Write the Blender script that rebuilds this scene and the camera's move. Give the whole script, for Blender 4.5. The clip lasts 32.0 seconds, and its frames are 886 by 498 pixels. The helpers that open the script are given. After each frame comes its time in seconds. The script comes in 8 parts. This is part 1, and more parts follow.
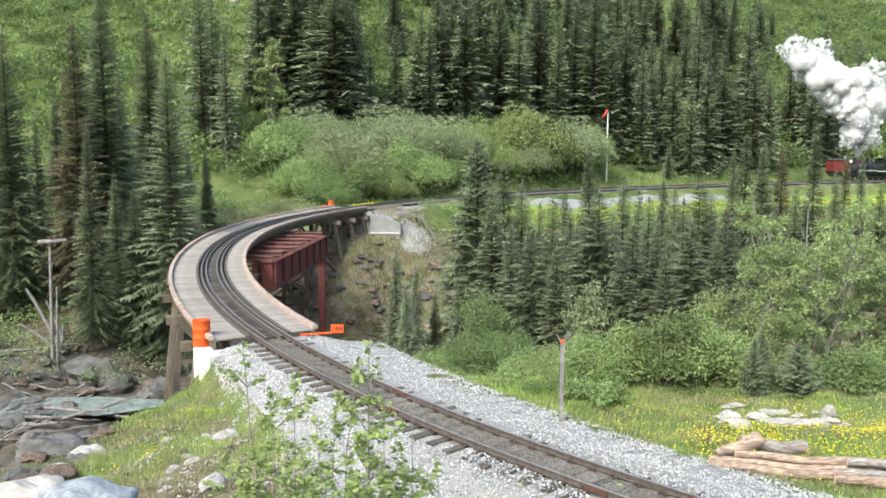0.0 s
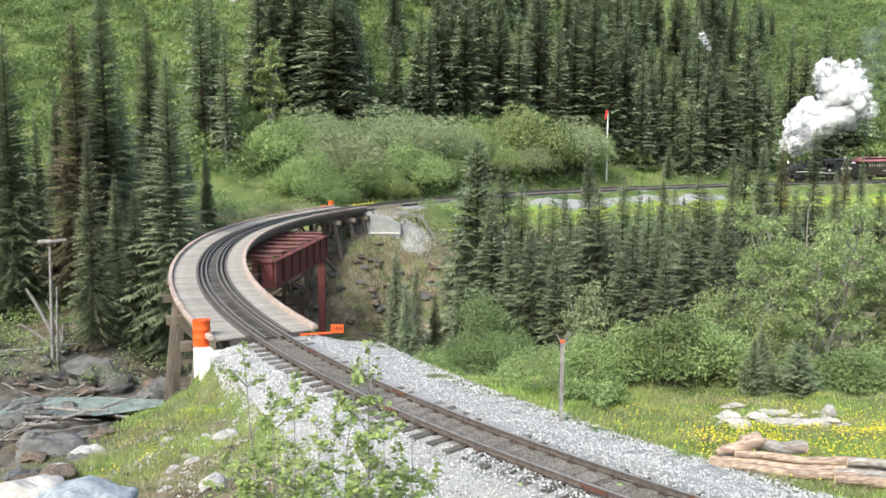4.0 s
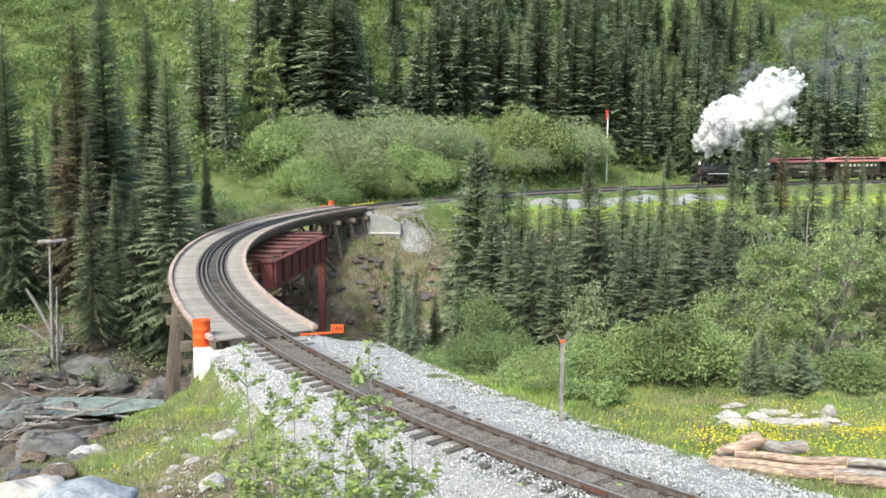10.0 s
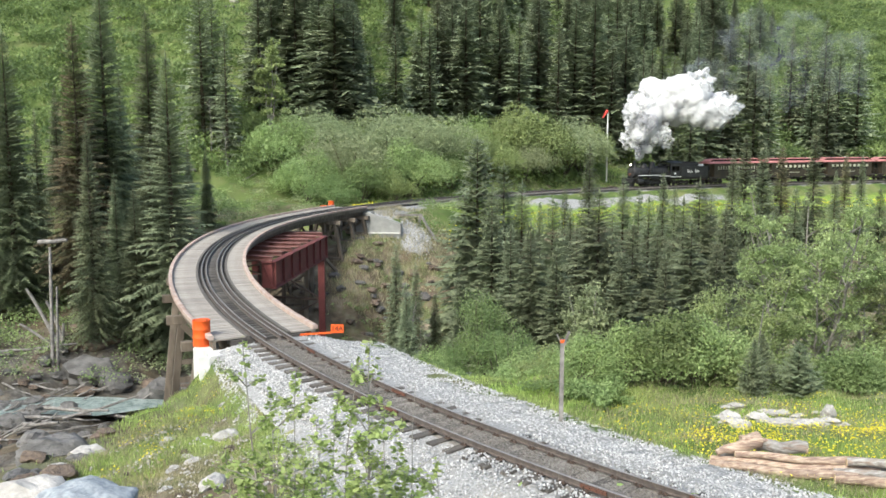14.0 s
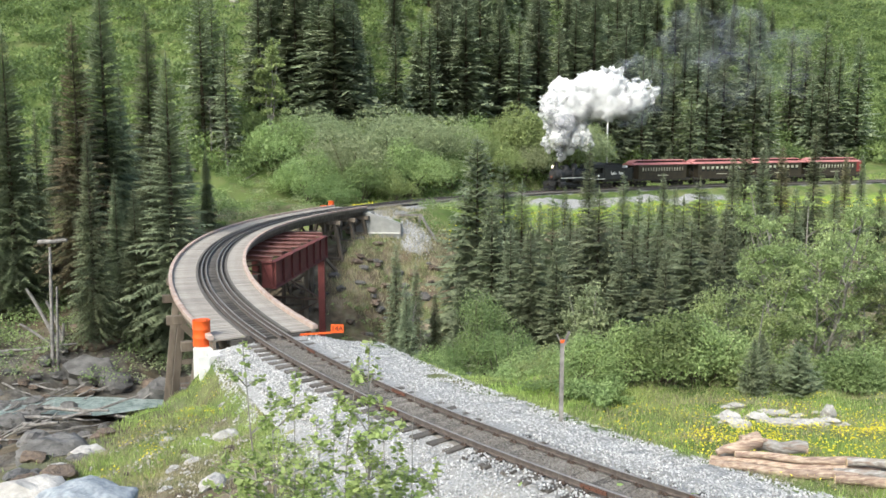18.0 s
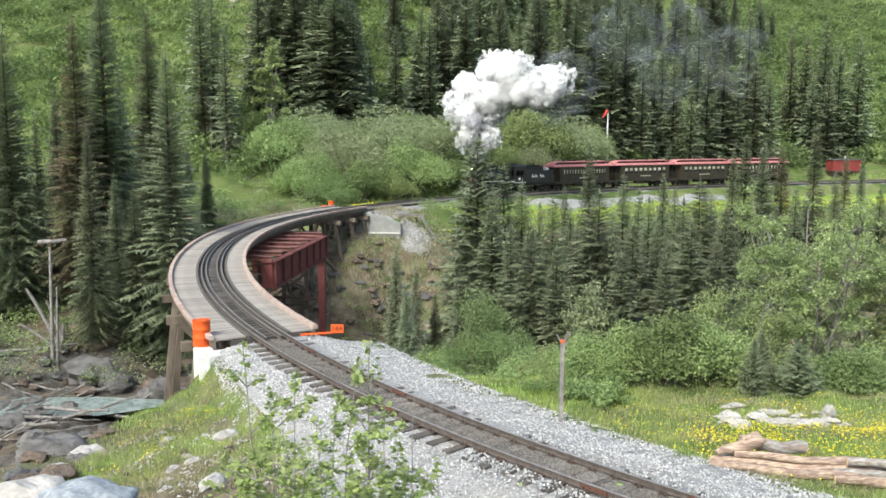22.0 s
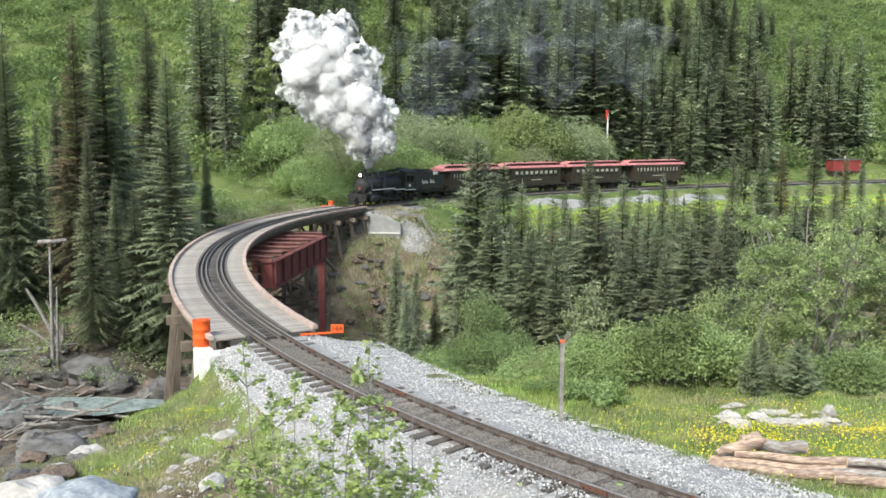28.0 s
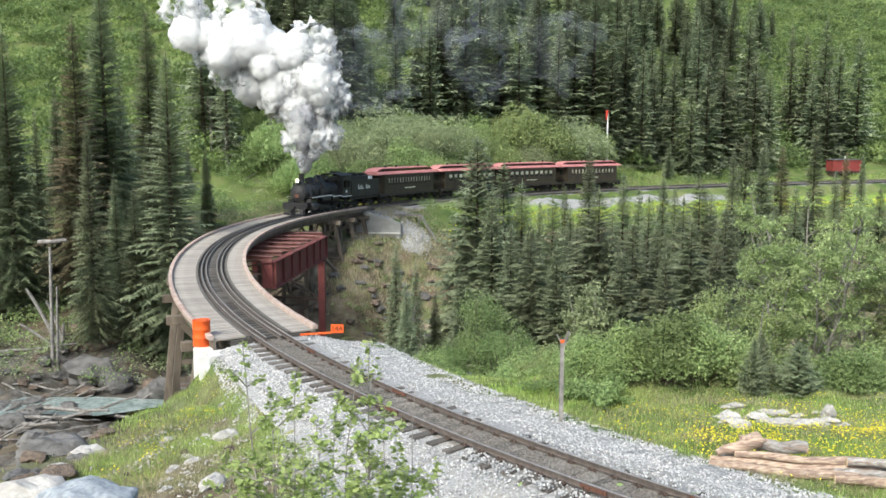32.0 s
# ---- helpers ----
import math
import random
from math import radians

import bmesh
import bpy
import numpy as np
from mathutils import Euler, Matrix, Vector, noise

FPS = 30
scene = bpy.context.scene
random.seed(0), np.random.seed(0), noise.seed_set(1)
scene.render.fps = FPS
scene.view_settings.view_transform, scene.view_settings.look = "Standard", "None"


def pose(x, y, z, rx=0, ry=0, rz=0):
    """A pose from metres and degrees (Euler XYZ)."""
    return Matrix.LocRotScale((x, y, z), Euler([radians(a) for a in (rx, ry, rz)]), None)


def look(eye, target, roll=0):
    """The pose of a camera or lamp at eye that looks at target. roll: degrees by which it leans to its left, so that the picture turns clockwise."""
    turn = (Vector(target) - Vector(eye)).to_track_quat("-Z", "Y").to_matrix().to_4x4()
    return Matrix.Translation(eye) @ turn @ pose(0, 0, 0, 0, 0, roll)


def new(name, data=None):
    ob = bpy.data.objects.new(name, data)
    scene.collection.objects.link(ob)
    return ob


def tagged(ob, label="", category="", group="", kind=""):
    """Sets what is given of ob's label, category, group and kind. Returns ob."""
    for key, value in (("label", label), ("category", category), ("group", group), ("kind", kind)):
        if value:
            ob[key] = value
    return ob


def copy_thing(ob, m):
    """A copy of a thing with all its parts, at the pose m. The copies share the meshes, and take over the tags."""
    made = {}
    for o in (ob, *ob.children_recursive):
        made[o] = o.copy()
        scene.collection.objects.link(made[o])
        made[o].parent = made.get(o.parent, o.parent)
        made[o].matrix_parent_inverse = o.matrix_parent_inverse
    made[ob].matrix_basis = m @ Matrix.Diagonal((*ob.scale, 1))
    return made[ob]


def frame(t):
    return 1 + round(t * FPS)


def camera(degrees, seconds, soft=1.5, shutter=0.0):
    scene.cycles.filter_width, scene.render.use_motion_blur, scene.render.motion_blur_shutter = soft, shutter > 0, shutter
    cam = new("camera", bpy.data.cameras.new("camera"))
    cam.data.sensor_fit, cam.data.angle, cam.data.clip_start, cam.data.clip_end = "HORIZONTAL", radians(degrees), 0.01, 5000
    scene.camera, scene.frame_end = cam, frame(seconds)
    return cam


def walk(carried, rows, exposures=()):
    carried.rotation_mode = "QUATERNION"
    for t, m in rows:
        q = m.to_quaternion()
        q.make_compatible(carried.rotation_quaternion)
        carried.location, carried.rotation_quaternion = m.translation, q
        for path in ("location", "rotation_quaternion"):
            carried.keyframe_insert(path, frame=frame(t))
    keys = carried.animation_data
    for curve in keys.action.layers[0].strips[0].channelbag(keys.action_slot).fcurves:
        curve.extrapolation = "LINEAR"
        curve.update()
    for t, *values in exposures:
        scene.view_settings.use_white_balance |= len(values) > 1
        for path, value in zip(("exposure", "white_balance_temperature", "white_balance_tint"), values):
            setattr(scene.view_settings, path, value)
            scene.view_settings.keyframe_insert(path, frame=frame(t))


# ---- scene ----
cam = camera(54.0, 32.0, soft=1.6)
EYE = (0.0, 0.0, 6.6)
VIEW = look(EYE, (0.0, 100.0, 6.6 - 100.0 * math.tan(radians(7.296))))
walk(cam, [(0.0, VIEW), (32.0, VIEW)], exposures=[(0, 0.79, 6130, 3), (9, 0.78, 6130, 3), (14, 0.71, 6130, 3), (18, 0.68, 6130, 3), (32, 0.69, 6100, 3)])

# ---- light: bright cloud with a weak wide sun ----
SUN_EL, SUN_AZ = radians(46), radians(212)
world = bpy.data.worlds.new("world")
scene.world = world
world.use_nodes = True
_n = world.node_tree.nodes
_sky = _n.new("ShaderNodeTexSky")
_sky.sky_type = "NISHITA"
_sky.sun_disc = False
_sky.sun_elevation, _sky.sun_rotation = SUN_EL, SUN_AZ
_sky.air_density, _sky.dust_density, _sky.ozone_density = 1.0, 4.0, 0.6
_n["Background"].inputs["Strength"].default_value = 0.15
world.node_tree.links.new(_sky.outputs[0], _n["Background"].inputs["Color"])
_sun = new("sun", bpy.data.lights.new("sun", "SUN"))
_sun.data.energy, _sun.data.angle, _sun.data.color = 1.9, radians(16), (1.0, 0.95, 0.87)
_dir = Vector((math.sin(SUN_AZ) * math.cos(SUN_EL), math.cos(SUN_AZ) * math.cos(SUN_EL), math.sin(SUN_EL)))
_sun.matrix_basis = look(_dir * 80, (0, 0, 0))


# ---- materials ----
def material(name, colour, colour2=None, scale=3.0, rough=0.8, metal=0.0, bump=0.0, bump_scale=30.0,
             per_object=0.0, per_island=0.0, stain=None, stain_scale=0.7, stain_amount=0.4, translucent=0.0,
             stretch=(1, 1, 1), hue=0.0):
    """Base colour in two shades by noise, large stains, fine relief, and a change from object to object."""
    m = bpy.data.materials.new(name)
    m.use_nodes = True
    t = m.node_tree
    N, L = t.nodes, t.links
    bsdf = N["Principled BSDF"]
    bsdf.inputs["Roughness"].default_value = rough
    bsdf.inputs["Metallic"].default_value = metal
    bsdf.inputs["Specular IOR Level"].default_value = 0.3 if metal == 0 else 0.5
    co = N.new("ShaderNodeTexCoord")
    mp = N.new("ShaderNodeMapping")
    mp.inputs["Scale"].default_value = stretch
    L.new(co.outputs["Object"], mp.inputs["Vector"])

    def mix(a, b, f):
        x = N.new("ShaderNodeMix")
        x.data_type = "RGBA"
        for sock, v in ((x.inputs[6], a), (x.inputs[7], b)):
            if isinstance(v, tuple):
                sock.default_value = (*v, 1)
            else:
                L.new(v, sock)
        if isinstance(f, float):
            x.inputs[0].default_value = f
        else:
            L.new(f, x.inputs[0])
        return x.outputs[2]

    def noise_fac(sc, lo, hi, detail=5.0):
        n = N.new("ShaderNodeTexNoise")
        n.inputs["Scale"].default_value = sc
        n.inputs["Detail"].default_value = detail
        L.new(mp.outputs[0], n.inputs["Vector"])
        r = N.new("ShaderNodeMapRange")
        r.inputs[1].default_value, r.inputs[2].default_value = lo, hi
        L.new(n.outputs[0], r.inputs[0])
        return r.outputs[0]

    col = mix(colour, colour2 or tuple(c * 0.6 for c in colour), noise_fac(scale, 0.35, 0.65))
    if stain:
        f = noise_fac(stain_scale, 0.48, 0.66)
        k = N.new("ShaderNodeMath")
        k.operation = "MULTIPLY"
        k.inputs[1].default_value = stain_amount
        L.new(f, k.inputs[0])
        col = mix(col, stain, k.outputs[0])
    if per_object or per_island:
        hsv = N.new("ShaderNodeHueSaturation")
        src = None
        if per_object:
            o = N.new("ShaderNodeObjectInfo")
            r = N.new("ShaderNodeMapRange")
            r.inputs[3].default_value, r.inputs[4].default_value = 1 - per_object, 1 + per_object
            L.new(o.outputs["Random"], r.inputs[0])
            src = r.outputs[0]
            if hue:
                r3 = N.new("ShaderNodeMapRange")
                r3.inputs[3].default_value, r3.inputs[4].default_value = 0.5 - hue, 0.5 + hue
                L.new(o.outputs["Random"], r3.inputs[0])
                L.new(r3.outputs[0], hsv.inputs["Hue"])
        if per_island:
            g = N.new("ShaderNodeNewGeometry")
            r2 = N.new("ShaderNodeMapRange")
            r2.inputs[3].default_value, r2.inputs[4].default_value = 1 - per_island, 1 + per_island
            L.new(g.outputs["Random Per Island"], r2.inputs[0])
            if src is not None:
                k = N.new("ShaderNodeMath")
                k.operation = "MULTIPLY"
                L.new(src, k.inputs[0])
                L.new(r2.outputs[0], k.inputs[1])
                src = k.outputs[0]
            else:
                src = r2.outputs[0]
        L.new(src, hsv.inputs["Value"])
        L.new(col, hsv.inputs["Color"])
        col = hsv.outputs[0]
    L.new(col, bsdf.inputs["Base Color"])
    if bump:
        n = N.new("ShaderNodeTexNoise")
        n.inputs["Scale"].default_value = bump_scale
        n.inputs["Detail"].default_value = 6
        L.new(mp.outputs[0], n.inputs["Vector"])
        b = N.new("ShaderNodeBump")
        b.inputs["Strength"].default_value = bump
        b.inputs["Distance"].default_value = 0.6 / bump_scale
        L.new(n.outputs[0], b.inputs["Height"])
        L.new(b.outputs[0], bsdf.inputs["Normal"])
    if translucent:
        tr = N.new("ShaderNodeBsdfTranslucent")
        L.new(col, tr.inputs["Color"])
        ms = N.new("ShaderNodeMixShader")
        ms.inputs[0].default_value = translucent
        L.new(bsdf.outputs[0], ms.inputs[1])
        L.new(tr.outputs[0], ms.inputs[2])
        L.new(ms.outputs[0], N["Material Output"].inputs["Surface"])
    return m


def steam_material(name, colour, thin, scale, lo, hi, detail=6.0, least=0.0):
    """Steam or smoke: a white scattering surface, torn open by noise."""
    m = bpy.data.materials.new(name)
    m.use_nodes = True
    t = m.node_tree
    N, L = t.nodes, t.links
    N.remove(N["Principled BSDF"])
    co = N.new("ShaderNodeTexCoord")
    n = N.new("ShaderNodeTexNoise")
    n.inputs["Scale"].default_value, n.inputs["Detail"].default_value = scale, detail
    L.new(co.outputs["Object"], n.inputs["Vector"])
    r = N.new("ShaderNodeMapRange")
    r.inputs[1].default_value, r.inputs[2].default_value = lo, hi
    r.inputs[3].default_value, r.inputs[4].default_value = least, thin
    L.new(n.outputs[0], r.inputs[0])
    # light wanders inside a cloud: its shading leans towards the light's side
    geo = N.new("ShaderNodeNewGeometry")
    lean = N.new("ShaderNodeVectorMath")
    lean.operation = "MULTIPLY_ADD"
    lean.inputs[1].default_value = (0.2, 0.2, 0.2)
    lean.inputs[2].default_value = tuple(_dir * 0.85)
    L.new(geo.outputs["Normal"], lean.inputs[0])
    nrm = N.new("ShaderNodeVectorMath")
    nrm.operation = "NORMALIZE"
    L.new(lean.outputs[0], nrm.inputs[0])
    d = N.new("ShaderNodeBsdfDiffuse")
    L.new(nrm.outputs[0], d.inputs["Normal"])
    d.inputs[0].default_value = (*colour, 1)
    tl = N.new("ShaderNodeBsdfTranslucent")
    tl.inputs[0].default_value = (*colour, 1)
    body = N.new("ShaderNodeMixShader")
    body.inputs[0].default_value = 0.4
    L.new(d.outputs[0], body.inputs[1])
    L.new(tl.outputs[0], body.inputs[2])
    clear = N.new("ShaderNodeBsdfTransparent")
    ms = N.new("ShaderNodeMixShader")
    L.new(r.outputs[0], ms.inputs[0])
    L.new(clear.outputs[0], ms.inputs[2])
    L.new(body.outputs[0], ms.inputs[1])
    L.new(ms.outputs[0], N["Material Output"].inputs["Surface"])
    return m


def leaf_material(name, a, b, rough=0.6, tr=0.35, obj=0.2, isl=0.35, hue=0.015, scale=0.5):
    return material(name, a, b, scale=scale, rough=rough, per_object=obj, per_island=isl, translucent=tr, hue=hue)


M_CONIFER = leaf_material("dark_needles", (0.272, 0.308, 0.19), (0.203, 0.238, 0.147), tr=0.25, obj=0.25)
M_CONIFER2 = leaf_material("olive_needles", (0.235, 0.262, 0.155), (0.178, 0.21, 0.124), tr=0.3, obj=0.2)
M_BROWN_NEEDLES = leaf_material("brown_needles", (0.24, 0.195, 0.12), (0.16, 0.17, 0.095), tr=0.25)
M_WILLOW = leaf_material("willow_leaves", (0.355, 0.43, 0.175), (0.285, 0.36, 0.145), obj=0.12, isl=0.22)
M_WILLOW_GREY = leaf_material("grey_willow_leaves", (0.365, 0.41, 0.225), (0.30, 0.345, 0.19), obj=0.12, isl=0.2)
M_ALDER = leaf_material("alder_leaves", (0.235, 0.30, 0.12), (0.18, 0.245, 0.095), obj=0.15, isl=0.22)
M_SAPLING = leaf_material("sapling_leaves", (0.45, 0.56, 0.21), (0.33, 0.46, 0.155), tr=0.45, isl=0.3, scale=3.0)
M_BRUSH = leaf_material("brush_leaves", (0.295, 0.375, 0.13), (0.14, 0.20, 0.075), isl=0.25, obj=0.0, scale=0.22)
M_BRUSH_DARK = leaf_material("dark_brush_leaves", (0.215, 0.285, 0.105), (0.115, 0.165, 0.065), isl=0.25, obj=0.0, scale=0.3)
M_BIRCH = leaf_material("birch_leaves", (0.365, 0.425, 0.185), (0.26, 0.32, 0.135), tr=0.35)
M_GRASS = leaf_material("grass_blades", (0.36, 0.49, 0.13), (0.40, 0.44, 0.18), tr=0.3, obj=0.0, isl=0.4)
M_DRYGRASS = leaf_material("dry_grass", (0.44, 0.39, 0.26), (0.31, 0.29, 0.17), tr=0.3, obj=0.0, isl=0.35)
M_FLOWER = leaf_material("yellow_petals", (0.92, 0.80, 0.06), (0.9, 0.72, 0.04), tr=0.3, obj=0.0, isl=0.15, hue=0.0)
M_BARK = material("bark", (0.16, 0.13, 0.10), (0.08, 0.065, 0.05), scale=6, bump=0.6, bump_scale=25, rough=0.95)
M_GREYWOOD = material("weathered_wood", (0.29, 0.27, 0.25), (0.15, 0.138, 0.125), scale=4, bump=0.4, bump_scale=40, per_object=0.15)
M_PALEBARK = material("pale_bark", (0.34, 0.32, 0.28), (0.2, 0.18, 0.16), scale=9, bump=0.4)
M_TIMBER = material("trestle_timber", (0.20, 0.165, 0.13), (0.11, 0.09, 0.07), scale=3, stretch=(1, 1, 0.3), bump=0.4, bump_scale=40, per_object=0.25)
M_PLANK = material("deck_plank", (0.43, 0.39, 0.345), (0.30, 0.27, 0.235), scale=4, stretch=(0.4, 3, 1), bump=0.3, bump_scale=30, per_object=0.16,
                   stain=(0.2, 0.17, 0.14), stain_scale=0.9, stain_amount=0.5)
M_CURB = material("deck_curb", (0.52, 0.42, 0.36), (0.40, 0.28, 0.23), scale=2, bump=0.3, per_object=0.12)
M_TIE = material("old_tie", (0.17, 0.152, 0.135), (0.095, 0.085, 0.075), scale=5, stretch=(0.5, 3, 1), bump=0.5, bump_scale=30, per_object=0.3)
M_DARKTIE = material("bridge_tie", (0.13, 0.12, 0.11), (0.08, 0.072, 0.065), scale=5, bump=0.4, per_object=0.3)
M_RAIL = material("rusty_rail", (0.16, 0.13, 0.112), (0.10, 0.083, 0.073), scale=8, rough=0.6, metal=0.25, bump=0.15, bump_scale=60)
M_RAILTOP = material("worn_railhead", (0.40, 0.37, 0.345), (0.28, 0.25, 0.23), scale=5, rough=0.42, metal=0.5)
M_DARKRUST = material("old_spiked_plate", (0.12, 0.08, 0.06), (0.07, 0.055, 0.045), scale=20, rough=0.85, bump=0.3)
M_RUST = material("rust", (0.17, 0.075, 0.05), (0.10, 0.055, 0.04), scale=20, rough=0.85, bump=0.3)
M_REDSTEEL = material("red_oxide_steel", (0.20, 0.06, 0.055), (0.15, 0.045, 0.042), scale=1.5, rough=0.6, bump=0.08, stain=(0.13, 0.05, 0.045), stain_scale=0.8, per_object=0.1)
# a paler red than the girders have, for the cross beams
M_PALE_REDSTEEL = material("pale_red_steel", (0.27, 0.14, 0.125), (0.19, 0.08, 0.07), scale=2.5, rough=0.75, per_object=0.15)
M_BROWNSTEEL = material("brown_steel", (0.13, 0.085, 0.065), (0.08, 0.06, 0.05), scale=2, rough=0.75, per_object=0.15)
M_CONCRETE = material("concrete", (0.33, 0.33, 0.315), (0.25, 0.25, 0.24), scale=1.6, bump=0.25, bump_scale=25, stain=(0.26, 0.25, 0.23), stain_scale=0.6)
M_WHITECONC = material("white_concrete", (0.74, 0.73, 0.70), (0.62, 0.61, 0.58), scale=2.5, bump=0.2, stain=(0.45, 0.43, 0.4), stain_scale=1.2, stain_amount=0.3)
M_ORANGE = material("orange_paint", (0.80, 0.13, 0.02), (0.70, 0.10, 0.02), scale=3, rough=0.5, bump=0.05, stain=(0.5, 0.1, 0.03), stain_amount=0.3)
M_SOCK = material("red_cloth", (0.62, 0.07, 0.05), (0.5, 0.06, 0.05), scale=4, rough=0.8)
M_BLACKPAINT = material("black_paint", (0.015, 0.014, 0.013), (0.03, 0.027, 0.025), scale=10, rough=0.6)
M_BALLAST = material("ballast_bed", (0.40, 0.395, 0.385), (0.23, 0.226, 0.22), scale=14, bump=0.9, bump_scale=14, stain=(0.34, 0.31, 0.26), stain_scale=0.5, stain_amount=0.35)
M_FOULED = material("fouled_ballast", (0.24, 0.222, 0.20), (0.14, 0.127, 0.112), scale=12, bump=0.8, bump_scale=16, stain=(0.2, 0.17, 0.14), stain_scale=0.8, per_island=0.35)
M_STONE = material("ballast_stone", (0.53, 0.525, 0.515), (0.38, 0.375, 0.37), scale=9, bump=0.2, per_island=0.38)
M_ROCK = material("grey_rock", (0.20, 0.19, 0.18), (0.10, 0.095, 0.09), scale=2.5, bump=0.7, bump_scale=7, per_object=0.25, stain=(0.14, 0.13, 0.11), stain_scale=1.5)
M_PALEROCK = material("pale_rock", (0.58, 0.55, 0.51), (0.38, 0.355, 0.33), scale=3, bump=0.6, bump_scale=9, per_object=0.12)
M_BROWNROCK = material("brown_rock", (0.20, 0.15, 0.11), (0.11, 0.085, 0.07), scale=2.5, bump=0.7, bump_scale=7, per_object=0.25)
M_BOULDER = material("speckled_boulder", (0.36, 0.39, 0.42), (0.22, 0.24, 0.265), scale=6, bump=0.6, bump_scale=14, stain=(0.52, 0.54, 0.56), stain_scale=5.0, stain_amount=0.5)
M_ENGINE = material("engine_black", (0.022, 0.023, 0.025), (0.035, 0.034, 0.034), scale=3, rough=0.42, bump=0.05, stain=(0.06, 0.055, 0.05), stain_scale=1.0)
M_SMOKEBOX = material("graphite_smokebox", (0.045, 0.044, 0.045), (0.03, 0.03, 0.03), scale=4, rough=0.5)
M_WHITEPAINT = material("white_paint", (0.78, 0.77, 0.74), (0.7, 0.69, 0.66), scale=8, rough=0.6)
M_COACHSIDE = material("brown_olive_coach_side", (0.058, 0.045, 0.030), (0.040, 0.033, 0.025), scale=2, rough=0.5, bump=0.1, per_object=0.15)
M_COACHROOF = material("faded_red_roof", (0.50, 0.22, 0.205), (0.42, 0.165, 0.155), scale=1.2, rough=0.6, bump=0.05, stain=(0.6, 0.28, 0.24), stain_scale=0.5)
M_ROOFSIDE = material("dark_red_clerestory", (0.11, 0.03, 0.03), (0.07, 0.025, 0.025), scale=2, rough=0.5)
# cream for lettering bars and for light painted into the coach windows
M_LETTERING_LIGHT = material("cream_lettering_and_window_light", (0.62, 0.60, 0.48), (0.5, 0.5, 0.4), scale=4, rough=0.7, per_object=0.3)
M_UNDER = material("underframe_black", (0.03, 0.028, 0.026), (0.05, 0.042, 0.035), scale=5, rough=0.7)
M_REDWOOD = material("red_boards", (0.27, 0.05, 0.045), (0.19, 0.04, 0.035), scale=2, rough=0.7, bump=0.15, stretch=(6, 6, 1))
M_ROOFGREY = material("grey_roofing", (0.16, 0.165, 0.17), (0.11, 0.11, 0.115), scale=3, rough=0.7)
M_LOG = material("stripped_log", (0.52, 0.41, 0.31), (0.24, 0.15, 0.11), scale=9, stretch=(0.35, 2, 2), bump=0.8, bump_scale=16, per_object=0.2, stain=(0.23, 0.17, 0.14), stain_scale=4.5, stain_amount=0.85)
M_GREYLOG = material("grey_barked_log", (0.46, 0.44, 0.41), (0.22, 0.19, 0.165), scale=9, stretch=(0.4, 2, 2), bump=0.9, bump_scale=16, per_object=0.2, stain=(0.3, 0.2, 0.14), stain_scale=5.0, stain_amount=0.7)
M_LOGEND = material("cut_wood_end", (0.66, 0.51, 0.33), (0.55, 0.40, 0.25), scale=8, bump=0.2)
M_WATER = material("creek_water", (0.15, 0.20, 0.18), (0.36, 0.41, 0.39), scale=2.6, rough=0.3, bump=0.9, bump_scale=4)
M_STEAM = steam_material("white_steam", (0.99, 0.99, 0.99), 0.0, 0.7, 0.42, 0.66, 2.0)
_t = M_STEAM.node_tree
_g = _t.nodes.new("ShaderNodeBsdfPrincipled")
_g.inputs["Base Color"].default_value = (0.99, 0.99, 0.992, 1)
_g.inputs["Roughness"].default_value, _g.inputs["Specular IOR Level"].default_value = 1.0, 0.0
_g.inputs["Subsurface Weight"].default_value, _g.inputs["Subsurface Scale"].default_value = 1.0, 4.0
_g.inputs["Subsurface Radius"].default_value = (1.0, 1.0, 1.0)
_t.links.new(next(q for q in _t.nodes if q.type == "VECT_MATH" and q.operation == "NORMALIZE").outputs[0], _g.inputs["Normal"])
_mx = _t.nodes.new("ShaderNodeMixShader")
_mx.inputs[0].default_value = 0.3
_t.links.new(_g.outputs[0], _mx.inputs[1])
_t.links.new(next(q for q in _t.nodes if q.type == "BSDF_TRANSPARENT").outputs[0], _mx.inputs[2])
_t.links.new(_mx.outputs[0], _t.nodes["Material Output"].inputs["Surface"])
M_WISP = steam_material("thin_steam", (0.98, 0.98, 0.985), 1.0, 0.9, 0.25, 0.6, 1.6)
M_SOOT = steam_material("grey_smoke", (0.5, 0.5, 0.53), 0.8, 0.8, 0.35, 0.65, 2.0, 0.25)
M_HAZE = steam_material("drifting_smoke", (0.48, 0.53, 0.59), 1.0, 0.22, 0.34, 0.62, 2.0, 0.94)

M_LAMP = material("lit_headlamp", (0.9, 0.85, 0.7), (0.9, 0.85, 0.7))
M_LAMP.node_tree.nodes["Principled BSDF"].inputs["Emission Color"].default_value = (1.0, 0.86, 0.6, 1)
M_LAMP.node_tree.nodes["Principled BSDF"].inputs["Emission Strength"].default_value = 2.5

M_GLASS = bpy.data.materials.new("window_glass")
M_GLASS.use_nodes = True
_g = M_GLASS.node_tree.nodes["Principled BSDF"]
_g.inputs["Base Color"].default_value = (0.03, 0.035, 0.035, 1)
_g.inputs["Roughness"].default_value = 0.06


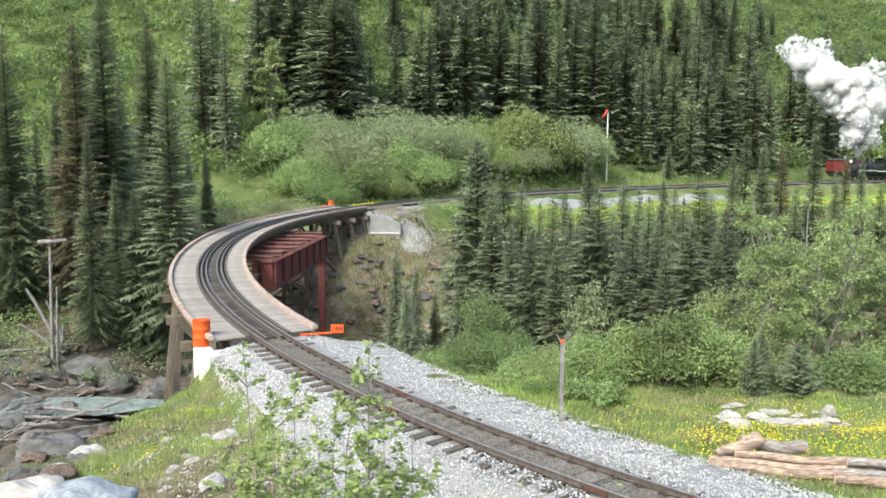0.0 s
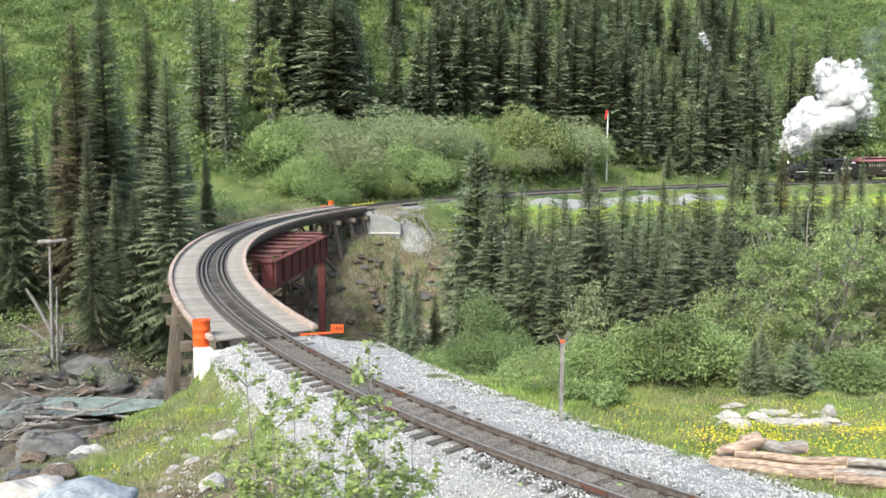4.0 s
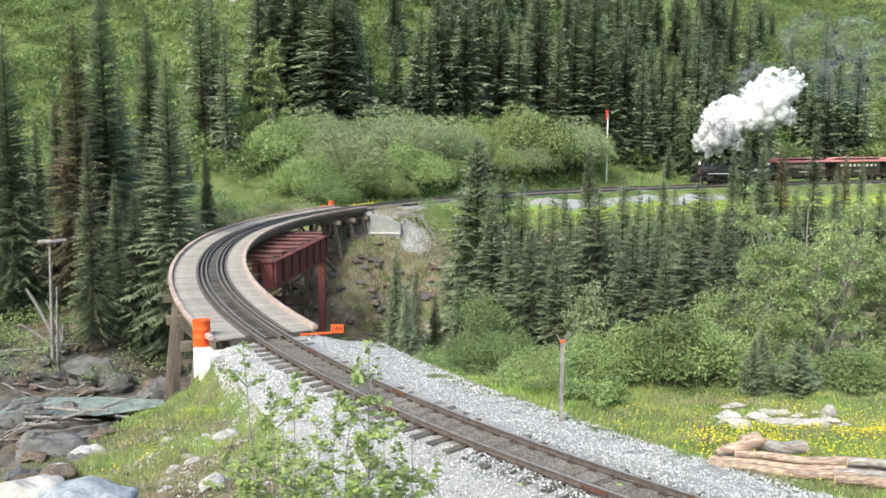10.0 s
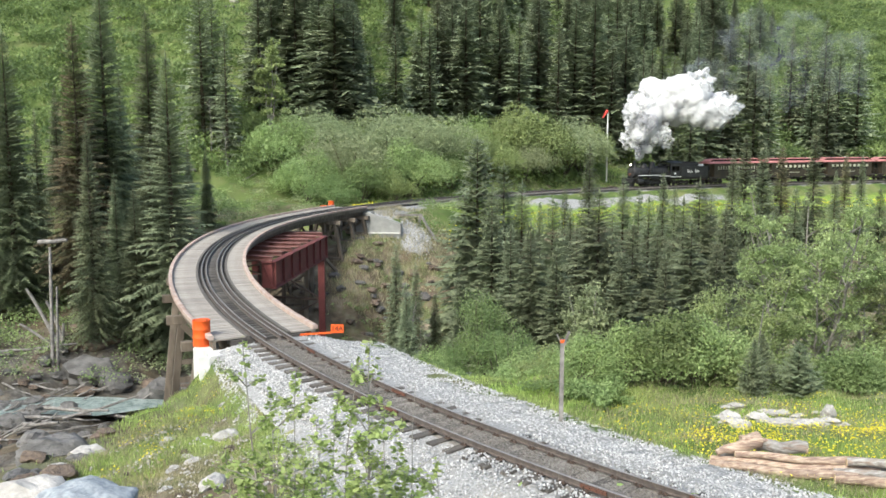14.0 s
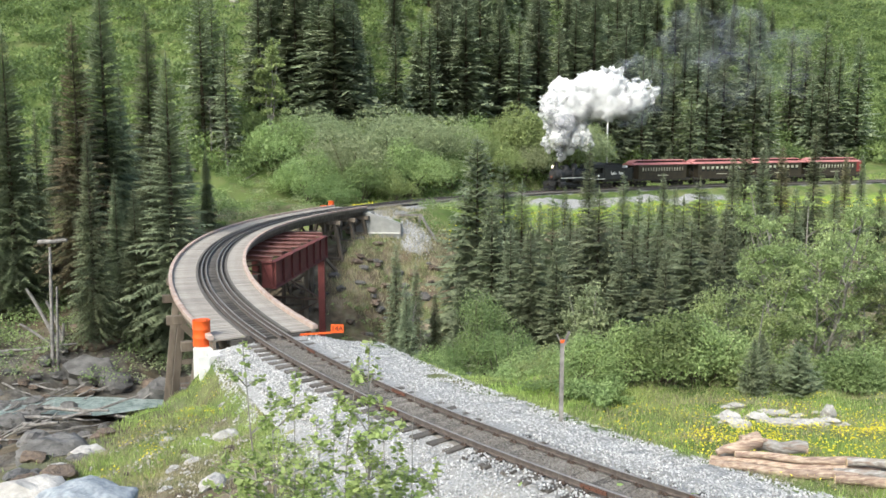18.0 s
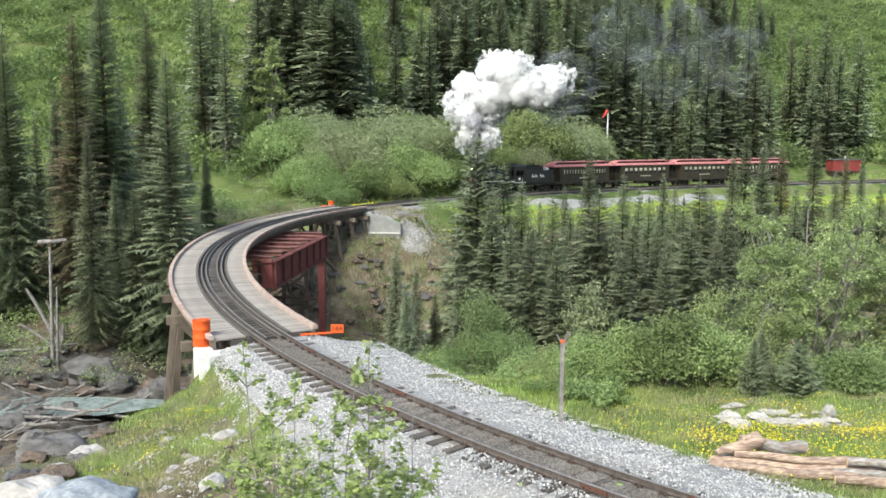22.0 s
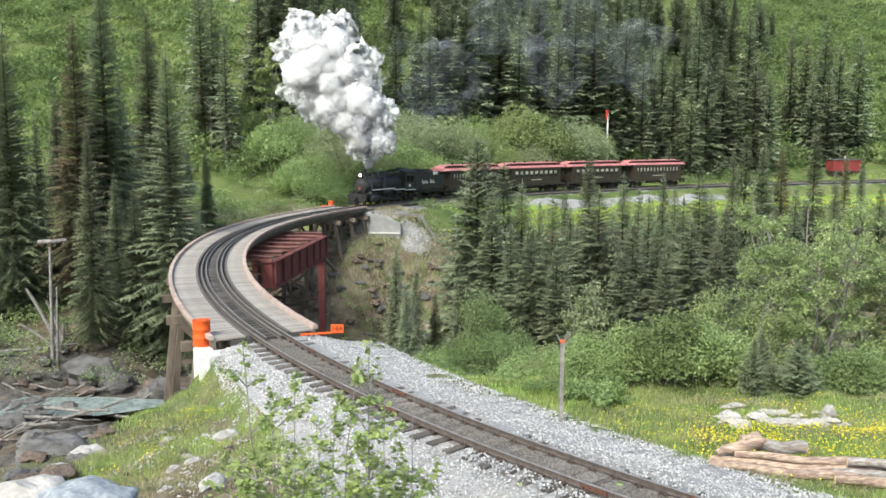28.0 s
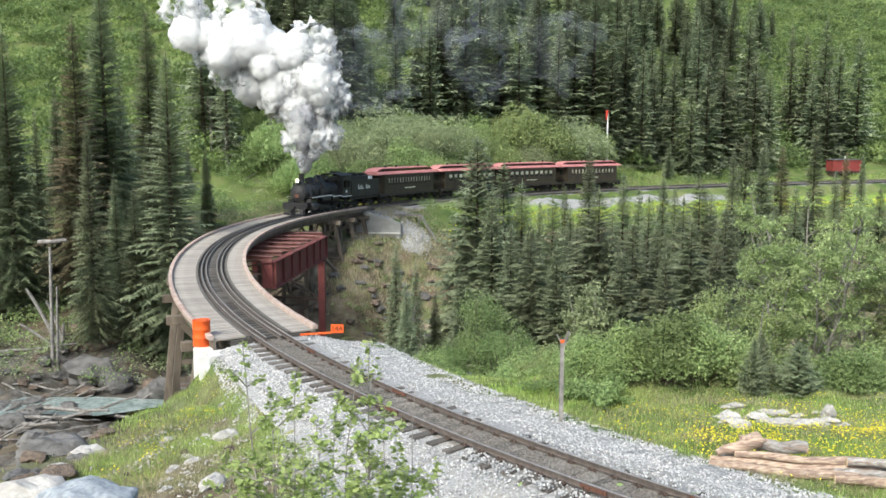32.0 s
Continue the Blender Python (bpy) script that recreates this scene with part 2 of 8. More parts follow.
def ground_material():
    """Earth, grass, leaf litter, rubble and gravel by the weights stored on the ground."""
    m = bpy.data.materials.new("mountain_ground")
    m.use_nodes = True
    t = m.node_tree
    N, L = t.nodes, t.links
    bsdf = N["Principled BSDF"]
    bsdf.inputs["Roughness"].default_value = 0.95
    bsdf.inputs["Specular IOR Level"].default_value = 0.15
    co = N.new("ShaderNodeTexCoord")

    def nz(sc, detail=6.0):
        n = N.new("ShaderNodeTexNoise")
        n.inputs["Scale"].default_value, n.inputs["Detail"].default_value = sc, detail
        L.new(co.outputs["Object"], n.inputs["Vector"])
        return n.outputs[0]

    def ramp(fac, *stops):
        r = N.new("ShaderNodeValToRGB")
        e = r.color_ramp.elements
        while len(e) < len(stops):
            e.new(0.5)
        for el, (p, c) in zip(e, stops):
            el.position, el.color = p, (*c, 1)
        L.new(fac, r.inputs[0])
        return r.outputs[0]

    def mix(a, b, f):
        x = N.new("ShaderNodeMix")
        x.data_type = "RGBA"
        L.new(a, x.inputs[6])
        L.new(b, x.inputs[7])
        L.new(f, x.inputs[0])
        return x.outputs[2]

    def weight(name, n, soft=0.35):
        a = N.new("ShaderNodeAttribute")
        a.attribute_name = name
        s = N.new("ShaderNodeMath")
        s.operation = "ADD"
        L.new(a.outputs["Fac"], s.inputs[0])
        L.new(n, s.inputs[1])
        r = N.new("ShaderNodeMapRange")
        r.inputs[1].default_value, r.inputs[2].default_value = 1.0 - soft / 2, 1.0 + soft / 2
        L.new(s.outputs[0], r.inputs[0])
        return r.outputs[0]

    grass = ramp(nz(0.35), (0.3, (0.075, 0.115, 0.035)), (0.5, (0.125, 0.17, 0.05)), (0.7, (0.20, 0.21, 0.09)))
    soil = ramp(nz(0.9), (0.3, (0.08, 0.065, 0.045)), (0.5, (0.17, 0.135, 0.09)), (0.72, (0.30, 0.26, 0.19)))
    rock = ramp(nz(1.7), (0.3, (0.05, 0.045, 0.04)), (0.55, (0.125, 0.115, 0.10)), (0.75, (0.24, 0.225, 0.205)))
    gravel = ramp(nz(9.0), (0.35, (0.22, 0.216, 0.21)), (0.6, (0.42, 0.415, 0.40)))
    lawn = ramp(nz(1.2), (0.3, (0.17, 0.25, 0.05)), (0.55, (0.25, 0.34, 0.07)), (0.75, (0.36, 0.36, 0.11)))
    c = mix(grass, soil, weight("soil", nz(0.8)))
    c = mix(c, rock, weight("rock", nz(0.5)))
    c = mix(c, lawn, weight("lawn", nz(0.4)))
    c = mix(c, gravel, weight("gravel", nz(1.3)))
    L.new(c, bsdf.inputs["Base Color"])
    b = N.new("ShaderNodeBump")
    b.inputs["Strength"].default_value, b.inputs["Distance"].default_value = 0.8, 0.15
    L.new(nz(5.0), b.inputs["Height"])
    L.new(b.outputs[0], bsdf.inputs["Normal"])
    return m


M_GROUND = ground_material()


# ---- mesh building ----
class Geo:
    """Gathers vertices and faces of one mesh."""

    def __init__(self):
        self.v, self.f, self.mi = [], [], []

    def add(self, verts, faces, mi=0):
        k = len(self.v)
        self.v.extend(tuple(p) for p in verts)
        self.f.extend(tuple(i + k for i in q) for q in faces)
        self.mi.extend([mi] * len(faces))
        return self

    def box(self, c, size, m=None, bevel=0.0, mi=0):
        """A box, its long edges chamfered by bevel."""
        hx, hy, hz = size[0] / 2, size[1] / 2, size[2] / 2
        b = min(bevel, hx * 0.6, hy * 0.6, hz * 0.6)
        if b <= 0:
            vs = [(x, y, z) for x in (-hx, hx) for y in (-hy, hy) for z in (-hz, hz)]
            fs = [(0, 1, 3, 2), (4, 6, 7, 5), (0, 4, 5, 1), (2, 3, 7, 6), (0, 2, 6, 4), (1, 5, 7, 3)]
        else:
            ring = [(-hy + b, -hz), (hy - b, -hz), (hy, -hz + b), (hy, hz - b), (hy - b, hz), (-hy + b, hz), (-hy, hz - b), (-hy, -hz + b)]
            vs = [(x, y, z) for x in (-hx, hx) for y, z in ring]
            fs = [(i, (i + 1) % 8, 8 + (i + 1) % 8, 8 + i) for i in range(8)]
            fs += [tuple(range(7, -1, -1)), tuple(range(8, 16))]
        vs = [Vector(p) for p in vs]
        if m is not None:
            vs = [m @ p for p in vs]
        cc = Vector(c)
        return self.add([p + cc for p in vs], fs, mi)

    def beam(self, p, q, w, h, bevel=0.0, up=(0, 0, 1), mi=0):
        """A bar of section w x h from p to q."""
        p, q = Vector(p), Vector(q)
        d = (q - p)
        n = d.length
        x = d.normalized()
        y = Vector(up).cross(x)
        y = y.normalized() if y.length > 1e-4 else Vector((1, 0, 0))
        z = x.cross(y)
        m = Matrix((x, y, z)).transposed()
        return self.box((p + q) / 2, (n, w, h), m, bevel, mi)

    def tube(self, pts, radii, n=8, cap=True, mi=0):
        """A round tube along pts."""
        pts = [Vector(p) for p in pts]
        vs, fs = [], []
        for i, p in enumerate(pts):
            d = (pts[min(i + 1, len(pts) - 1)] - pts[max(i - 1, 0)]).normalized()
            a = d.cross(Vector((0, 0, 1)) if abs(d.z) < 0.95 else Vector((1, 0, 0))).normalized()
            b = d.cross(a)
            r = radii[i] if isinstance(radii, (list, tuple)) else radii
            vs += [p + (a * math.cos(6.2832 * k / n) + b * math.sin(6.2832 * k / n)) * r for k in range(n)]
        for i in range(len(pts) - 1):
            fs += [(i * n + k, i * n + (k + 1) % n, (i + 1) * n + (k + 1) % n, (i + 1) * n + k) for k in range(n)]
        if cap:
            fs += [tuple(range(n - 1, -1, -1)), tuple(range((len(pts) - 1) * n, len(pts) * n))]
        return self.add(vs, fs, mi)

    def lathe(self, prof, n=20, axis="z", at=(0, 0, 0), mi=0):
        """Turns (radius, height) pairs round an axis."""
        vs, fs = [], []
        for r, z in prof:
            for k in range(n):
                a = 6.2832 * k / n
                p = {"z": (r * math.cos(a), r * math.sin(a), z), "x": (z, r * math.cos(a), r * math.sin(a)), "y": (r * math.cos(a), z, r * math.sin(a))}[axis]
                vs.append((p[0] + at[0], p[1] + at[1], p[2] + at[2]))
        for i in range(len(prof) - 1):
            fs += [(i * n + k, i * n + (k + 1) % n, (i + 1) * n + (k + 1) % n, (i + 1) * n + k) for k in range(n)]
        fs += [tuple(range(n - 1, -1, -1)), tuple(range((len(prof) - 1) * n, len(prof) * n))]
        return self.add(vs, fs, mi)

    def prism(self, poly, y0, y1, mi=0):
        """A polygon in x, z drawn out along y."""
        n = len(poly)
        vs = [(x, y0, z) for x, z in poly] + [(x, y1, z) for x, z in poly]
        fs = [(i, (i + 1) % n, n + (i + 1) % n, n + i) for i in range(n)] + [tuple(range(n - 1, -1, -1)), tuple(range(n, 2 * n))]
        return self.add(vs, fs, mi)

    def mesh(self, name, *mats, smooth=False):
        me = bpy.data.meshes.new(name)
        me.from_pydata(self.v, [], self.f)
        for m in mats:
            me.materials.append(m)
        if len(mats) > 1:
            me.polygons.foreach_set("material_index", self.mi)
        if smooth:
            me.polygons.foreach_set("use_smooth", [True] * len(me.polygons))
            me.set_sharp_from_angle(angle=radians(40))
        me.update()
        return me


def raw_mesh(name, verts, faces, mat, smooth=False):
    """A mesh from numpy arrays; all faces have the same count of corners."""
    verts, faces = np.asarray(verts, dtype=np.float32), np.asarray(faces, dtype=np.int32)
    me = bpy.data.meshes.new(name)
    k = faces.shape[1]
    me.vertices.add(len(verts))
    me.vertices.foreach_set("co", verts.ravel())
    me.loops.add(faces.size)
    me.loops.foreach_set("vertex_index", faces.ravel())
    me.polygons.add(len(faces))
    me.polygons.foreach_set("loop_start", np.arange(0, faces.size, k, dtype=np.int32))
    if smooth:
        me.polygons.foreach_set("use_smooth", np.ones(len(faces), dtype=bool))
    me.materials.append(mat)
    me.update(calc_edges=True)
    return me


def part(name, geo, mat, parent, label="", smooth=False, at=None):
    """One mesh object under a thing or a part."""
    me = geo if isinstance(geo, bpy.types.Mesh) else geo.mesh(name, *(mat if isinstance(mat, tuple) else (mat,)), smooth=smooth)
    ob = new(name, me)
    ob.parent = parent
    if at is not None:
        ob.matrix_basis = at
    if label:
        ob["label"] = label
    return ob


def thing(name, label, category, group="", kind="", at=None):
    ob = tagged(new(name), label, category, group, kind)
    if at is not None:
        ob.matrix_basis = at
    return ob
# ---- the line of the track ----
# Curvature along the line (1/m): a long curve over the bridge that eases into a straight.
S_KNOT = (-40, -10, 0, 20, 40, 50, 60, 70, 80, 90, 100, 110, 125, 160, 320)
K_KNOT = (0.01806, 0.01901, 0.01853, 0.01481, 0.01382, 0.01886, 0.01968, 0.0178, 0.01539, 0.01307, 0.01163, 0.00993, 0.00646, 0.00229, -0.00162)
S_ALL = np.arange(-40.0, 320.01, 0.25)
_k = np.interp(S_ALL, S_KNOT, K_KNOT)
_i0 = int(round(40 / 0.25))
_th = np.concatenate([[0], np.cumsum((_k[1:] + _k[:-1]) / 2 * 0.25)])
TH_ALL = _th - _th[_i0] + radians(-44.833)
_sx, _sy = np.sin(TH_ALL), np.cos(TH_ALL)
_x = np.concatenate([[0], np.cumsum((_sx[1:] + _sx[:-1]) / 2 * 0.25)])
_y = np.concatenate([[0], np.cumsum((_sy[1:] + _sy[:-1]) / 2 * 0.25)])
X_ALL, Y_ALL = _x - _x[_i0] + 4.087, _y - _y[_i0] + 15.4
BRIDGE_A, BRIDGE_B = 17.0, 73.8


def on_track(s, off=0.0, z=0.0):
    """A point beside the centre line: off metres to the right of the way away from the near end."""
    x, y, a = (float(np.interp(s, S_ALL, q)) for q in (X_ALL, Y_ALL, TH_ALL))
    return Vector((x + off * math.cos(a), y - off * math.sin(a), z))


def heading(s):
    return float(np.interp(s, S_ALL, TH_ALL))


def near_track(x, y):
    """Signed distance to the line (right positive) and the place along it, for arrays."""
    px, py, ps, pa = X_ALL[::4], Y_ALL[::4], S_ALL[::4], TH_ALL[::4]
    if x.size < 100:
        i = np.argmin((x.ravel()[:, None] - px) ** 2 + (y.ravel()[:, None] - py) ** 2, 1).reshape(x.shape)
        dx, dy, qa = x - px[i], y - py[i], pa[i]
        return dx * np.cos(qa) - dy * np.sin(qa), ps[i] + dx * np.sin(qa) + dy * np.cos(qa)
    best = np.full(x.shape, 1e9)
    off, s = np.zeros(x.shape), np.zeros(x.shape)
    for qx, qy, qs, qa in zip(px, py, ps, pa):
        dx, dy = x - qx, y - qy
        d2 = dx * dx + dy * dy
        m = d2 < best
        best = np.where(m, d2, best)
        off = np.where(m, dx * math.cos(qa) - dy * math.sin(qa), off)
        s = np.where(m, qs + dx * math.sin(qa) + dy * math.cos(qa), s)
    return off, s


def smooth01(t):
    t = np.clip(t, 0, 1)
    return t * t * (3 - 2 * t)


def wave(x, y, size, seed):
    """Cheap smooth unevenness from a few sines, about -1 to 1."""
    r = np.random.RandomState(seed)
    out = 0
    for k in range(6):
        a, ph, f = r.rand() * 6.28, r.rand() * 6.28, (0.6 + r.rand() * 1.2) * 6.28 / size
        out = out + np.sin((x * np.cos(a) + y * np.sin(a)) * f + ph)
    return out / 3.0


def natural(x, y):
    """The mountain side, the gorge and the near bank, without the railway."""
    gc = np.interp(x, (-80, -40, -24, -19, -10, 5, 30, 80, 160), (38, 44, 49.2, 49.2, 53, 60, 58, 58, 66))
    gz = np.interp(x, (-80, -20, 20, 120), (-8.0, -9.3, -10.5, -12))
    yn = np.interp(x, (-80, -30, -16, -10.5, -8, -5, 0, 12, 30, 80), (2, 6, 12, 22, 28.5, 29.5, 26.3, 25.2, 24.5, 20))
    zn = np.interp(x, (-60, -16, -9, -3.5, 30), (-4.0, -2.4, -1.7, -0.8, -0.95))
    yf = np.interp(x, (-80, -30, -15, -8, 0, 15, 40, 100, 200), (82, 86, 90, 83, 87.5, 106, 123, 155, 205))
    zf = np.interp(x, (-80, -20, -8, 40), (-0.5, -0.5, -0.6, -1.2))
    up = np.interp(x, (-80, -30, -15, 0, 15, 30, 60, 100, 200), (84, 90, 96, 103, 119, 130, 149, 168, 222))
    drop = np.interp(x, (-14, -9, -4), (36, 24, 13))
    z_near = gz + (zn - gz) * (1 - np.clip((y - yn) / np.clip(gc - 2.5 - yn, 3, drop), 0, 1)) ** 1.5
    toe = np.interp(x, (-60, -26, -15, -4, 4, 20, 60), (46, 49, 64, 72.5, 71, 66, 66))
    t = np.clip((y - toe) / np.maximum(yf - toe, 3), 0, 1)
    z_far = gz + (zf - gz) * t ** np.interp(x, (-14, -8, 0, 8), (1.0, 0.8, 0.85, 1.5))
    z = np.where(y < gc, z_near, z_far)
    hill = np.maximum(y - up, 0)
    z = z + np.minimum(hill, 400) * (0.30 + 0.12 * smooth01(hill / 60)) + 0.06 * np.maximum(hill - 400, 0)
    # the bank on which the camera stands
    d = (x - 4.15) * -0.72 + (y - 15.35) * -0.69
    bank = np.interp(d, (0, 3.2, 6, 9, 12, 14, 20, 60), (0, 0, 0.8, 2.9, 5.0, 6.2, 6.8, 8))
    bank = bank * (1 - 0.75 * smooth01((-1.0 - x) / 5.0)) * smooth01((25 - y) / 8)
    bump = 0.35 * wave(x, y, 9, 3) * smooth01((np.hypot(x, y) - 26) / 20) + 0.12 * wave(x, y, 2.6, 5) + 1.6 * wave(x, y, 37, 8) * smooth01((y - 120) / 60)
    return z + bank + bump


def ground_z(x, y):
    """The ground: nature cut and filled for the railway."""
    x, y = np.asarray(x, dtype=float), np.asarray(y, dtype=float)
    n = natural(x, y)
    off, s = near_track(x, y)
    a = np.abs(off)
    bed = -0.42
    out = (s > BRIDGE_A) & (s < BRIDGE_B + 0.55 * (off > 1.4))
    lim = np.interp(s, (73.8, 80, 92), (5.2, 5.0, 2.4))
    near_side = 0.16 * np.clip(a - 2.0, 0, 2.1) + 1.0 * np.maximum(a - 4.1, 0)
    far_side = 0.29 * np.clip(a - 1.9, 0, lim - 1.9) + np.interp(s, (73.8, 82, 92), (1.3, 1.1, 0.6)) * np.maximum(a - lim, 0)
    plain = np.interp(s, (8, 14, 40, 72, 79.0, 82, 92), (0.6, 1.2, 1.2, 3.2, 3.2, 1.1, 0.6)) * np.maximum(a - 1.9, 0)
    fill = np.maximum(n, bed - np.where((off > 0) & (s < 40), near_side, np.where((off > 0) & (s > 60), far_side, plain)))
    fill = np.where(out, n, np.where(a < 30, fill, n))
    cut = np.minimum(fill, bed + np.maximum(a - 2.2, 0) * 0.55)
    under = np.minimum(n, np.where((off > 0) & (s > 60), -2.75, -2.2 + np.maximum(a - 3.5, 0) * 0.8))
    return np.where(out, under, cut)


def gz1(x, y):
    return float(ground_z(np.array([x]), np.array([y]))[0])
# ---- ground: one sheet to the horizon ----
def build_ground():
    def axis(steps):
        out = [steps[0][0]]
        for (a, b, d) in steps:
            n = max(1, int(round((b - a) / d)))
            out += [a + (b - a) * (i + 1) / n for i in range(n)]
        return np.array(out)

    gx = axis([(-3000, -300, 450), (-300, -80, 10), (-80, -30, 1.6), (-30, 24, 0.42), (24, 90, 1.5), (90, 300, 8), (300, 3000, 450)])
    gy = axis([(-3000, -100, 480), (-100, -10, 8), (-10, 10, 1.0), (10, 36, 0.36), (36, 96, 0.6), (96, 170, 1.2), (170, 320, 4), (320, 600, 20), (600, 3000, 480)])
    X, Y = np.meshgrid(gx, gy)
    Z = ground_z(X, Y)
    off, s = near_track(X, Y)
    fine = (np.hypot(X, Y) < 130)
    Z = Z + fine * 0.05 * wave(X, Y, 1.1, 21) * (np.abs(off) > 2.5)
    nx, ny = len(gx), len(gy)
    idx = np.arange(nx * ny).reshape(ny, nx)
    faces = np.stack([idx[:-1, :-1], idx[:-1, 1:], idx[1:, 1:], idx[1:, :-1]], -1).reshape(-1, 4)
    me = raw_mesh("ground", np.stack([X, Y, Z], -1).reshape(-1, 3), faces, M_GROUND, smooth=True)
    a = np.abs(off)
    land = (s < BRIDGE_A) | (s > BRIDGE_B)
    lim = np.where(off < 0, np.interp(s, (-5, 4, 10, 17), (7.5, 4.8, 2.9, 1.9)), 4.0)
    gravel = smooth01((lim - a + 0.5 * wave(X, Y, 3, 31)) / 0.9) * land * (s < 60)
    gravel = np.maximum(gravel, smooth01((2.1 - a) / 0.6) * land * (s > 60))
    # the pale service road beside the far line, and the spilled stone at the far abutment
    road = smooth01((1.6 - np.abs(off - 5.2)) / 1.0) * smooth01((s - 96) / 6) * smooth01((141 - s) / 8)
    spill = np.maximum(smooth01((1.5 - np.hypot(X + 2.6, (Y - 81.6) * 0.7) * 0.7) / 1.0), smooth01((4.6 - a) / 1.0) * (off > 0) * (s > 74) * smooth01((86 - s) / 6))
    gravel = np.maximum(np.maximum(gravel, road), spill)
    gorge = smooth01((-1.4 - Z) / 2.5) * (Y < 100)
    left_bank = smooth01((-8 - X) / 4) * smooth01((95 - Y) / 8) * smooth01((Y - 30) / 8)
    soil = 0.25 + 0.55 * smooth01((3.6 - np.hypot(X + 25.0, Y - 58.5)) / 2) + 0.35 * gorge + 0.25 * left_bank + 0.22 * smooth01((14 - np.hypot(X + 6.5, Y - 17)) / 6) + 0.3 * smooth01((2.8 - np.hypot(X + 5.4, (Y - 17.8) * 0.8)) / 1.5)
    rock = 0.1 + 0.34 * gorge * smooth01((14 - np.abs(Y - 52)) / 8) + 0.14 * left_bank * smooth01((-6 - Z) / 2) + 0.34 * smooth01((-7 - X) / 3) * (Y < 40)
    lawn = 0.9 * smooth01((off - 3.5) / 2) * smooth01((12 - off) / 4) * (s > 84) + 0.55 * smooth01((-off - 2.5) / 2) * smooth01((7 + off) / 3) * (s > 55) * (s < 230)
    lawn = lawn + 0.40 * ((off > 4) & (s < 20) & (Y < 25.5)) + 0.5 * smooth01((4.5 - np.hypot(X + 6.6, Y - 20.5)) / 3)
    for name, w in (("gravel", gravel), ("soil", soil), ("rock", rock), ("lawn", lawn)):
        me.attributes.new(name, "FLOAT", "POINT").data.foreach_set("value", np.asarray(w, dtype=np.float32).ravel())
    tagged(new("ground", me), "mountain ground of grass, soil, rubble and gravel", "ground", kind="structure")


build_ground()


def build_creek():
    g = Geo()
    xs = np.linspace(-90, 120, 150)
    gc = np.interp(xs, (-80, -40, -24, -19, -10, 5, 30, 80, 160), (38, 44, 49.2, 49.2, 53, 60, 58, 58, 66))
    vs, fs = [], []
    for i, (x, y) in enumerate(zip(xs, gc)):
        w = float(np.interp(x, (-60, -26, -19, -15), (0.8, 1.9, 1.5, 0.6))) + 0.25 * math.sin(i * 1.3)
        zz = float(np.interp(x, (-80, -20, 20, 120), (-7.7, -8.95, -10.3, -11.8)))
        vs += [(x, y - w, zz), (x, y, zz + 0.03 * math.sin(i * 2.1)), (x, y + w, zz)]
    for i in range(len(xs) - 1):
        fs += [(3 * i, 3 * i + 3, 3 * i + 4, 3 * i + 1), (3 * i + 1, 3 * i + 4, 3 * i + 5, 3 * i + 2)]
    g.add(vs, fs)
    tagged(new("water", g.mesh("water", M_WATER, smooth=True)), "shallow grey-green creek in the gorge", "water", kind="structure")


build_creek()


# ---- track ----
def sweep(prof, s0, s1, step, closed=True, off=0.0):
    """A section (offset, height) drawn along the line."""
    n = max(2, int(round((s1 - s0) / step)) + 1)
    vs, fs, k = [], [], len(prof)
    for i in range(n):
        s = s0 + (s1 - s0) * i / (n - 1)
        p, a = on_track(s), heading(s)
        for o, z in prof:
            vs.append((p.x + (o + off) * math.cos(a), p.y - (o + off) * math.sin(a), z))
    m = k if closed else k - 1
    for i in range(n - 1):
        fs += [(i * k + j, (i + 1) * k + j, (i + 1) * k + (j + 1) % k, i * k + (j + 1) % k) for j in range(m)]
    if closed:
        fs += [tuple(range(k)), tuple(range(n * k - 1, (n - 1) * k - 1, -1))]
    return vs, fs


GAUGE = 0.914
RAIL = ((-0.055, -0.13), (0.055, -0.13), (0.055, -0.118), (0.012, -0.105), (0.010, -0.04), (0.030, -0.030), (0.031, -0.006), (0.024, 0.0),
        (-0.024, 0.0), (-0.031, -0.006), (-0.030, -0.030), (-0.010, -0.04), (-0.012, -0.105), (-0.055, -0.118))


def rail(name, off, s0, s1, step, parent, label, dz=0.0):
    vs, fs = sweep(tuple((o, z + dz) for o, z in RAIL), s0, s1, step, True, off)
    g = Geo().add(vs, fs)
    me = g.mesh(name, M_RAIL, M_RAILTOP)
    k = len(RAIL)
    mi = [1 if (i < len(fs) - 2 and 6 <= i % k <= 8) else 0 for i in range(len(fs))]
    me.polygons.foreach_set("material_index", mi)
    return part(name, me, None, parent, label)


track = thing("railway_track", "narrow-gauge track of rusty rails on worn wooden ties in pale ballast", "track", kind="structure")
HALF = GAUGE / 2 + 0.03
for o in (-HALF, HALF):
    rail("rail", o, -34, 280, 0.6, track, "brown rail with a worn bright head")
for o in (-HALF + 0.22, HALF - 0.22):
    rail("guard_rail", o, BRIDGE_A - 0.6, BRIDGE_B + 1, 0.6, track, "inner guard rail on the bridge", -0.004)


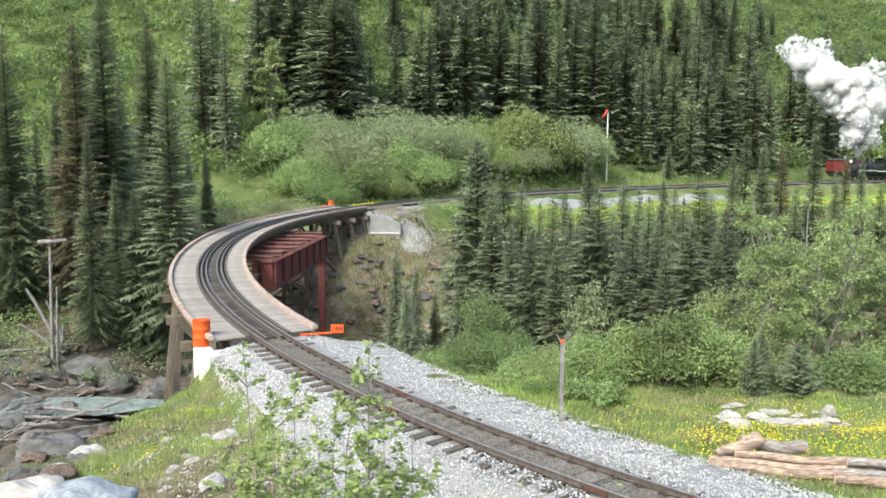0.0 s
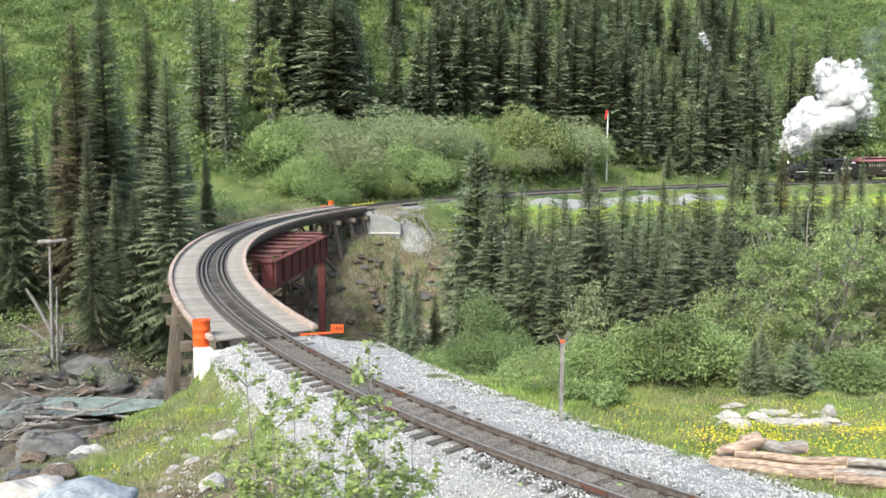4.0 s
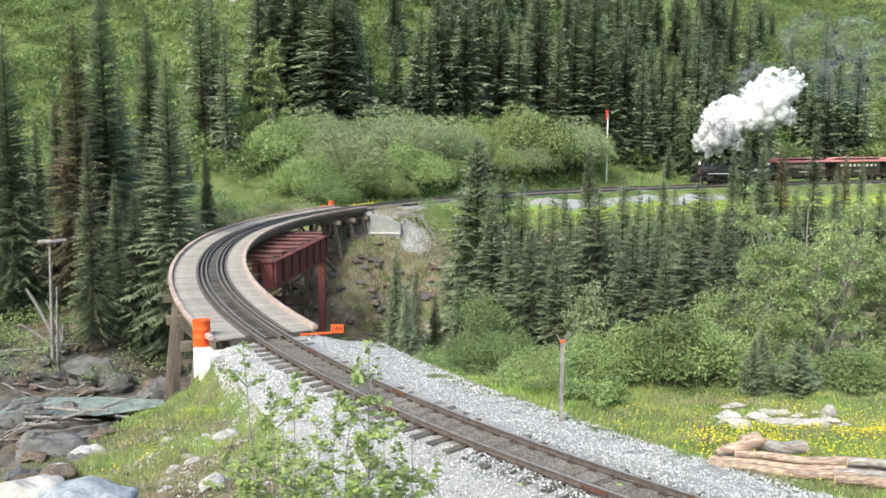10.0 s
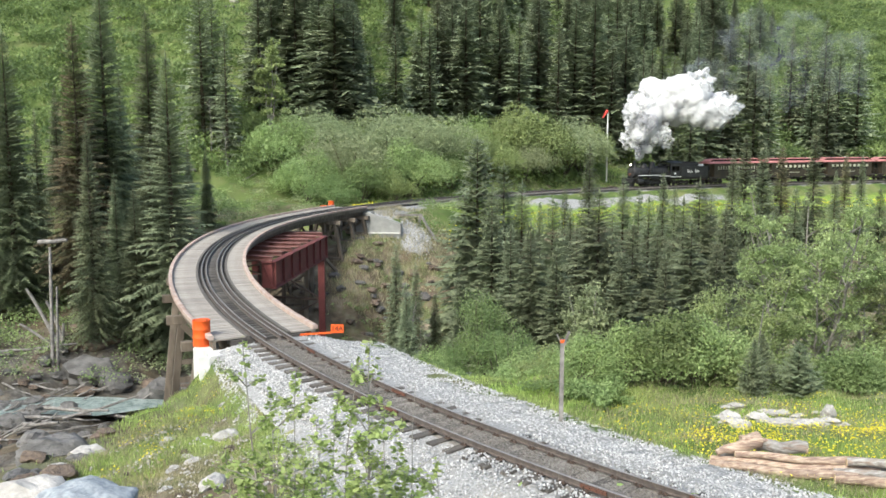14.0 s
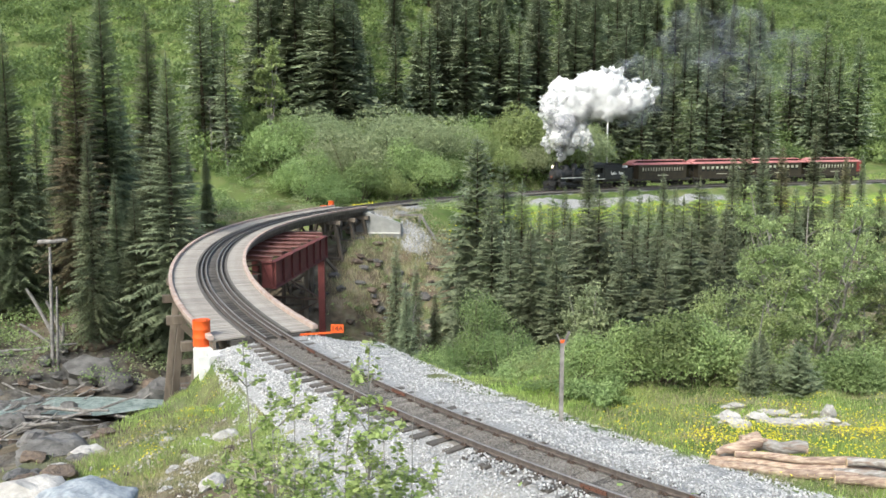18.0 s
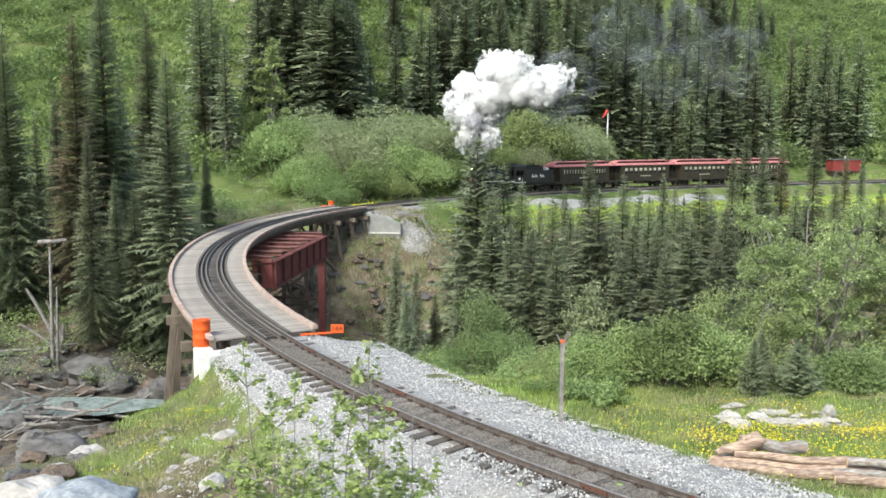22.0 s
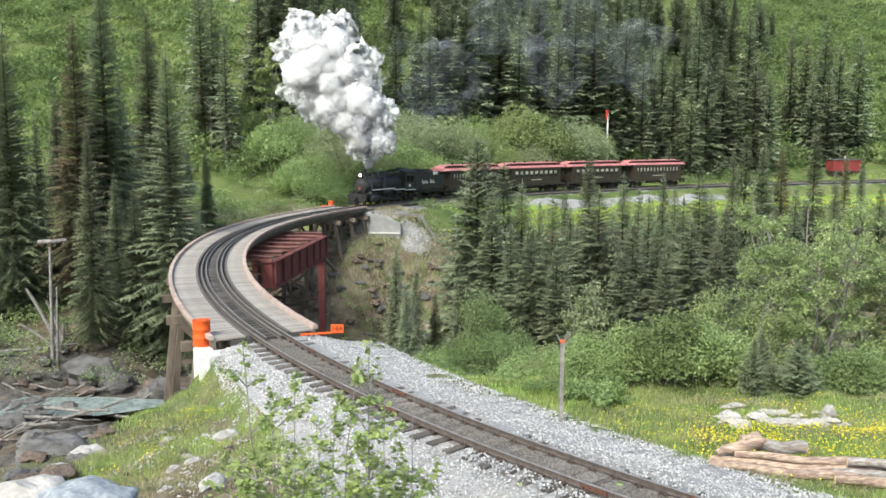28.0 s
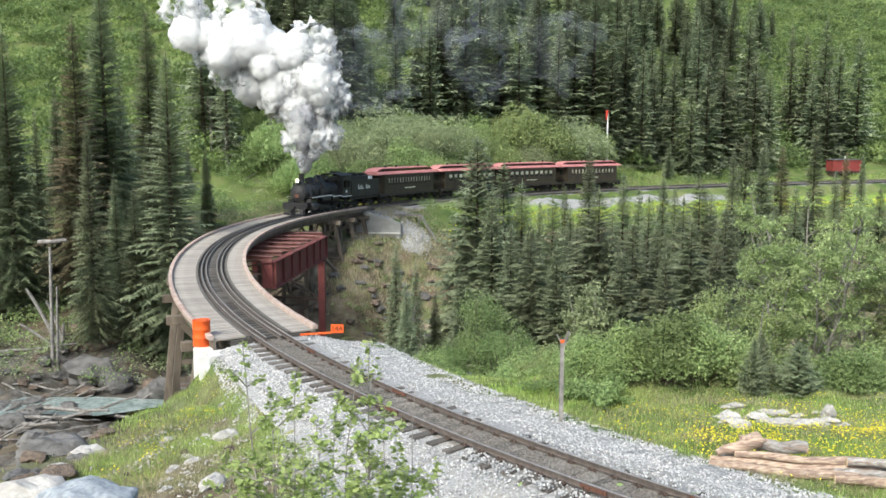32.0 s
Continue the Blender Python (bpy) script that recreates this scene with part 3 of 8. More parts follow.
def ballast_ribbon(s0, s1, step, left, right, mat=M_BALLAST):
    """The bed of stone; left and right: how far its foot lies from the centre at places along the line."""
    r = random.Random(5)
    n = int((s1 - s0) / step)
    vs, fs = [], []
    for i in range(n + 1):
        s = s0 + (s1 - s0) * i / n
        lf, rt = float(np.interp(s, *left)), float(np.interp(s, *right))
        prof = ((-lf, -0.28 - 0.45 * (lf - 1.5)), (-1.5, -0.29), (-1.0, -0.235), (-0.6, -0.22), (0.0, -0.18), (0.6, -0.165), (1.1, -0.165), (1.6, -0.21), (rt, -0.21 - 0.3 * (rt - 1.6)))
        p, a = on_track(s), heading(s)
        vs += [(p.x + o * math.cos(a), p.y - o * math.sin(a), z + r.uniform(-0.022, 0.022)) for o, z in prof]
    for i in range(n):
        fs += [(i * 9 + j, (i + 1) * 9 + j, (i + 1) * 9 + j + 1, i * 9 + j + 1) for j in range(8)]
    g = Geo().add(vs, fs)
    g.mi = [1 if i % 8 in (3, 4) else 0 for i in range(len(fs))]
    part("ballast", g, (mat, M_FOULED), track, "crushed pale grey stone", smooth=True)


ballast_ribbon(-34, BRIDGE_A - 0.3, 0.3, ((8, 17), (2.7, 1.8)), ((0, 1), (3.7, 3.7)))
ballast_ribbon(BRIDGE_B + 0.3, 280, 1.0, ((80, 90), (1.5, 1.5)), ((78, 90), (1.62, 1.7)), M_FOULED)

_tie = Geo().box((0, 0, 0), (2.05, 0.2, 0.17), bevel=0.015).mesh("tie", M_TIE)
_btie = Geo().box((0, 0, 0), (2.6, 0.2, 0.2), bevel=0.012).mesh("bridge_tie", M_DARKTIE)
_rt = random.Random(11)


def at_track(s, off=0.0, z=0.0, turn=0.0):
    p = on_track(s, off, z)
    return Matrix.Translation(p) @ Matrix.Rotation(-heading(s) + turn, 4, "Z")


s = -12.0
while s < BRIDGE_A - 0.5:
    part("tie", _tie, None, track, at=at_track(s, _rt.uniform(-0.08, 0.08), -0.247 + _rt.uniform(-0.012, 0.012), _rt.uniform(-0.03, 0.03)))
    s += 0.56
s = BRIDGE_B + 0.8
while s < 140:
    part("tie", _tie, None, track, at=at_track(s, _rt.uniform(-0.05, 0.05), -0.225, _rt.uniform(-0.02, 0.02)))
    s += 0.6

# tie plates with spikes near the camera, and the bolted joints
_plate = Geo().box((0, 0, 0), (0.26, 0.18, 0.016))
for sx in (-0.085, 0.085):
    for sy in (-0.05, 0.05):
        _plate.box((sx, sy, 0.025), (0.03, 0.025, 0.04))
_plate = _plate.mesh("tie_plate", M_DARKRUST)
s = -2.0
while s < BRIDGE_A - 0.5:
    for o in (-HALF, HALF):
        part("tie_plate", _plate, None, track, at=at_track(s, o, -0.136))
    s += 0.56
_joint = Geo().box((0, 0, 0), (0.035, 0.62, 0.075), bevel=0.01)
for y in (-0.22, -0.08, 0.08, 0.22):
    _joint.lathe([(0.02, -0.02), (0.02, 0.035)], 8, "x", (0.01, y, 0))
_joint = _joint.mesh("joint_bar", M_RUST)
for js, o in ((7.6, -HALF), (8.7, HALF), (1.2, -HALF), (-0.6, HALF), (14.2, HALF)):
    for sd in (-1, 1):
        part("joint_bar", _joint, None, track, "rust-red bolted rail joint", at=at_track(js, o + sd * 0.035, -0.068, 0 if sd > 0 else math.pi))

# ---- bridge ----
bridge = thing("railway_bridge", "curved railway bridge with timber deck, red steel girders and timber bents", "bridge", kind="structure")
DECK, DECK_IN = 1.95, 1.68
s = BRIDGE_A + 0.1
while s < BRIDGE_B:
    part("bridge_tie", _btie, None, bridge, at=at_track(s, 0, -0.235))
    s += 0.42

_pm = {-1: Geo().box((0, 0, 0), (DECK - 0.72, 0.225, 0.06), bevel=0.006).mesh("deck_plank", M_PLANK),
       1: Geo().box((0, 0, 0), (DECK_IN - 0.72, 0.225, 0.06), bevel=0.006).mesh("deck_plank", M_PLANK)}
_far = Geo()
s, i = BRIDGE_A + 0.15, 0
while s < BRIDGE_B:
    for sd in (-1, 1):
        o = sd * ((DECK if sd < 0 else DECK_IN) + 0.72) / 2
        m = at_track(s, o + _rt.uniform(-0.015, 0.015), -0.075 + _rt.uniform(-0.006, 0.006), _rt.uniform(-0.006, 0.006))
        if s < BRIDGE_A + 37:
            part("deck_plank", _pm[sd], None, bridge, at=m)
        else:
            _far.box(m.translation, ((DECK if sd < 0 else DECK_IN) - 0.72, 0.225, 0.06), m.to_3x3())
    s += 0.25
tagged(part("deck_planks", _far, M_PLANK, bridge, "row of grey planks at the far end"), kind="stuff")
for sd in (-1, 1):
    n = 14
    for i in range(n):
        a = BRIDGE_A + (BRIDGE_B - BRIDGE_A) * i / n
        b = BRIDGE_A + (BRIDGE_B - BRIDGE_A) * (i + 1) / n - 0.03
        e = -DECK if sd < 0 else DECK_IN
        vs, fs = sweep(((e - 0.09, -0.04), (e + 0.09, -0.04), (e + 0.09, 0.09), (e + 0.07, 0.11), (e - 0.07, 0.11), (e - 0.09, 0.09)), a, b, 0.7)
        part("curb", Geo().add(vs, fs), M_CURB, bridge, "weathered pinkish timber curb")
    vs, fs = sweep(((sd * 0.72 - 0.06, -0.13), (sd * 0.72 + 0.06, -0.13), (sd * 0.72 + 0.06, -0.03), (sd * 0.72 - 0.06, -0.03)), BRIDGE_A, BRIDGE_B, 0.7)
    part("guard_timber", Geo().add(vs, fs), M_TIE, bridge, "timber along the track edge")
    e = (-DECK if sd < 0 else DECK_IN) - sd * 0.1
    vs, fs = sweep(((e - 0.05, -0.36), (e + 0.05, -0.36), (e + 0.05, -0.11), (e - 0.05, -0.11)), BRIDGE_A, BRIDGE_B, 0.7)
    part("edge_stringer", Geo().add(vs, fs), M_TIMBER, bridge)
for o in (-1.1, -0.5, 0.5, 1.1):
    vs, fs = sweep(((o - 0.14, -0.75), (o + 0.14, -0.75), (o + 0.14, -0.34), (o - 0.14, -0.34)), BRIDGE_A - 0.2, BRIDGE_B + 0.2, 1.2)
    part("stringer", Geo().add(vs, fs), M_TIMBER, bridge)

# the steel span: two plate girders set aslant under the curve, cross beams over them
G_TOP, G_LOW = -1.02, -2.68
G_IN = (Vector((-10.52, 53.2, 0)), Vector((-9.2, 67.6, 0)))
G_OUT = (Vector((-16.4, 56.4, 0)), Vector((-14.9, 69.2, 0)))
for ga, gb in (G_IN, G_OUT):
    up, length = (gb - ga).normalized(), (gb - ga).length
    turn = Matrix.Rotation(-math.atan2(up.x, up.y), 3, "Z")
    mid = (ga + gb) / 2
    web = Geo().box((mid.x, mid.y, (G_TOP + G_LOW) / 2), (0.03, length, G_TOP - G_LOW), turn)
    girder = part("plate_girder", web, M_REDSTEEL, bridge, "dark red riveted plate girder")
    for z in (G_TOP, G_LOW):
        f = Geo().box((mid.x, mid.y, z), (0.42, length, 0.05), turn)
        f.box((mid.x, mid.y, z + (-0.09 if z == G_TOP else 0.09)), (0.14, length, 0.13), turn)
        part("flange", f, M_REDSTEEL, girder)
    n = 7
    for i in range(n + 1):
        c = ga + up * (0.1 + (length - 0.2) * i / n)
        st = Geo().box((c.x, c.y, (G_TOP + G_LOW) / 2), (0.34, 0.03, G_TOP - G_LOW - 0.05), turn)
        for sd in (-1, 1):
            e = c + turn @ Vector((sd * 0.16, 0, 0))
            st.box((e.x, e.y, (G_TOP + G_LOW) / 2), (0.03, 0.12, G_TOP - G_LOW - 0.06), turn)
            for k in range(8):
                r = c + turn @ Vector((sd * 0.178, 0.03, 0))
                st.lathe([(0.02, -0.01), (0.012, 0.012)], 6, "x", (r.x, r.y, G_LOW + 0.2 + k * 0.19))
        part("stiffener", st, M_REDSTEEL, girder)
    # the end frame turned back from the girder's near end
    part("end_plate", Geo().box((ga.x - 0.36, ga.y + 0.02, (G_TOP + G_LOW) / 2 - 0.02), (0.66, 0.05, G_TOP - G_LOW - 0.1), turn).box((ga.x - 0.36, ga.y, G_TOP), (0.8, 0.3, 0.05), turn).beam((ga.x - 0.62, ga.y - 0.03, G_TOP - 0.2), (ga.x - 0.1, ga.y - 0.03, G_LOW + 0.15), 0.1, 0.03), M_REDSTEEL, girder)
n = 7
for i in range(n):
    f = 0.02 + 0.95 * i / (n - 1)
    pa, pb = G_OUT[0].lerp(G_OUT[1], f - 0.05), G_IN[0].lerp(G_IN[1], f)
    d = (pb - pa).normalized()
    pa, pb = pa - d * 0.6, pb - d * 0.12
    g = Geo()
    for z, w, h in ((-0.975, 0.26, 0.035), (-0.86, 0.035, 0.2), (-0.745, 0.30, 0.035)):
        g.beam((pa.x, pa.y, z), (pb.x, pb.y, z), w, h)
    part("cross_beam", g, M_PALE_REDSTEEL, bridge, "red steel cross beam")
for f in (0.12, 0.38, 0.64, 0.92):
    pa, pb = G_OUT[0].lerp(G_OUT[1], f), G_IN[0].lerp(G_IN[1], f)
    g = Geo()
    g.beam((pa.x, pa.y, G_TOP - 0.2), (pb.x, pb.y, G_LOW + 0.2), 0.1, 0.1).beam((pa.x, pa.y, G_LOW + 0.2), (pb.x, pb.y, G_TOP - 0.2), 0.1, 0.1)
    part("sway_brace", g, M_BROWNSTEEL, bridge)


def steel_column(p, foot, w=0.5):
    g = Geo()
    for sx in (-0.22, 0.22):
        g.box((p.x + sx, p.y, (G_LOW + foot) / 2), (0.05, w, G_LOW - foot))
    for k in range(int((G_LOW - foot) / 0.5)):
        g.box((p.x, p.y - w / 2, G_LOW - 0.3 - k * 0.5), (0.44, 0.02, 0.09), Matrix.Rotation(0.5 if k % 2 else -0.5, 3, "Y"))
    g.box((p.x, p.y - w / 2 + 0.03, (G_LOW + foot) / 2), (0.42, 0.03, G_LOW - foot))
    part("column", g, M_REDSTEEL, bridge, "red built-up steel column")
    part("footing", Geo().box((p.x, p.y, foot - 0.2), (1.3, 1.3, 1.1), bevel=0.05), M_CONCRETE, bridge, "pale concrete footing")


def brace_panel(a, b, z0, z1, mat, label, w=0.16):
    """Crossed braces and a girt between two posts."""
    g = Geo()
    g.beam((a.x, a.y, z0), (b.x, b.y, z1), w, 0.1).beam((a.x, a.y, z1), (b.x, b.y, z0), w, 0.1)
    g.beam((a.x, a.y, z1), (b.x, b.y, z1), w, 0.16)
    part("cross_brace", g, mat, bridge, label)


FOOT = -9.5
_ci, _co = G_IN[1] - Vector((0.30, 0.35, 0)), G_OUT[1] - Vector((0.1, 0.4, 0))
for _c in (_ci, _co, G_OUT[0] + Vector((0.1, 0.4, 0))):
    steel_column(_c, FOOT)
brace_panel(_ci, _co, G_LOW - 0.3, -6.0, M_BROWNSTEEL, "brown steel cross bracing")
brace_panel(_ci, _co, -6.0, FOOT + 0.3, M_BROWNSTEEL, "brown steel cross bracing")

# the old timber tower that still stands under the span
TOWER = [[Vector((x - 0.55 * k, y, 0)) for k, x in enumerate((-11.0, -12.3, -13.6))] for y in (69.6, 72.6)]
for row in TOWER:
    for q in row:
        part("tower_post", Geo().beam((q.x, q.y, -1.5), (q.x - 0.15, q.y, FOOT - 0.3), 0.32, 0.32, 0.02), M_TIMBER, bridge, "weathered timber tower post")
    part("tower_cap", Geo().beam((row[0].x + 0.7, row[0].y, -1.35), (row[2].x - 0.7, row[2].y, -1.35), 0.34, 0.34, 0.02), M_TIMBER, bridge)
    for z0, z1 in ((-1.7, -4.3), (-4.3, -6.9), (-6.9, -9.2)):
        brace_panel(row[0], row[2], z0, z1, M_TIMBER, "weathered timber bracing", 0.1)
for k in range(3):
    for z0, z1 in ((-1.7, -4.3), (-4.3, -6.9), (-6.9, -9.2)):
        part("side_brace", Geo().beam((TOWER[0][k].x, TOWER[0][k].y, z0), (TOWER[1][k].x, TOWER[1][k].y, z1), 0.1, 0.22), M_TIMBER, bridge)
part("tower_footing", Geo().box((-12.9, 71.0, FOOT - 0.2), (5.4, 4.2, 1.4), bevel=0.06), M_CONCRETE, bridge, "broad grey concrete footing")


def timber_bent(s, spread=0.19, foot=None, block=0.95):
    a = heading(s)
    base = {}
    for o in (-1.75, -0.6, 0.6, 1.75):
        lean = spread * o
        p = on_track(s, o, -1.1)
        z = -8.0
        for _ in range(4):
            q = on_track(s, o + lean * (-1.1 - z), z)
            z = gz1(q.x, q.y) + 0.25
        if foot is not None:
            z = foot
        q = on_track(s, o + lean * (-1.1 - z), z)
        base[o] = (p, q)
        part("post", Geo().beam(p, q, 0.3, 0.3, 0.02), M_TIMBER, bridge, "weathered timber post")
        c = Vector(q)
        part("footing", Geo().box((c.x, c.y, c.z - 0.5 * block), (block * 1.5, block * 1.2, block), Matrix.Rotation(-a, 3, "Z"), bevel=0.04), M_CONCRETE, bridge, "concrete footing")
    part("cap_beam", Geo().beam(on_track(s, -2.35, -0.93), on_track(s, 2.35, -0.93), 0.34, 0.36, 0.02), M_TIMBER, bridge, "heavy timber cap")
    (p0, q0), (p3, q3) = base[-1.75], base[1.75]
    side = Vector((math.sin(a), math.cos(a), 0)) * 0.2
    if (p0 - q0).length > 2.2:
        part("brace", Geo().beam(p0 - side, q3 - side, 0.09, 0.24), M_TIMBER, bridge)
        part("brace", Geo().beam(p3 + side, q0 + side, 0.09, 0.24), M_TIMBER, bridge)
        part("girt", Geo().beam(p0.lerp(q0, 0.52) - side * 1.3, p3.lerp(q3, 0.52) - side * 1.3, 0.12, 0.26), M_TIMBER, bridge)
        part("girt", Geo().beam(q0 + side + Vector((0, 0, 0.25)), q3 + side + Vector((0, 0, 0.25)), 0.14, 0.28), M_TIMBER, bridge)
    return base


for sb in (20.2, 25.0, 30.0, 35.0):
    timber_bent(sb, 0.07)
timber_bent(67.3, 0.12, -6.9, 1.3)
timber_bent(70.4, 0.13, -4.5, 1.2)
timber_bent(73.0, 0.12, -3.6, 1.0)
# long struts that lean from the bents' feet towards the tower
for (sa, oa, za), (sb_, ob, zb) in (((67.3, 2.9, -6.4), (64.4, 1.6, -3.2)), ((70.4, 2.4, -4.1), (67.3, 2.1, -3.3)), ((67.3, 2.7, -6.5), (62.5, 2.4, -6.9))):
    part("strut", Geo().beam(on_track(sa, oa, za), on_track(sb_, ob, zb), 0.22, 0.24), M_TIMBER, bridge, "grey timber strut")


def abutment(s, sd, mat, label, wing):
    """A breast wall across the line with wings that slope away from the bridge (sd: which way the land lies)."""
    a = heading(s)
    m = Matrix.Rotation(-a, 4, "Z")
    root = thing("abutment", label, "abutment", kind="structure")
    p = on_track(s)
    root.matrix_basis = Matrix.Translation((p.x, p.y, 0)) @ m
    part("breast_wall", Geo().box((0, sd * 0.3, -1.55), (4.3, 0.7, 2.3), bevel=0.03), mat, root)
    part("bearing_shelf", Geo().box((0, -sd * 0.25, -2.0), (4.3, 0.6, 1.5), bevel=0.03), mat, root)
    for x, length in wing:
        g = Geo()
        y0, y1 = sd * 0.65, sd * length
        poly = [(y0, -3.6), (y1, -3.4), (y1, -1.5), (y1 - sd * 0.6, -1.3), (y0, -0.42)]
        w = 0.35
        vs = [(x - w / 2, y, z) for y, z in poly] + [(x + w / 2, y, z) for y, z in poly]
        n = len(poly)
        g.add(vs, [(i, (i + 1) % n, n + (i + 1) % n, n + i) for i in range(n)] + [tuple(range(n)), tuple(range(2 * n - 1, n - 1, -1))])
        part("wing_wall", g, mat, root)
    return root


far_ab = abutment(BRIDGE_B, 1, M_CONCRETE, "grey concrete abutment with a splayed wing wall", ((-1.98, 3.0),))
_inv = far_ab.matrix_basis.inverted()
_w0, _w1 = _inv @ on_track(BRIDGE_B - 0.1, 1.9), _inv @ Vector((-3.85, 81.6, 0))
_d = (_w1 - _w0).normalized()
_s = Vector((_d.y, -_d.x, 0)) * 0.2
_vs = []
for _o in (_s * 0, _s * 2):
    for _q, _z in ((_w0, -4.4), (_w1, -4.4), (_w1, -1.42), (_w0.lerp(_w1, 0.9), -1.27), (_w0, -0.4)):
        _vs.append((_q.x + _o.x, _q.y + _o.y, _z))
part("wing_wall", Geo().add(_vs, [(i, (i + 1) % 5, 5 + (i + 1) % 5, 5 + i) for i in range(5)] + [(0, 1, 2, 3, 4), (9, 8, 7, 6, 5)]), M_CONCRETE, far_ab)
_l0, _l1 = _w0 + _s * 2.2, _w1 + _s * 2.2
part("ledge", Geo().beam((_l0.x, _l0.y, -2.4), (_l1.x, _l1.y, -2.3), 0.16, 0.12), M_WHITECONC, far_ab, "pale ledge on the wall")
near_ab = abutment(BRIDGE_A, -1, M_WHITECONC, "white-painted concrete abutment under an orange drum", ((-2.35, 1.5), (2.1, 2.4)))
# ---- train ----
def wheelset(r, parent, x, gauge=GAUGE, spokes=10, weight=False, name="wheelset"):
    """Two wheels on an axle, as one turning part."""
    w = new(name)
    g = Geo()
    for sd in (-1, 1):
        y = sd * gauge / 2
        g.lathe([(r * 0.86, y - 0.045), (r, y - 0.045), (r * 1.0, y + 0.045), (r * 0.86, y + 0.045), (r * 0.86, y - 0.045)], 24, "y")
        if spokes:
            for k in range(spokes):
                a = 6.2832 * k / spokes
                g.beam((0.06 * math.cos(a), y, 0.06 * math.sin(a)), (r * 0.9 * math.cos(a), y, r * 0.9 * math.sin(a)), 0.05, 0.06, up=(0, 1, 0))
        else:
            g.lathe([(0.07, y - 0.03), (r * 0.9, y - 0.015), (r * 0.9, y + 0.015), (0.07, y + 0.03)], 20, "y")
        g.lathe([(r * 0.2, y - 0.07), (r * 0.2, y + 0.07)], 12, "y")
        if weight:
            g.prism([(r * 0.82 * math.cos(t), r * 0.82 * math.sin(t)) for t in np.linspace(0.35, 2.8, 8)], y - 0.03, y + 0.03)
    g.lathe([(0.06, -gauge / 2), (0.06, gauge / 2)], 10, "y")
    bpy.data.objects.remove(w)
    ob = part(name, g, M_UNDER, parent, smooth=True)
    ob.location = (x, 0, r)
    return ob


WHEELS = []


def truck(parent, x, r=0.36, base=1.6):
    """A four-wheel truck: two side frames, bolster and springs; its wheelsets turn."""
    g = Geo()
    for sd in (-1, 1):
        y = sd * 0.72
        g.beam((x - base / 2 - 0.2, y, r + 0.05), (x + base / 2 + 0.2, y, r + 0.05), 0.1, 0.14)
        g.beam((x - base / 2, y, r + 0.12), (x, y, r - 0.16), 0.08, 0.08).beam((x, y, r - 0.16), (x + base / 2, y, r + 0.12), 0.08, 0.08)
        for sx in (-0.12, 0.12):
            g.lathe([(0.08, r - 0.1), (0.08, r + 0.2)], 10, "z", (x + sx, y, 0))
        for sx in (-base / 2, base / 2):
            g.box((x + sx, y + sd * 0.07, r), (0.22, 0.14, 0.22))
    g.box((x, 0, r + 0.12), (0.3, 1.5, 0.2))
    part("truck_frame", g, M_UNDER, parent)
    for sx in (-base / 2, base / 2):
        WHEELS.append((wheelset(r, parent, x + sx, spokes=0), r, x + sx))


def lettering(name, text, size, parent, m, mat, label=""):
    c = bpy.data.curves.new(name, "FONT")
    c.body, c.size, c.extrude, c.align_x, c.align_y = text, size, 0.004, "CENTER", "CENTER"
    tmp = bpy.data.objects.new(name, c)
    scene.collection.objects.link(tmp)
    me = bpy.data.meshes.new_from_object(tmp.evaluated_get(bpy.context.evaluated_depsgraph_get()))
    bpy.data.objects.remove(tmp)
    me.materials.clear()
    me.materials.append(mat)
    ob = part(name, me, None, parent, label)
    ob.matrix_basis = m
    return ob


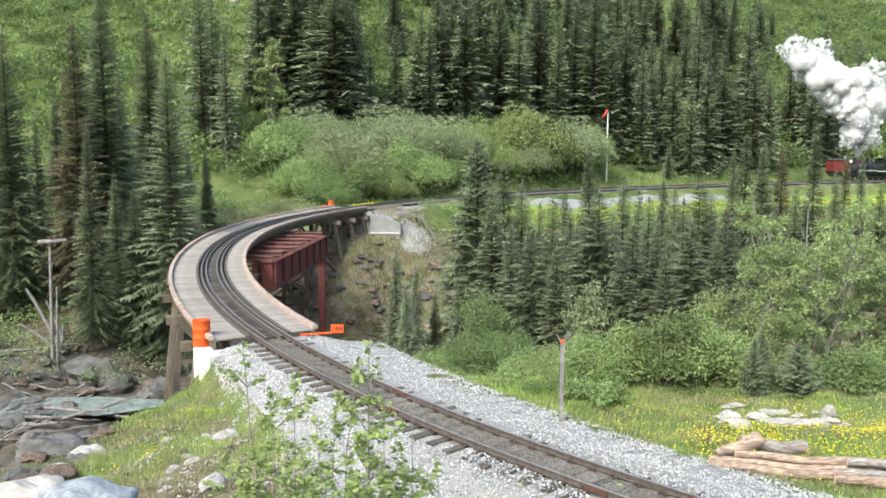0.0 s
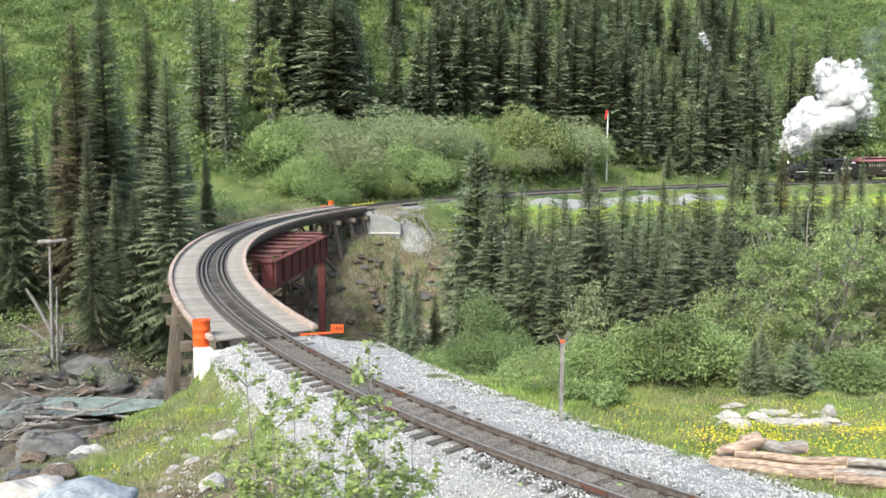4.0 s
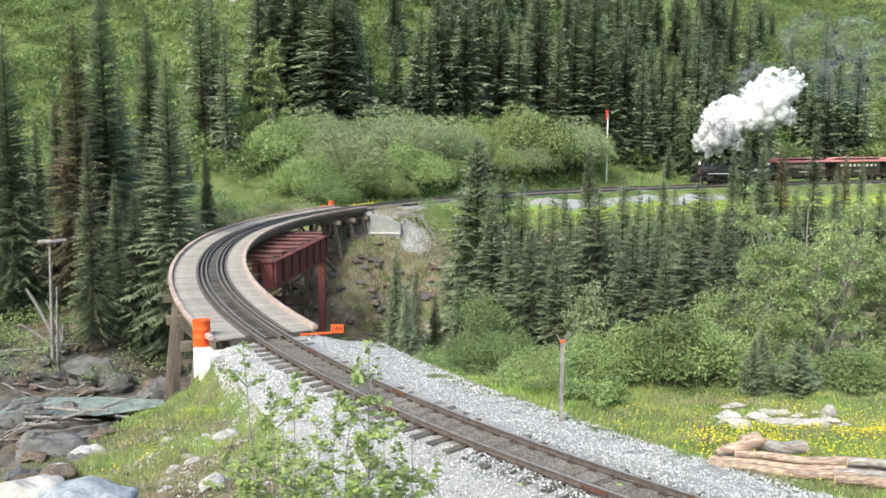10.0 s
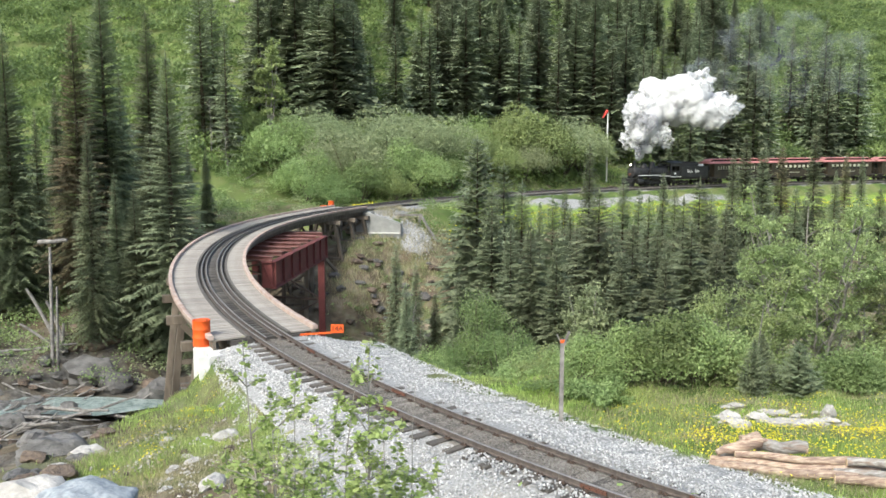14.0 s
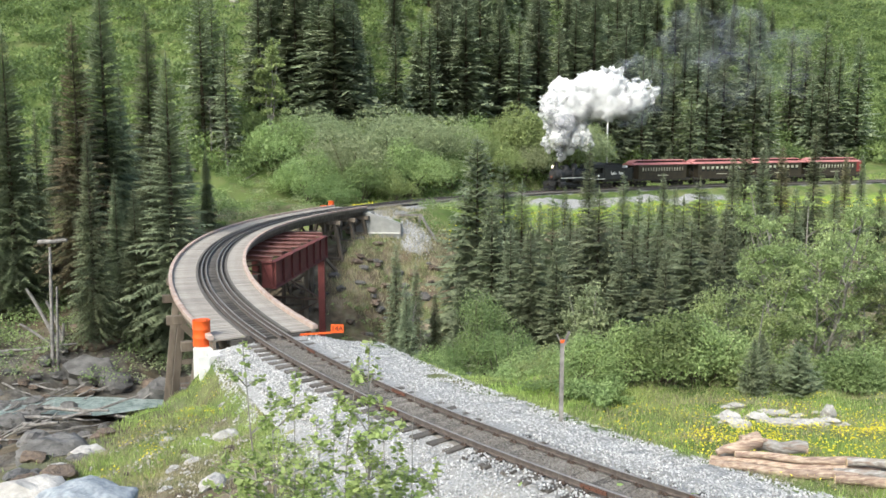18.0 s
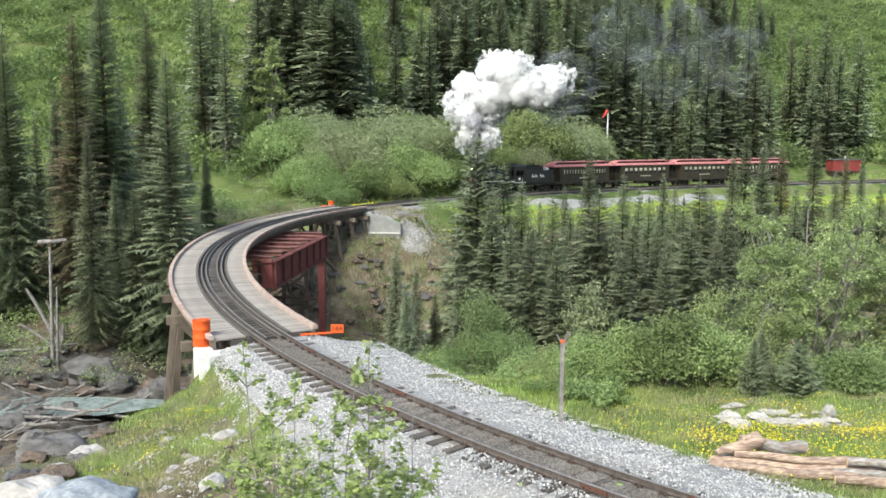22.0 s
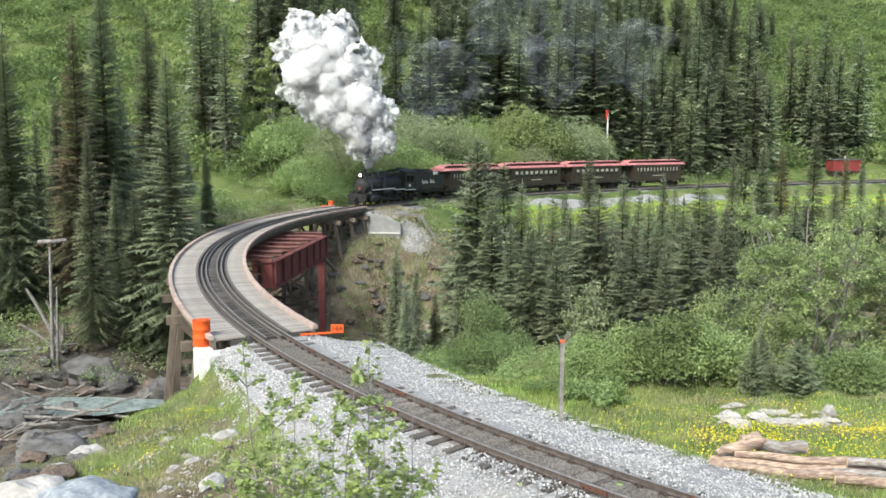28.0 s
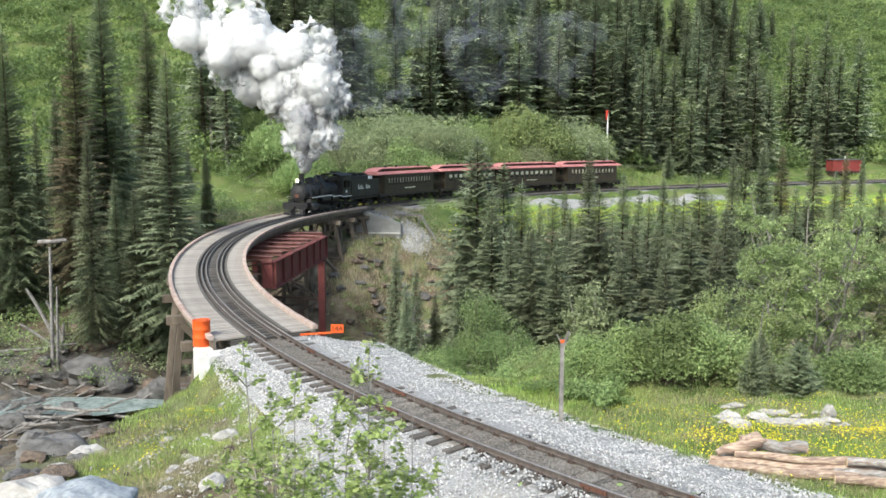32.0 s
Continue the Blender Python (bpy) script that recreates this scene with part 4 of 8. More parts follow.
def build_engine():
    """A 2-8-2 steam engine; x points ahead, the wheels stand on z = 0, the middle of the frame is x = 0."""
    e = thing("steam_locomotive", "black steam locomotive with lit headlamp and white-edged running boards", "locomotive")
    ax = 1.78
    b = Geo()
    b.lathe([(0.62, -2.4), (0.80, -2.2), (0.80, -0.9), (0.76, -0.85), (0.74, 0.6), (0.72, 0.62), (0.72, 2.5)], 28, "x", (0, 0, ax + 0.12))
    part("boiler", b, M_ENGINE, e, "black boiler shell", smooth=True)
    for x in (-1.8, -1.0, -0.1, 0.75, 1.6, 2.4):
        part("boiler_band", Geo().lathe([(0.79 if x < -0.8 else 0.755, x - 0.03), (0.825 if x < -0.8 else 0.76, x - 0.03), (0.825 if x < -0.8 else 0.76, x + 0.03), (0.79 if x < -0.8 else 0.755, x + 0.03)], 28, "x", (0, 0, ax + 0.12)), M_SMOKEBOX, e)
    part("smokebox", Geo().lathe([(0.74, 2.5), (0.76, 2.55), (0.76, 3.75), (0.72, 3.8), (0.70, 3.82)], 28, "x", (0, 0, ax + 0.12)), M_SMOKEBOX, e, "grey-black smokebox", smooth=True)
    door = part("smokebox_door", Geo().lathe([(0.6, 3.80), (0.58, 3.88), (0.4, 3.95), (0.12, 3.98), (0.10, 4.05), (0.05, 4.06)], 24, "x", (0, 0, ax + 0.12)), M_SMOKEBOX, e, smooth=True)
    for k in range(10):
        t = 6.2832 * k / 10
        part("door_dog", Geo().box((3.9, 0.6 * math.cos(t), ax + 0.12 + 0.6 * math.sin(t)), (0.08, 0.07, 0.07)), M_ENGINE, door)
    part("number_disc", Geo().lathe([(0.2, 4.0), (0.2, 4.03)], 18, "x", (0, 0, ax - 0.1)), M_RUST, door, "dull red round plate")
    part("chimney", Geo().lathe([(0.30, 0), (0.25, 0.1), (0.22, 0.2), (0.22, 0.75), (0.27, 0.82), (0.27, 0.9), (0.2, 0.9), (0.2, 0.6)], 22, "z", (3.15, 0, ax + 0.84)), M_ENGINE, e, "straight black chimney", smooth=True)
    part("bell", Geo().lathe([(0.17, 0), (0.15, 0.08), (0.1, 0.2), (0.03, 0.24)], 14, "z", (2.35, 0, ax + 1.05)).beam((2.35, -0.22, ax + 0.8), (2.35, -0.22, ax + 1.3), 0.04, 0.06).beam((2.35, 0.22, ax + 0.8), (2.35, 0.22, ax + 1.3), 0.04, 0.06).beam((2.35, -0.24, ax + 1.3), (2.35, 0.24, ax + 1.3), 0.04, 0.06), M_ENGINE, e, smooth=True)
    part("sand_dome", Geo().lathe([(0.46, 0), (0.42, 0.12), (0.38, 0.42), (0.28, 0.56), (0.06, 0.62)], 20, "z", (1.55, 0, ax + 0.78)), M_ENGINE, e, smooth=True)
    sd_ = part("steam_dome", Geo().lathe([(0.48, 0), (0.42, 0.12), (0.40, 0.5), (0.3, 0.66), (0.08, 0.72)], 20, "z", (0.1, 0, ax + 0.80)), M_ENGINE, e, smooth=True)
    part("whistle", Geo().lathe([(0.04, 0), (0.04, 0.28), (0.02, 0.34)], 8, "z", (0.1, 0.2, ax + 1.4)), M_RUST, sd_, "brass-brown whistle")
    part("generator", Geo().lathe([(0.16, -0.2), (0.2, -0.1), (0.2, 0.1), (0.14, 0.22)], 12, "y", (-1.1, 0.25, ax + 1.05)), M_ENGINE, e, smooth=True)
    # headlamp
    part("lamp_bracket", Geo().box((3.7, 0, ax + 0.94), (0.34, 0.3, 0.14)), M_ENGINE, e)
    hl = part("headlamp", Geo().lathe([(0.13, -0.16), (0.19, -0.1), (0.2, 0.14), (0.17, 0.15), (0.17, 0.12)], 18, "x", (3.74, 0, ax + 1.18)), M_ENGINE, e, smooth=True)
    part("lamp_lens", Geo().lathe([(0.165, 0.1), (0.165, 0.14), (0.08, 0.165)], 18, "x", (3.74, 0, ax + 1.18)), M_LAMP, hl, "glowing white lens")
    for y in (-0.5, 0.5):
        part("marker_lamp", Geo().lathe([(0.07, 0), (0.07, 0.2), (0.03, 0.26)], 10, "z", (3.6, y, ax + 0.75)), M_ENGINE, e)
    # running boards with white edges, handrails, air pump and tanks
    for sd in (-1, 1):
        y = sd * 1.12
        part("running_board", Geo().box((1.6, sd * 0.98, 1.52), (3.9, 0.5, 0.05)).box((-1.3, sd * 0.98, 1.36), (1.9, 0.5, 0.05)), M_ENGINE, e)
        part("board_edge", Geo().box((1.6, y + sd * 0.12, 1.52), (3.9, 0.02, 0.08)).box((-1.3, y + sd * 0.12, 1.36), (1.9, 0.02, 0.08)), M_WHITEPAINT, e, "white painted board edge")
        part("handrail", Geo().tube([(3.6, sd * 0.84, ax + 0.45), (-2.2, sd * 0.9, ax + 0.45)], 0.018, 6), M_SMOKEBOX, e)
        part("air_tank", Geo().lathe([(0.1, -0.9), (0.2, -0.82), (0.2, 0.82), (0.1, 0.9)], 14, "x", (0.6, sd * 0.95, 1.25)), M_ENGINE, e, smooth=True)
        part("cylinder", Geo().lathe([(0.3, -0.5), (0.34, -0.48), (0.34, 0.48), (0.3, 0.5)], 18, "x", (3.05, sd * 0.98, 0.72)).box((3.05, sd * 0.86, 1.12), (0.95, 0.5, 0.5), bevel=0.08), M_ENGINE, e, "cylinder with valve chest", smooth=True)
        part("crosshead_guide", Geo().box((2.0, sd * 0.98, 0.83), (1.1, 0.08, 0.06)).box((2.0, sd * 0.98, 0.61), (1.1, 0.08, 0.06)).box((1.9, sd * 0.98, 0.72), (0.3, 0.1, 0.2)), M_ENGINE, e)
        part("main_rod", Geo().beam((1.9, sd * 0.82, 0.72), (-0.35, sd * 0.82, 0.50), 0.06, 0.12), M_SMOKEBOX, e, "steel main rod")
        part("side_rod", Geo().beam((1.55, sd * 0.74, 0.40), (-2.2, sd * 0.74, 0.40), 0.05, 0.1), M_SMOKEBOX, e, "steel side rod")
        part("step", Geo().box((-3.1, sd * 1.15, 0.55), (0.5, 0.25, 0.05)).beam((-3.1, sd * 1.1, 0.55), (-3.1, sd * 1.1, 1.3), 0.05, 0.3), M_ENGINE, e)
    part("air_pump", Geo().lathe([(0.2, 0), (0.2, 0.4), (0.1, 0.45), (0.1, 0.6), (0.2, 0.65), (0.2, 1.0)], 14, "z", (1.0, 0.88, 1.62)), M_ENGINE, e, smooth=True)
    for sd in (-1, 1):
        part("steam_pipe", Geo().tube([(3.0, sd * 0.66, ax + 0.3), (3.05, sd * 0.86, ax), (3.05, sd * 0.9, 1.3)], 0.11, 10), M_ENGINE, e, smooth=True)
    # frame, pilot
    part("main_frame", Geo().box((0.3, 0.36, 0.75), (7.6, 0.1, 0.5)).box((0.3, -0.36, 0.75), (7.6, 0.1, 0.5)), M_UNDER, e)
    part("buffer_beam", Geo().box((4.35, 0, 0.86), (0.22, 2.3, 0.42), bevel=0.03).box((4.0, 0, 1.1), (0.8, 2.2, 0.05)), M_ENGINE, e)
    part("coupler", Geo().box((4.62, 0, 0.72), (0.4, 0.2, 0.24), bevel=0.04), M_UNDER, e)
    pilot = part("pilot", Geo().beam((4.45, -1.05, 0.62), (4.45, 1.05, 0.62), 0.1, 0.1).beam((4.55, -1.0, 0.14), (5.15, 0, 0.14), 0.08, 0.08).beam((4.55, 1.0, 0.14), (5.15, 0, 0.14), 0.08, 0.08), M_ENGINE, e)
    for k in range(13):
        y = -0.96 + 1.92 * k / 12
        part("pilot_bar", Geo().beam((4.46, y * 0.95, 0.62), (4.55 + 0.6 * (1 - abs(y)), y, 0.15), 0.05, 0.05), M_ENGINE, pilot)
    for sd in (-1, 1):
        part("front_stay", Geo().beam((3.85, sd * 0.45, ax - 0.3), (4.35, sd * 0.7, 1.08), 0.06, 0.06), M_ENGINE, e)
    # cab
    cx0, cx1, ch = -4.1, -2.35, 3.05
    for sd in (-1, 1):
        y = sd * 1.22
        g = Geo()
        g.box(((cx0 + cx1) / 2, y, 1.62), (cx1 - cx0, 0.05, 0.75))
        g.box(((cx0 + cx1) / 2, y, 2.86), (cx1 - cx0, 0.05, 0.36))
        for x, w in ((cx0 + 0.09, 0.18), (cx1 - 0.09, 0.18), ((cx0 + cx1) / 2, 0.09)):
            g.box((x, y, 2.34), (w, 0.05, 0.7))
        part("cab_side", g, M_ENGINE, e, "black cab side with open windows")
        part("cab_number", Geo().box(((cx0 + cx1) / 2 + 0.1, y + sd * 0.03, 1.68), (0.34, 0.01, 0.24)), M_WHITEPAINT, e, "pale number bar")
        part("arm_rest", Geo().box(((cx0 + cx1) / 2, y + sd * 0.05, 2.0), (1.4, 0.12, 0.05)), M_ENGINE, e)
        part("cab_sill", Geo().box(((cx0 + cx1) / 2 - 0.05, y + sd * 0.02, 1.22), (2.0, 0.12, 0.07)), M_WHITEPAINT, e, "white painted sill")
    g = Geo().box((cx1, 0, 1.6), (0.05, 2.4, 0.8)).box((cx1, 0, 2.9), (0.05, 2.4, 0.35)).box((cx1, 1.1, 2.3), (0.05, 0.2, 0.9)).box((cx1, -1.1, 2.3), (0.05, 0.2, 0.9)).box((cx1, 0, 2.4), (0.05, 0.9, 0.8))
    part("cab_front", g, M_ENGINE, e)
    roof = [(1.42 * math.sin(t) * 1.0, ch + 0.34 * (math.cos(t * 1.35))) for t in np.linspace(-1.0, 1.0, 11)]
    vs = [(x, y, z) for x in (cx0 - 0.45, cx1 + 0.2) for y, z in roof] + [(x, y, z - 0.06) for x in (cx0 - 0.45, cx1 + 0.2) for y, z in roof]
    n = len(roof)
    fs = [(i, i + 1, n + i + 1, n + i) for i in range(n - 1)] + [(2 * n + i, 3 * n + i, 3 * n + i + 1, 2 * n + i + 1) for i in range(n - 1)]
    fs += [(i, 2 * n + i, 2 * n + i + 1, i + 1) for i in range(n - 1)] + [(n + i, n + i + 1, 3 * n + i + 1, 3 * n + i) for i in range(n - 1)]
    fs += [(0, n, 3 * n, 2 * n), (n - 1, 3 * n - 1, 4 * n - 1, 2 * n - 1)]
    part("cab_roof", Geo().add(vs, fs), M_SMOKEBOX, e, "curved dark cab roof", smooth=True)
    part("roof_vent", Geo().box(((cx0 + cx1) / 2, 0, ch + 0.4), (0.7, 0.7, 0.1), bevel=0.03), M_ENGINE, e)
    part("firebox", Geo().box((-2.1, 0, 1.3), (1.5, 1.5, 0.9), bevel=0.1), M_ENGINE, e)
    part("cab_floor", Geo().box(((cx0 + cx1) / 2 - 0.2, 0, 1.2), (2.2, 2.3, 0.08)), M_UNDER, e)
    for x in (1.55, 0.35, -0.85, -2.05):
        WHEELS.append((wheelset(0.54, e, x, weight=True, name="driving_wheelset"), 0.54, x))
    WHEELS.append((wheelset(0.36, e, 3.9, spokes=0), 0.36, 3.9))
    WHEELS.append((wheelset(0.36, e, -3.6, spokes=0), 0.36, -3.6))
    return e


def build_tender():
    t = thing("tender", "black locomotive tender with white painted lettering", "tender")
    L = 5.0
    tank = part("tank", Geo().box((0, 0, 1.85), (L, 2.42, 1.5), bevel=0.06), M_ENGINE, t, "black riveted water tank")
    for sd in (-1, 1):
        part("rim", Geo().box((0, sd * 1.23, 2.6), (L, 0.05, 0.08)), M_SMOKEBOX, tank)
        for x in np.linspace(-L / 2 + 0.3, L / 2 - 0.3, 7):
            part("seam_strip", Geo().box((x, sd * 1.212, 1.85), (0.05, 0.012, 1.44)), M_SMOKEBOX, tank)
        # two painted words, too small to be read with certainty
        lm = Matrix.Translation((0.15, sd * 1.217, 1.98)) @ Matrix.Rotation(0 if sd < 0 else math.pi, 4, "Z") @ Matrix.Rotation(math.pi / 2, 4, "X")
        r = random.Random(3)
        for w0, nl in ((-1.15, 5), (0.25, 4)):
            g = Geo()
            for k in range(nl):
                hh = (0.42 if k == 0 else r.choice((0.22, 0.26, 0.34)))
                g.box((w0 + k * 0.2, -0.21 + hh / 2, 0), (0.1, hh, 0.012))
                g.box((w0 + k * 0.2 + 0.06, -0.18, 0), (0.1, 0.05, 0.012))
            ob = part("lettering_bars", g, M_WHITEPAINT, t, "white painted lettering bars")
            ob.matrix_basis = lm
    part("coal_bunker", Geo().box((0.8, 0, 2.78), (3.2, 2.0, 0.5), bevel=0.05), M_ENGINE, t)
    coal = Geo()
    r = random.Random(8)
    for k in range(120):
        coal.box((r.uniform(-0.7, 2.5), r.uniform(-0.85, 0.85), 3.02 + r.uniform(0, 0.14)), (0.2, 0.18, 0.16), Euler((r.random() * 3, r.random() * 3, r.random() * 3)).to_matrix())
    tagged(part("coal", coal, M_BLACKPAINT, t, "heap of coal"), kind="stuff")
    part("hatch", Geo().lathe([(0.3, 0), (0.3, 0.16), (0.1, 0.22)], 16, "z", (-2.0, 0, 2.6)), M_ENGINE, t, smooth=True)
    part("oil_box", Geo().box((-1.7, 0.5, 2.75), (0.6, 0.5, 0.3), bevel=0.03), M_WHITEPAINT, t, "pale box on the tank top")
    part("frame", Geo().box((0, 0, 0.95), (L + 0.3, 2.1, 0.26)), M_UNDER, t)
    part("coupler", Geo().box((-L / 2 - 0.35, 0, 0.75), (0.5, 0.2, 0.22), bevel=0.03), M_RUST, t)
    part("ladder", Geo().beam((-L / 2 - 0.08, 0.75, 0.6), (-L / 2 - 0.08, 0.75, 2.6), 0.04, 0.04).beam((-L / 2 - 0.08, 1.05, 0.6), (-L / 2 - 0.08, 1.05, 2.6), 0.04, 0.04).beam((-L / 2 - 0.08, 0.75, 1.1), (-L / 2 - 0.08, 1.05, 1.1), 0.04, 0.04).beam((-L / 2 - 0.08, 0.75, 1.6), (-L / 2 - 0.08, 1.05, 1.6), 0.04, 0.04).beam((-L / 2 - 0.08, 0.75, 2.1), (-L / 2 - 0.08, 1.05, 2.1), 0.04, 0.04), M_ENGINE, t)
    for x in (-1.55, 1.55):
        truck(t, x, base=1.4)
    return t


COACH = 10.35


def build_coach(windows, pairs, label):
    c = thing("passenger_coach", label, "coach", "coaches of the train")
    L, W = COACH, 2.5
    body0, body1 = -L / 2 + 0.85, L / 2 - 0.85
    z0, z1 = 0.95, 2.95
    n = windows
    span = (body1 - body0 - 1.0) / n
    ww, wz0, wz1 = span * (0.72 if pairs else 0.58), 1.85, 2.6
    for sd in (-1, 1):
        y = sd * W / 2
        g = Geo()
        g.box((0, y, (z0 + wz0) / 2), (body1 - body0, 0.07, wz0 - z0))
        g.box((0, y, (wz1 + z1) / 2), (body1 - body0, 0.07, z1 - wz1))
        edges = [body0]
        for i in range(n):
            xc = body0 + 0.5 + span * (i + 0.5)
            edges += [xc - ww / 2, xc + ww / 2]
        edges.append(body1)
        for a, b in zip(edges[::2], edges[1::2]):
            g.box(((a + b) / 2, y, (wz0 + wz1) / 2), (b - a, 0.07, wz1 - wz0))
        side = part("side", g, M_COACHSIDE, c, "dark brown-olive panelled side")
        for i in range(n):
            xc = body0 + 0.5 + span * (i + 0.5)
            wf = Geo()
            for dx in (-ww / 2 + 0.02, ww / 2 - 0.02):
                wf.box((xc + dx, y + sd * 0.01, (wz0 + wz1) / 2), (0.045, 0.08, wz1 - wz0))
            for dz in (wz0 + 0.02, wz1 - 0.02, (wz0 + wz1) / 2):
                wf.box((xc, y + sd * 0.01, dz), (ww, 0.075, 0.04))
            win = part("window", wf, M_COACHSIDE, side)
            part("pane", Geo().box((xc, y - sd * 0.01, (wz0 + wz1) / 2), (ww - 0.03, 0.012, wz1 - wz0 - 0.03)), M_GLASS, win)
            # light behind the pane, painted as a cream panel in its upper part
            part("blind", Geo().box((xc, y - sd * 0.0, wz1 - 0.02 - (0.42 if pairs else 0.5) / 2), (ww - 0.06, 0.012, (0.42 if pairs else 0.5))), M_LETTERING_LIGHT, win, "cream panel painted as light behind the window")
        part("belt_rail", Geo().box((0, y + sd * 0.04, wz0 - 0.07), (body1 - body0, 0.03, 0.07)).box((0, y + sd * 0.04, wz1 + 0.07), (body1 - body0, 0.03, 0.06)), M_COACHSIDE, side)
        part("sill_beam", Geo().box((0, y, z0 - 0.06), (L - 0.2, 0.12, 0.2)), M_UNDER, c)
        part("letter_board", Geo().box((0, y + sd * 0.042, 1.5), (1.9, 0.01, 0.09)), M_LETTERING_LIGHT, side, "small faded lettering bar")
        part("truss_rod", Geo().tube([(-3.2, sd * 0.9, 0.85), (-1.2, sd * 0.9, 0.45), (1.2, sd * 0.9, 0.45), (3.2, sd * 0.9, 0.85)], 0.025, 6), M_UNDER, c)
    for sx in (-1, 1):
        xe = body1 * sx
        g = Geo().box((xe, 0.82, 1.95), (0.07, 0.86, 2.0)).box((xe, -0.82, 1.95), (0.07, 0.86, 2.0)).box((xe, 0, 2.85), (0.07, 0.8, 0.22))
        part("end_wall", g, M_COACHSIDE, c)
        part("end_door", Geo().box((xe - sx * 0.03, 0, 1.82), (0.05, 0.76, 1.74)).box((xe + sx * 0.01, 0, 2.2), (0.02, 0.5, 0.6), mi=1), (M_COACHSIDE, M_GLASS), c)
        part("platform", Geo().box((xe + sx * 0.42, 0, 0.98), (0.8, 2.3, 0.12)), M_UNDER, c)
        for sd in (-1, 1):
            r = Geo()
            for y in (0.45, 1.1):
                r.tube([(xe + sx * 0.8, sd * y, 1.0), (xe + sx * 0.8, sd * y, 1.95 if y < 1 else 2.95)], 0.022, 6)
            for z in (1.35, 1.65, 1.95):
                r.tube([(xe + sx * 0.8, sd * 1.1, z), (xe + sx * 0.8, sd * 0.45, z)], 0.016, 6)
            part("platform_railing", r, M_ENGINE, c, "black platform railing")
        for y in (-1.08, 1.08):
            part("steps", Geo().box((xe + sx * 0.4, y, 0.72), (0.6, 0.26, 0.04)).box((xe + sx * 0.4, y + 0.1 * (1 if y > 0 else -1), 0.46), (0.6, 0.26, 0.04)).box((xe + sx * 0.11, y, 0.68), (0.03, 0.4, 0.5)).box((xe + sx * 0.69, y, 0.68), (0.03, 0.4, 0.5)), M_UNDER, c)
        part("coupler", Geo().box((sx * (L / 2 + 0.18), 0, 0.72), (0.55, 0.2, 0.22), bevel=0.03), M_RUST, c)
    # roof: lower curved deck, clerestory with its row of lights, upper deck, bull-nosed ends
    lo = [(-1.36, 2.93), (-1.36, 2.99), (-1.15, 3.12), (-0.72, 3.22), (0.72, 3.22), (1.15, 3.12), (1.36, 2.99), (1.36, 2.93)]
    g = Geo()
    k = len(lo)
    sec = [(-L / 2 + 0.0, 0.93, -0.02), (-L / 2 + 0.5, 1.0, 0), (L / 2 - 0.5, 1.0, 0), (L / 2 - 0.0, 0.93, -0.02)]
    vs = [(x, y * f, z + dz) for x, f, dz in sec for y, z in lo]
    fs = [(i * k + j, i * k + (j + 1) % k, (i + 1) * k + (j + 1) % k, (i + 1) * k + j) for i in range(3) for j in range(k)] + [tuple(range(k - 1, -1, -1)), tuple(range(3 * k, 4 * k))]
    part("roof", g.add(vs, fs), M_COACHROOF, c, "faded red curved roof")
    cl = Geo().box((0, 0, 3.34), (L - 1.9, 1.3, 0.3))
    mon = part("clerestory", cl, M_ROOFSIDE, c, "dark red clerestory wall")
    for i in range(12):
        for sd in (-1, 1):
            part("clerestory_light", Geo().box((-3.75 + 7.5 * i / 11, sd * 0.655, 3.35), (0.42, 0.02, 0.16)), M_GLASS, mon)
    up = [(-0.78, 3.47), (-0.78, 3.52), (-0.4, 3.60), (0.4, 3.60), (0.78, 3.52), (0.78, 3.47)]
    k = len(up)
    sec = [(-L / 2 + 0.05, 0.75, -0.42), (-L / 2 + 0.3, 0.95, -0.22), (-L / 2 + 0.75, 1, -0.04), (-L / 2 + 1.2, 1, 0), (L / 2 - 1.2, 1, 0), (L / 2 - 0.75, 1, -0.04), (L / 2 - 0.3, 0.95, -0.22), (L / 2 - 0.05, 0.75, -0.42)]
    vs = [(x, y * f, z + dz) for x, f, dz in sec for y, z in up]
    m = len(sec)
    fs = [(i * k + j, i * k + (j + 1) % k, (i + 1) * k + (j + 1) % k, (i + 1) * k + j) for i in range(m - 1) for j in range(k)] + [tuple(range(k - 1, -1, -1)), tuple(range((m - 1) * k, m * k))]
    part("upper_roof", Geo().add(vs, fs), M_COACHROOF, c, "faded red upper roof deck")
    for x in (-3.0, 1.0, 2.8):
        part("roof_vent", Geo().lathe([(0.1, 0), (0.1, 0.12), (0.16, 0.14), (0.13, 0.22)], 10, "z", (x, 0.2, 3.58)), M_UNDER, c)
    part("floor", Geo().box((0, 0, 1.0), (body1 - body0, 2.4, 0.1)), M_UNDER, c)
    part("underframe_box", Geo().box((0.6, 0.6, 0.68), (1.5, 0.5, 0.45)), M_UNDER, c)
    part("underframe_box", Geo().box((-1.6, -0.6, 0.66), (1.1, 0.5, 0.4)), M_UNDER, c)
    part("brake_cylinder", Geo().lathe([(0.2, -0.5), (0.2, 0.5)], 12, "x", (-1.2, 0.4, 0.66)), M_UNDER, c)
    for x in (-3.35, 3.35):
        truck(c, x)
    return c


engine = build_engine()
tender = build_tender()
coaches = [build_coach(16, False, "first brown-olive wooden coach with narrow windows and red clerestory roof"),
           build_coach(9, True, "brown-olive wooden coach with wide windows and red clerestory roof"),
           build_coach(9, True, "olive wooden coach with wide bright windows and red clerestory roof"),
           build_coach(13, False, "last maroon-brown wooden coach with red clerestory roof")]
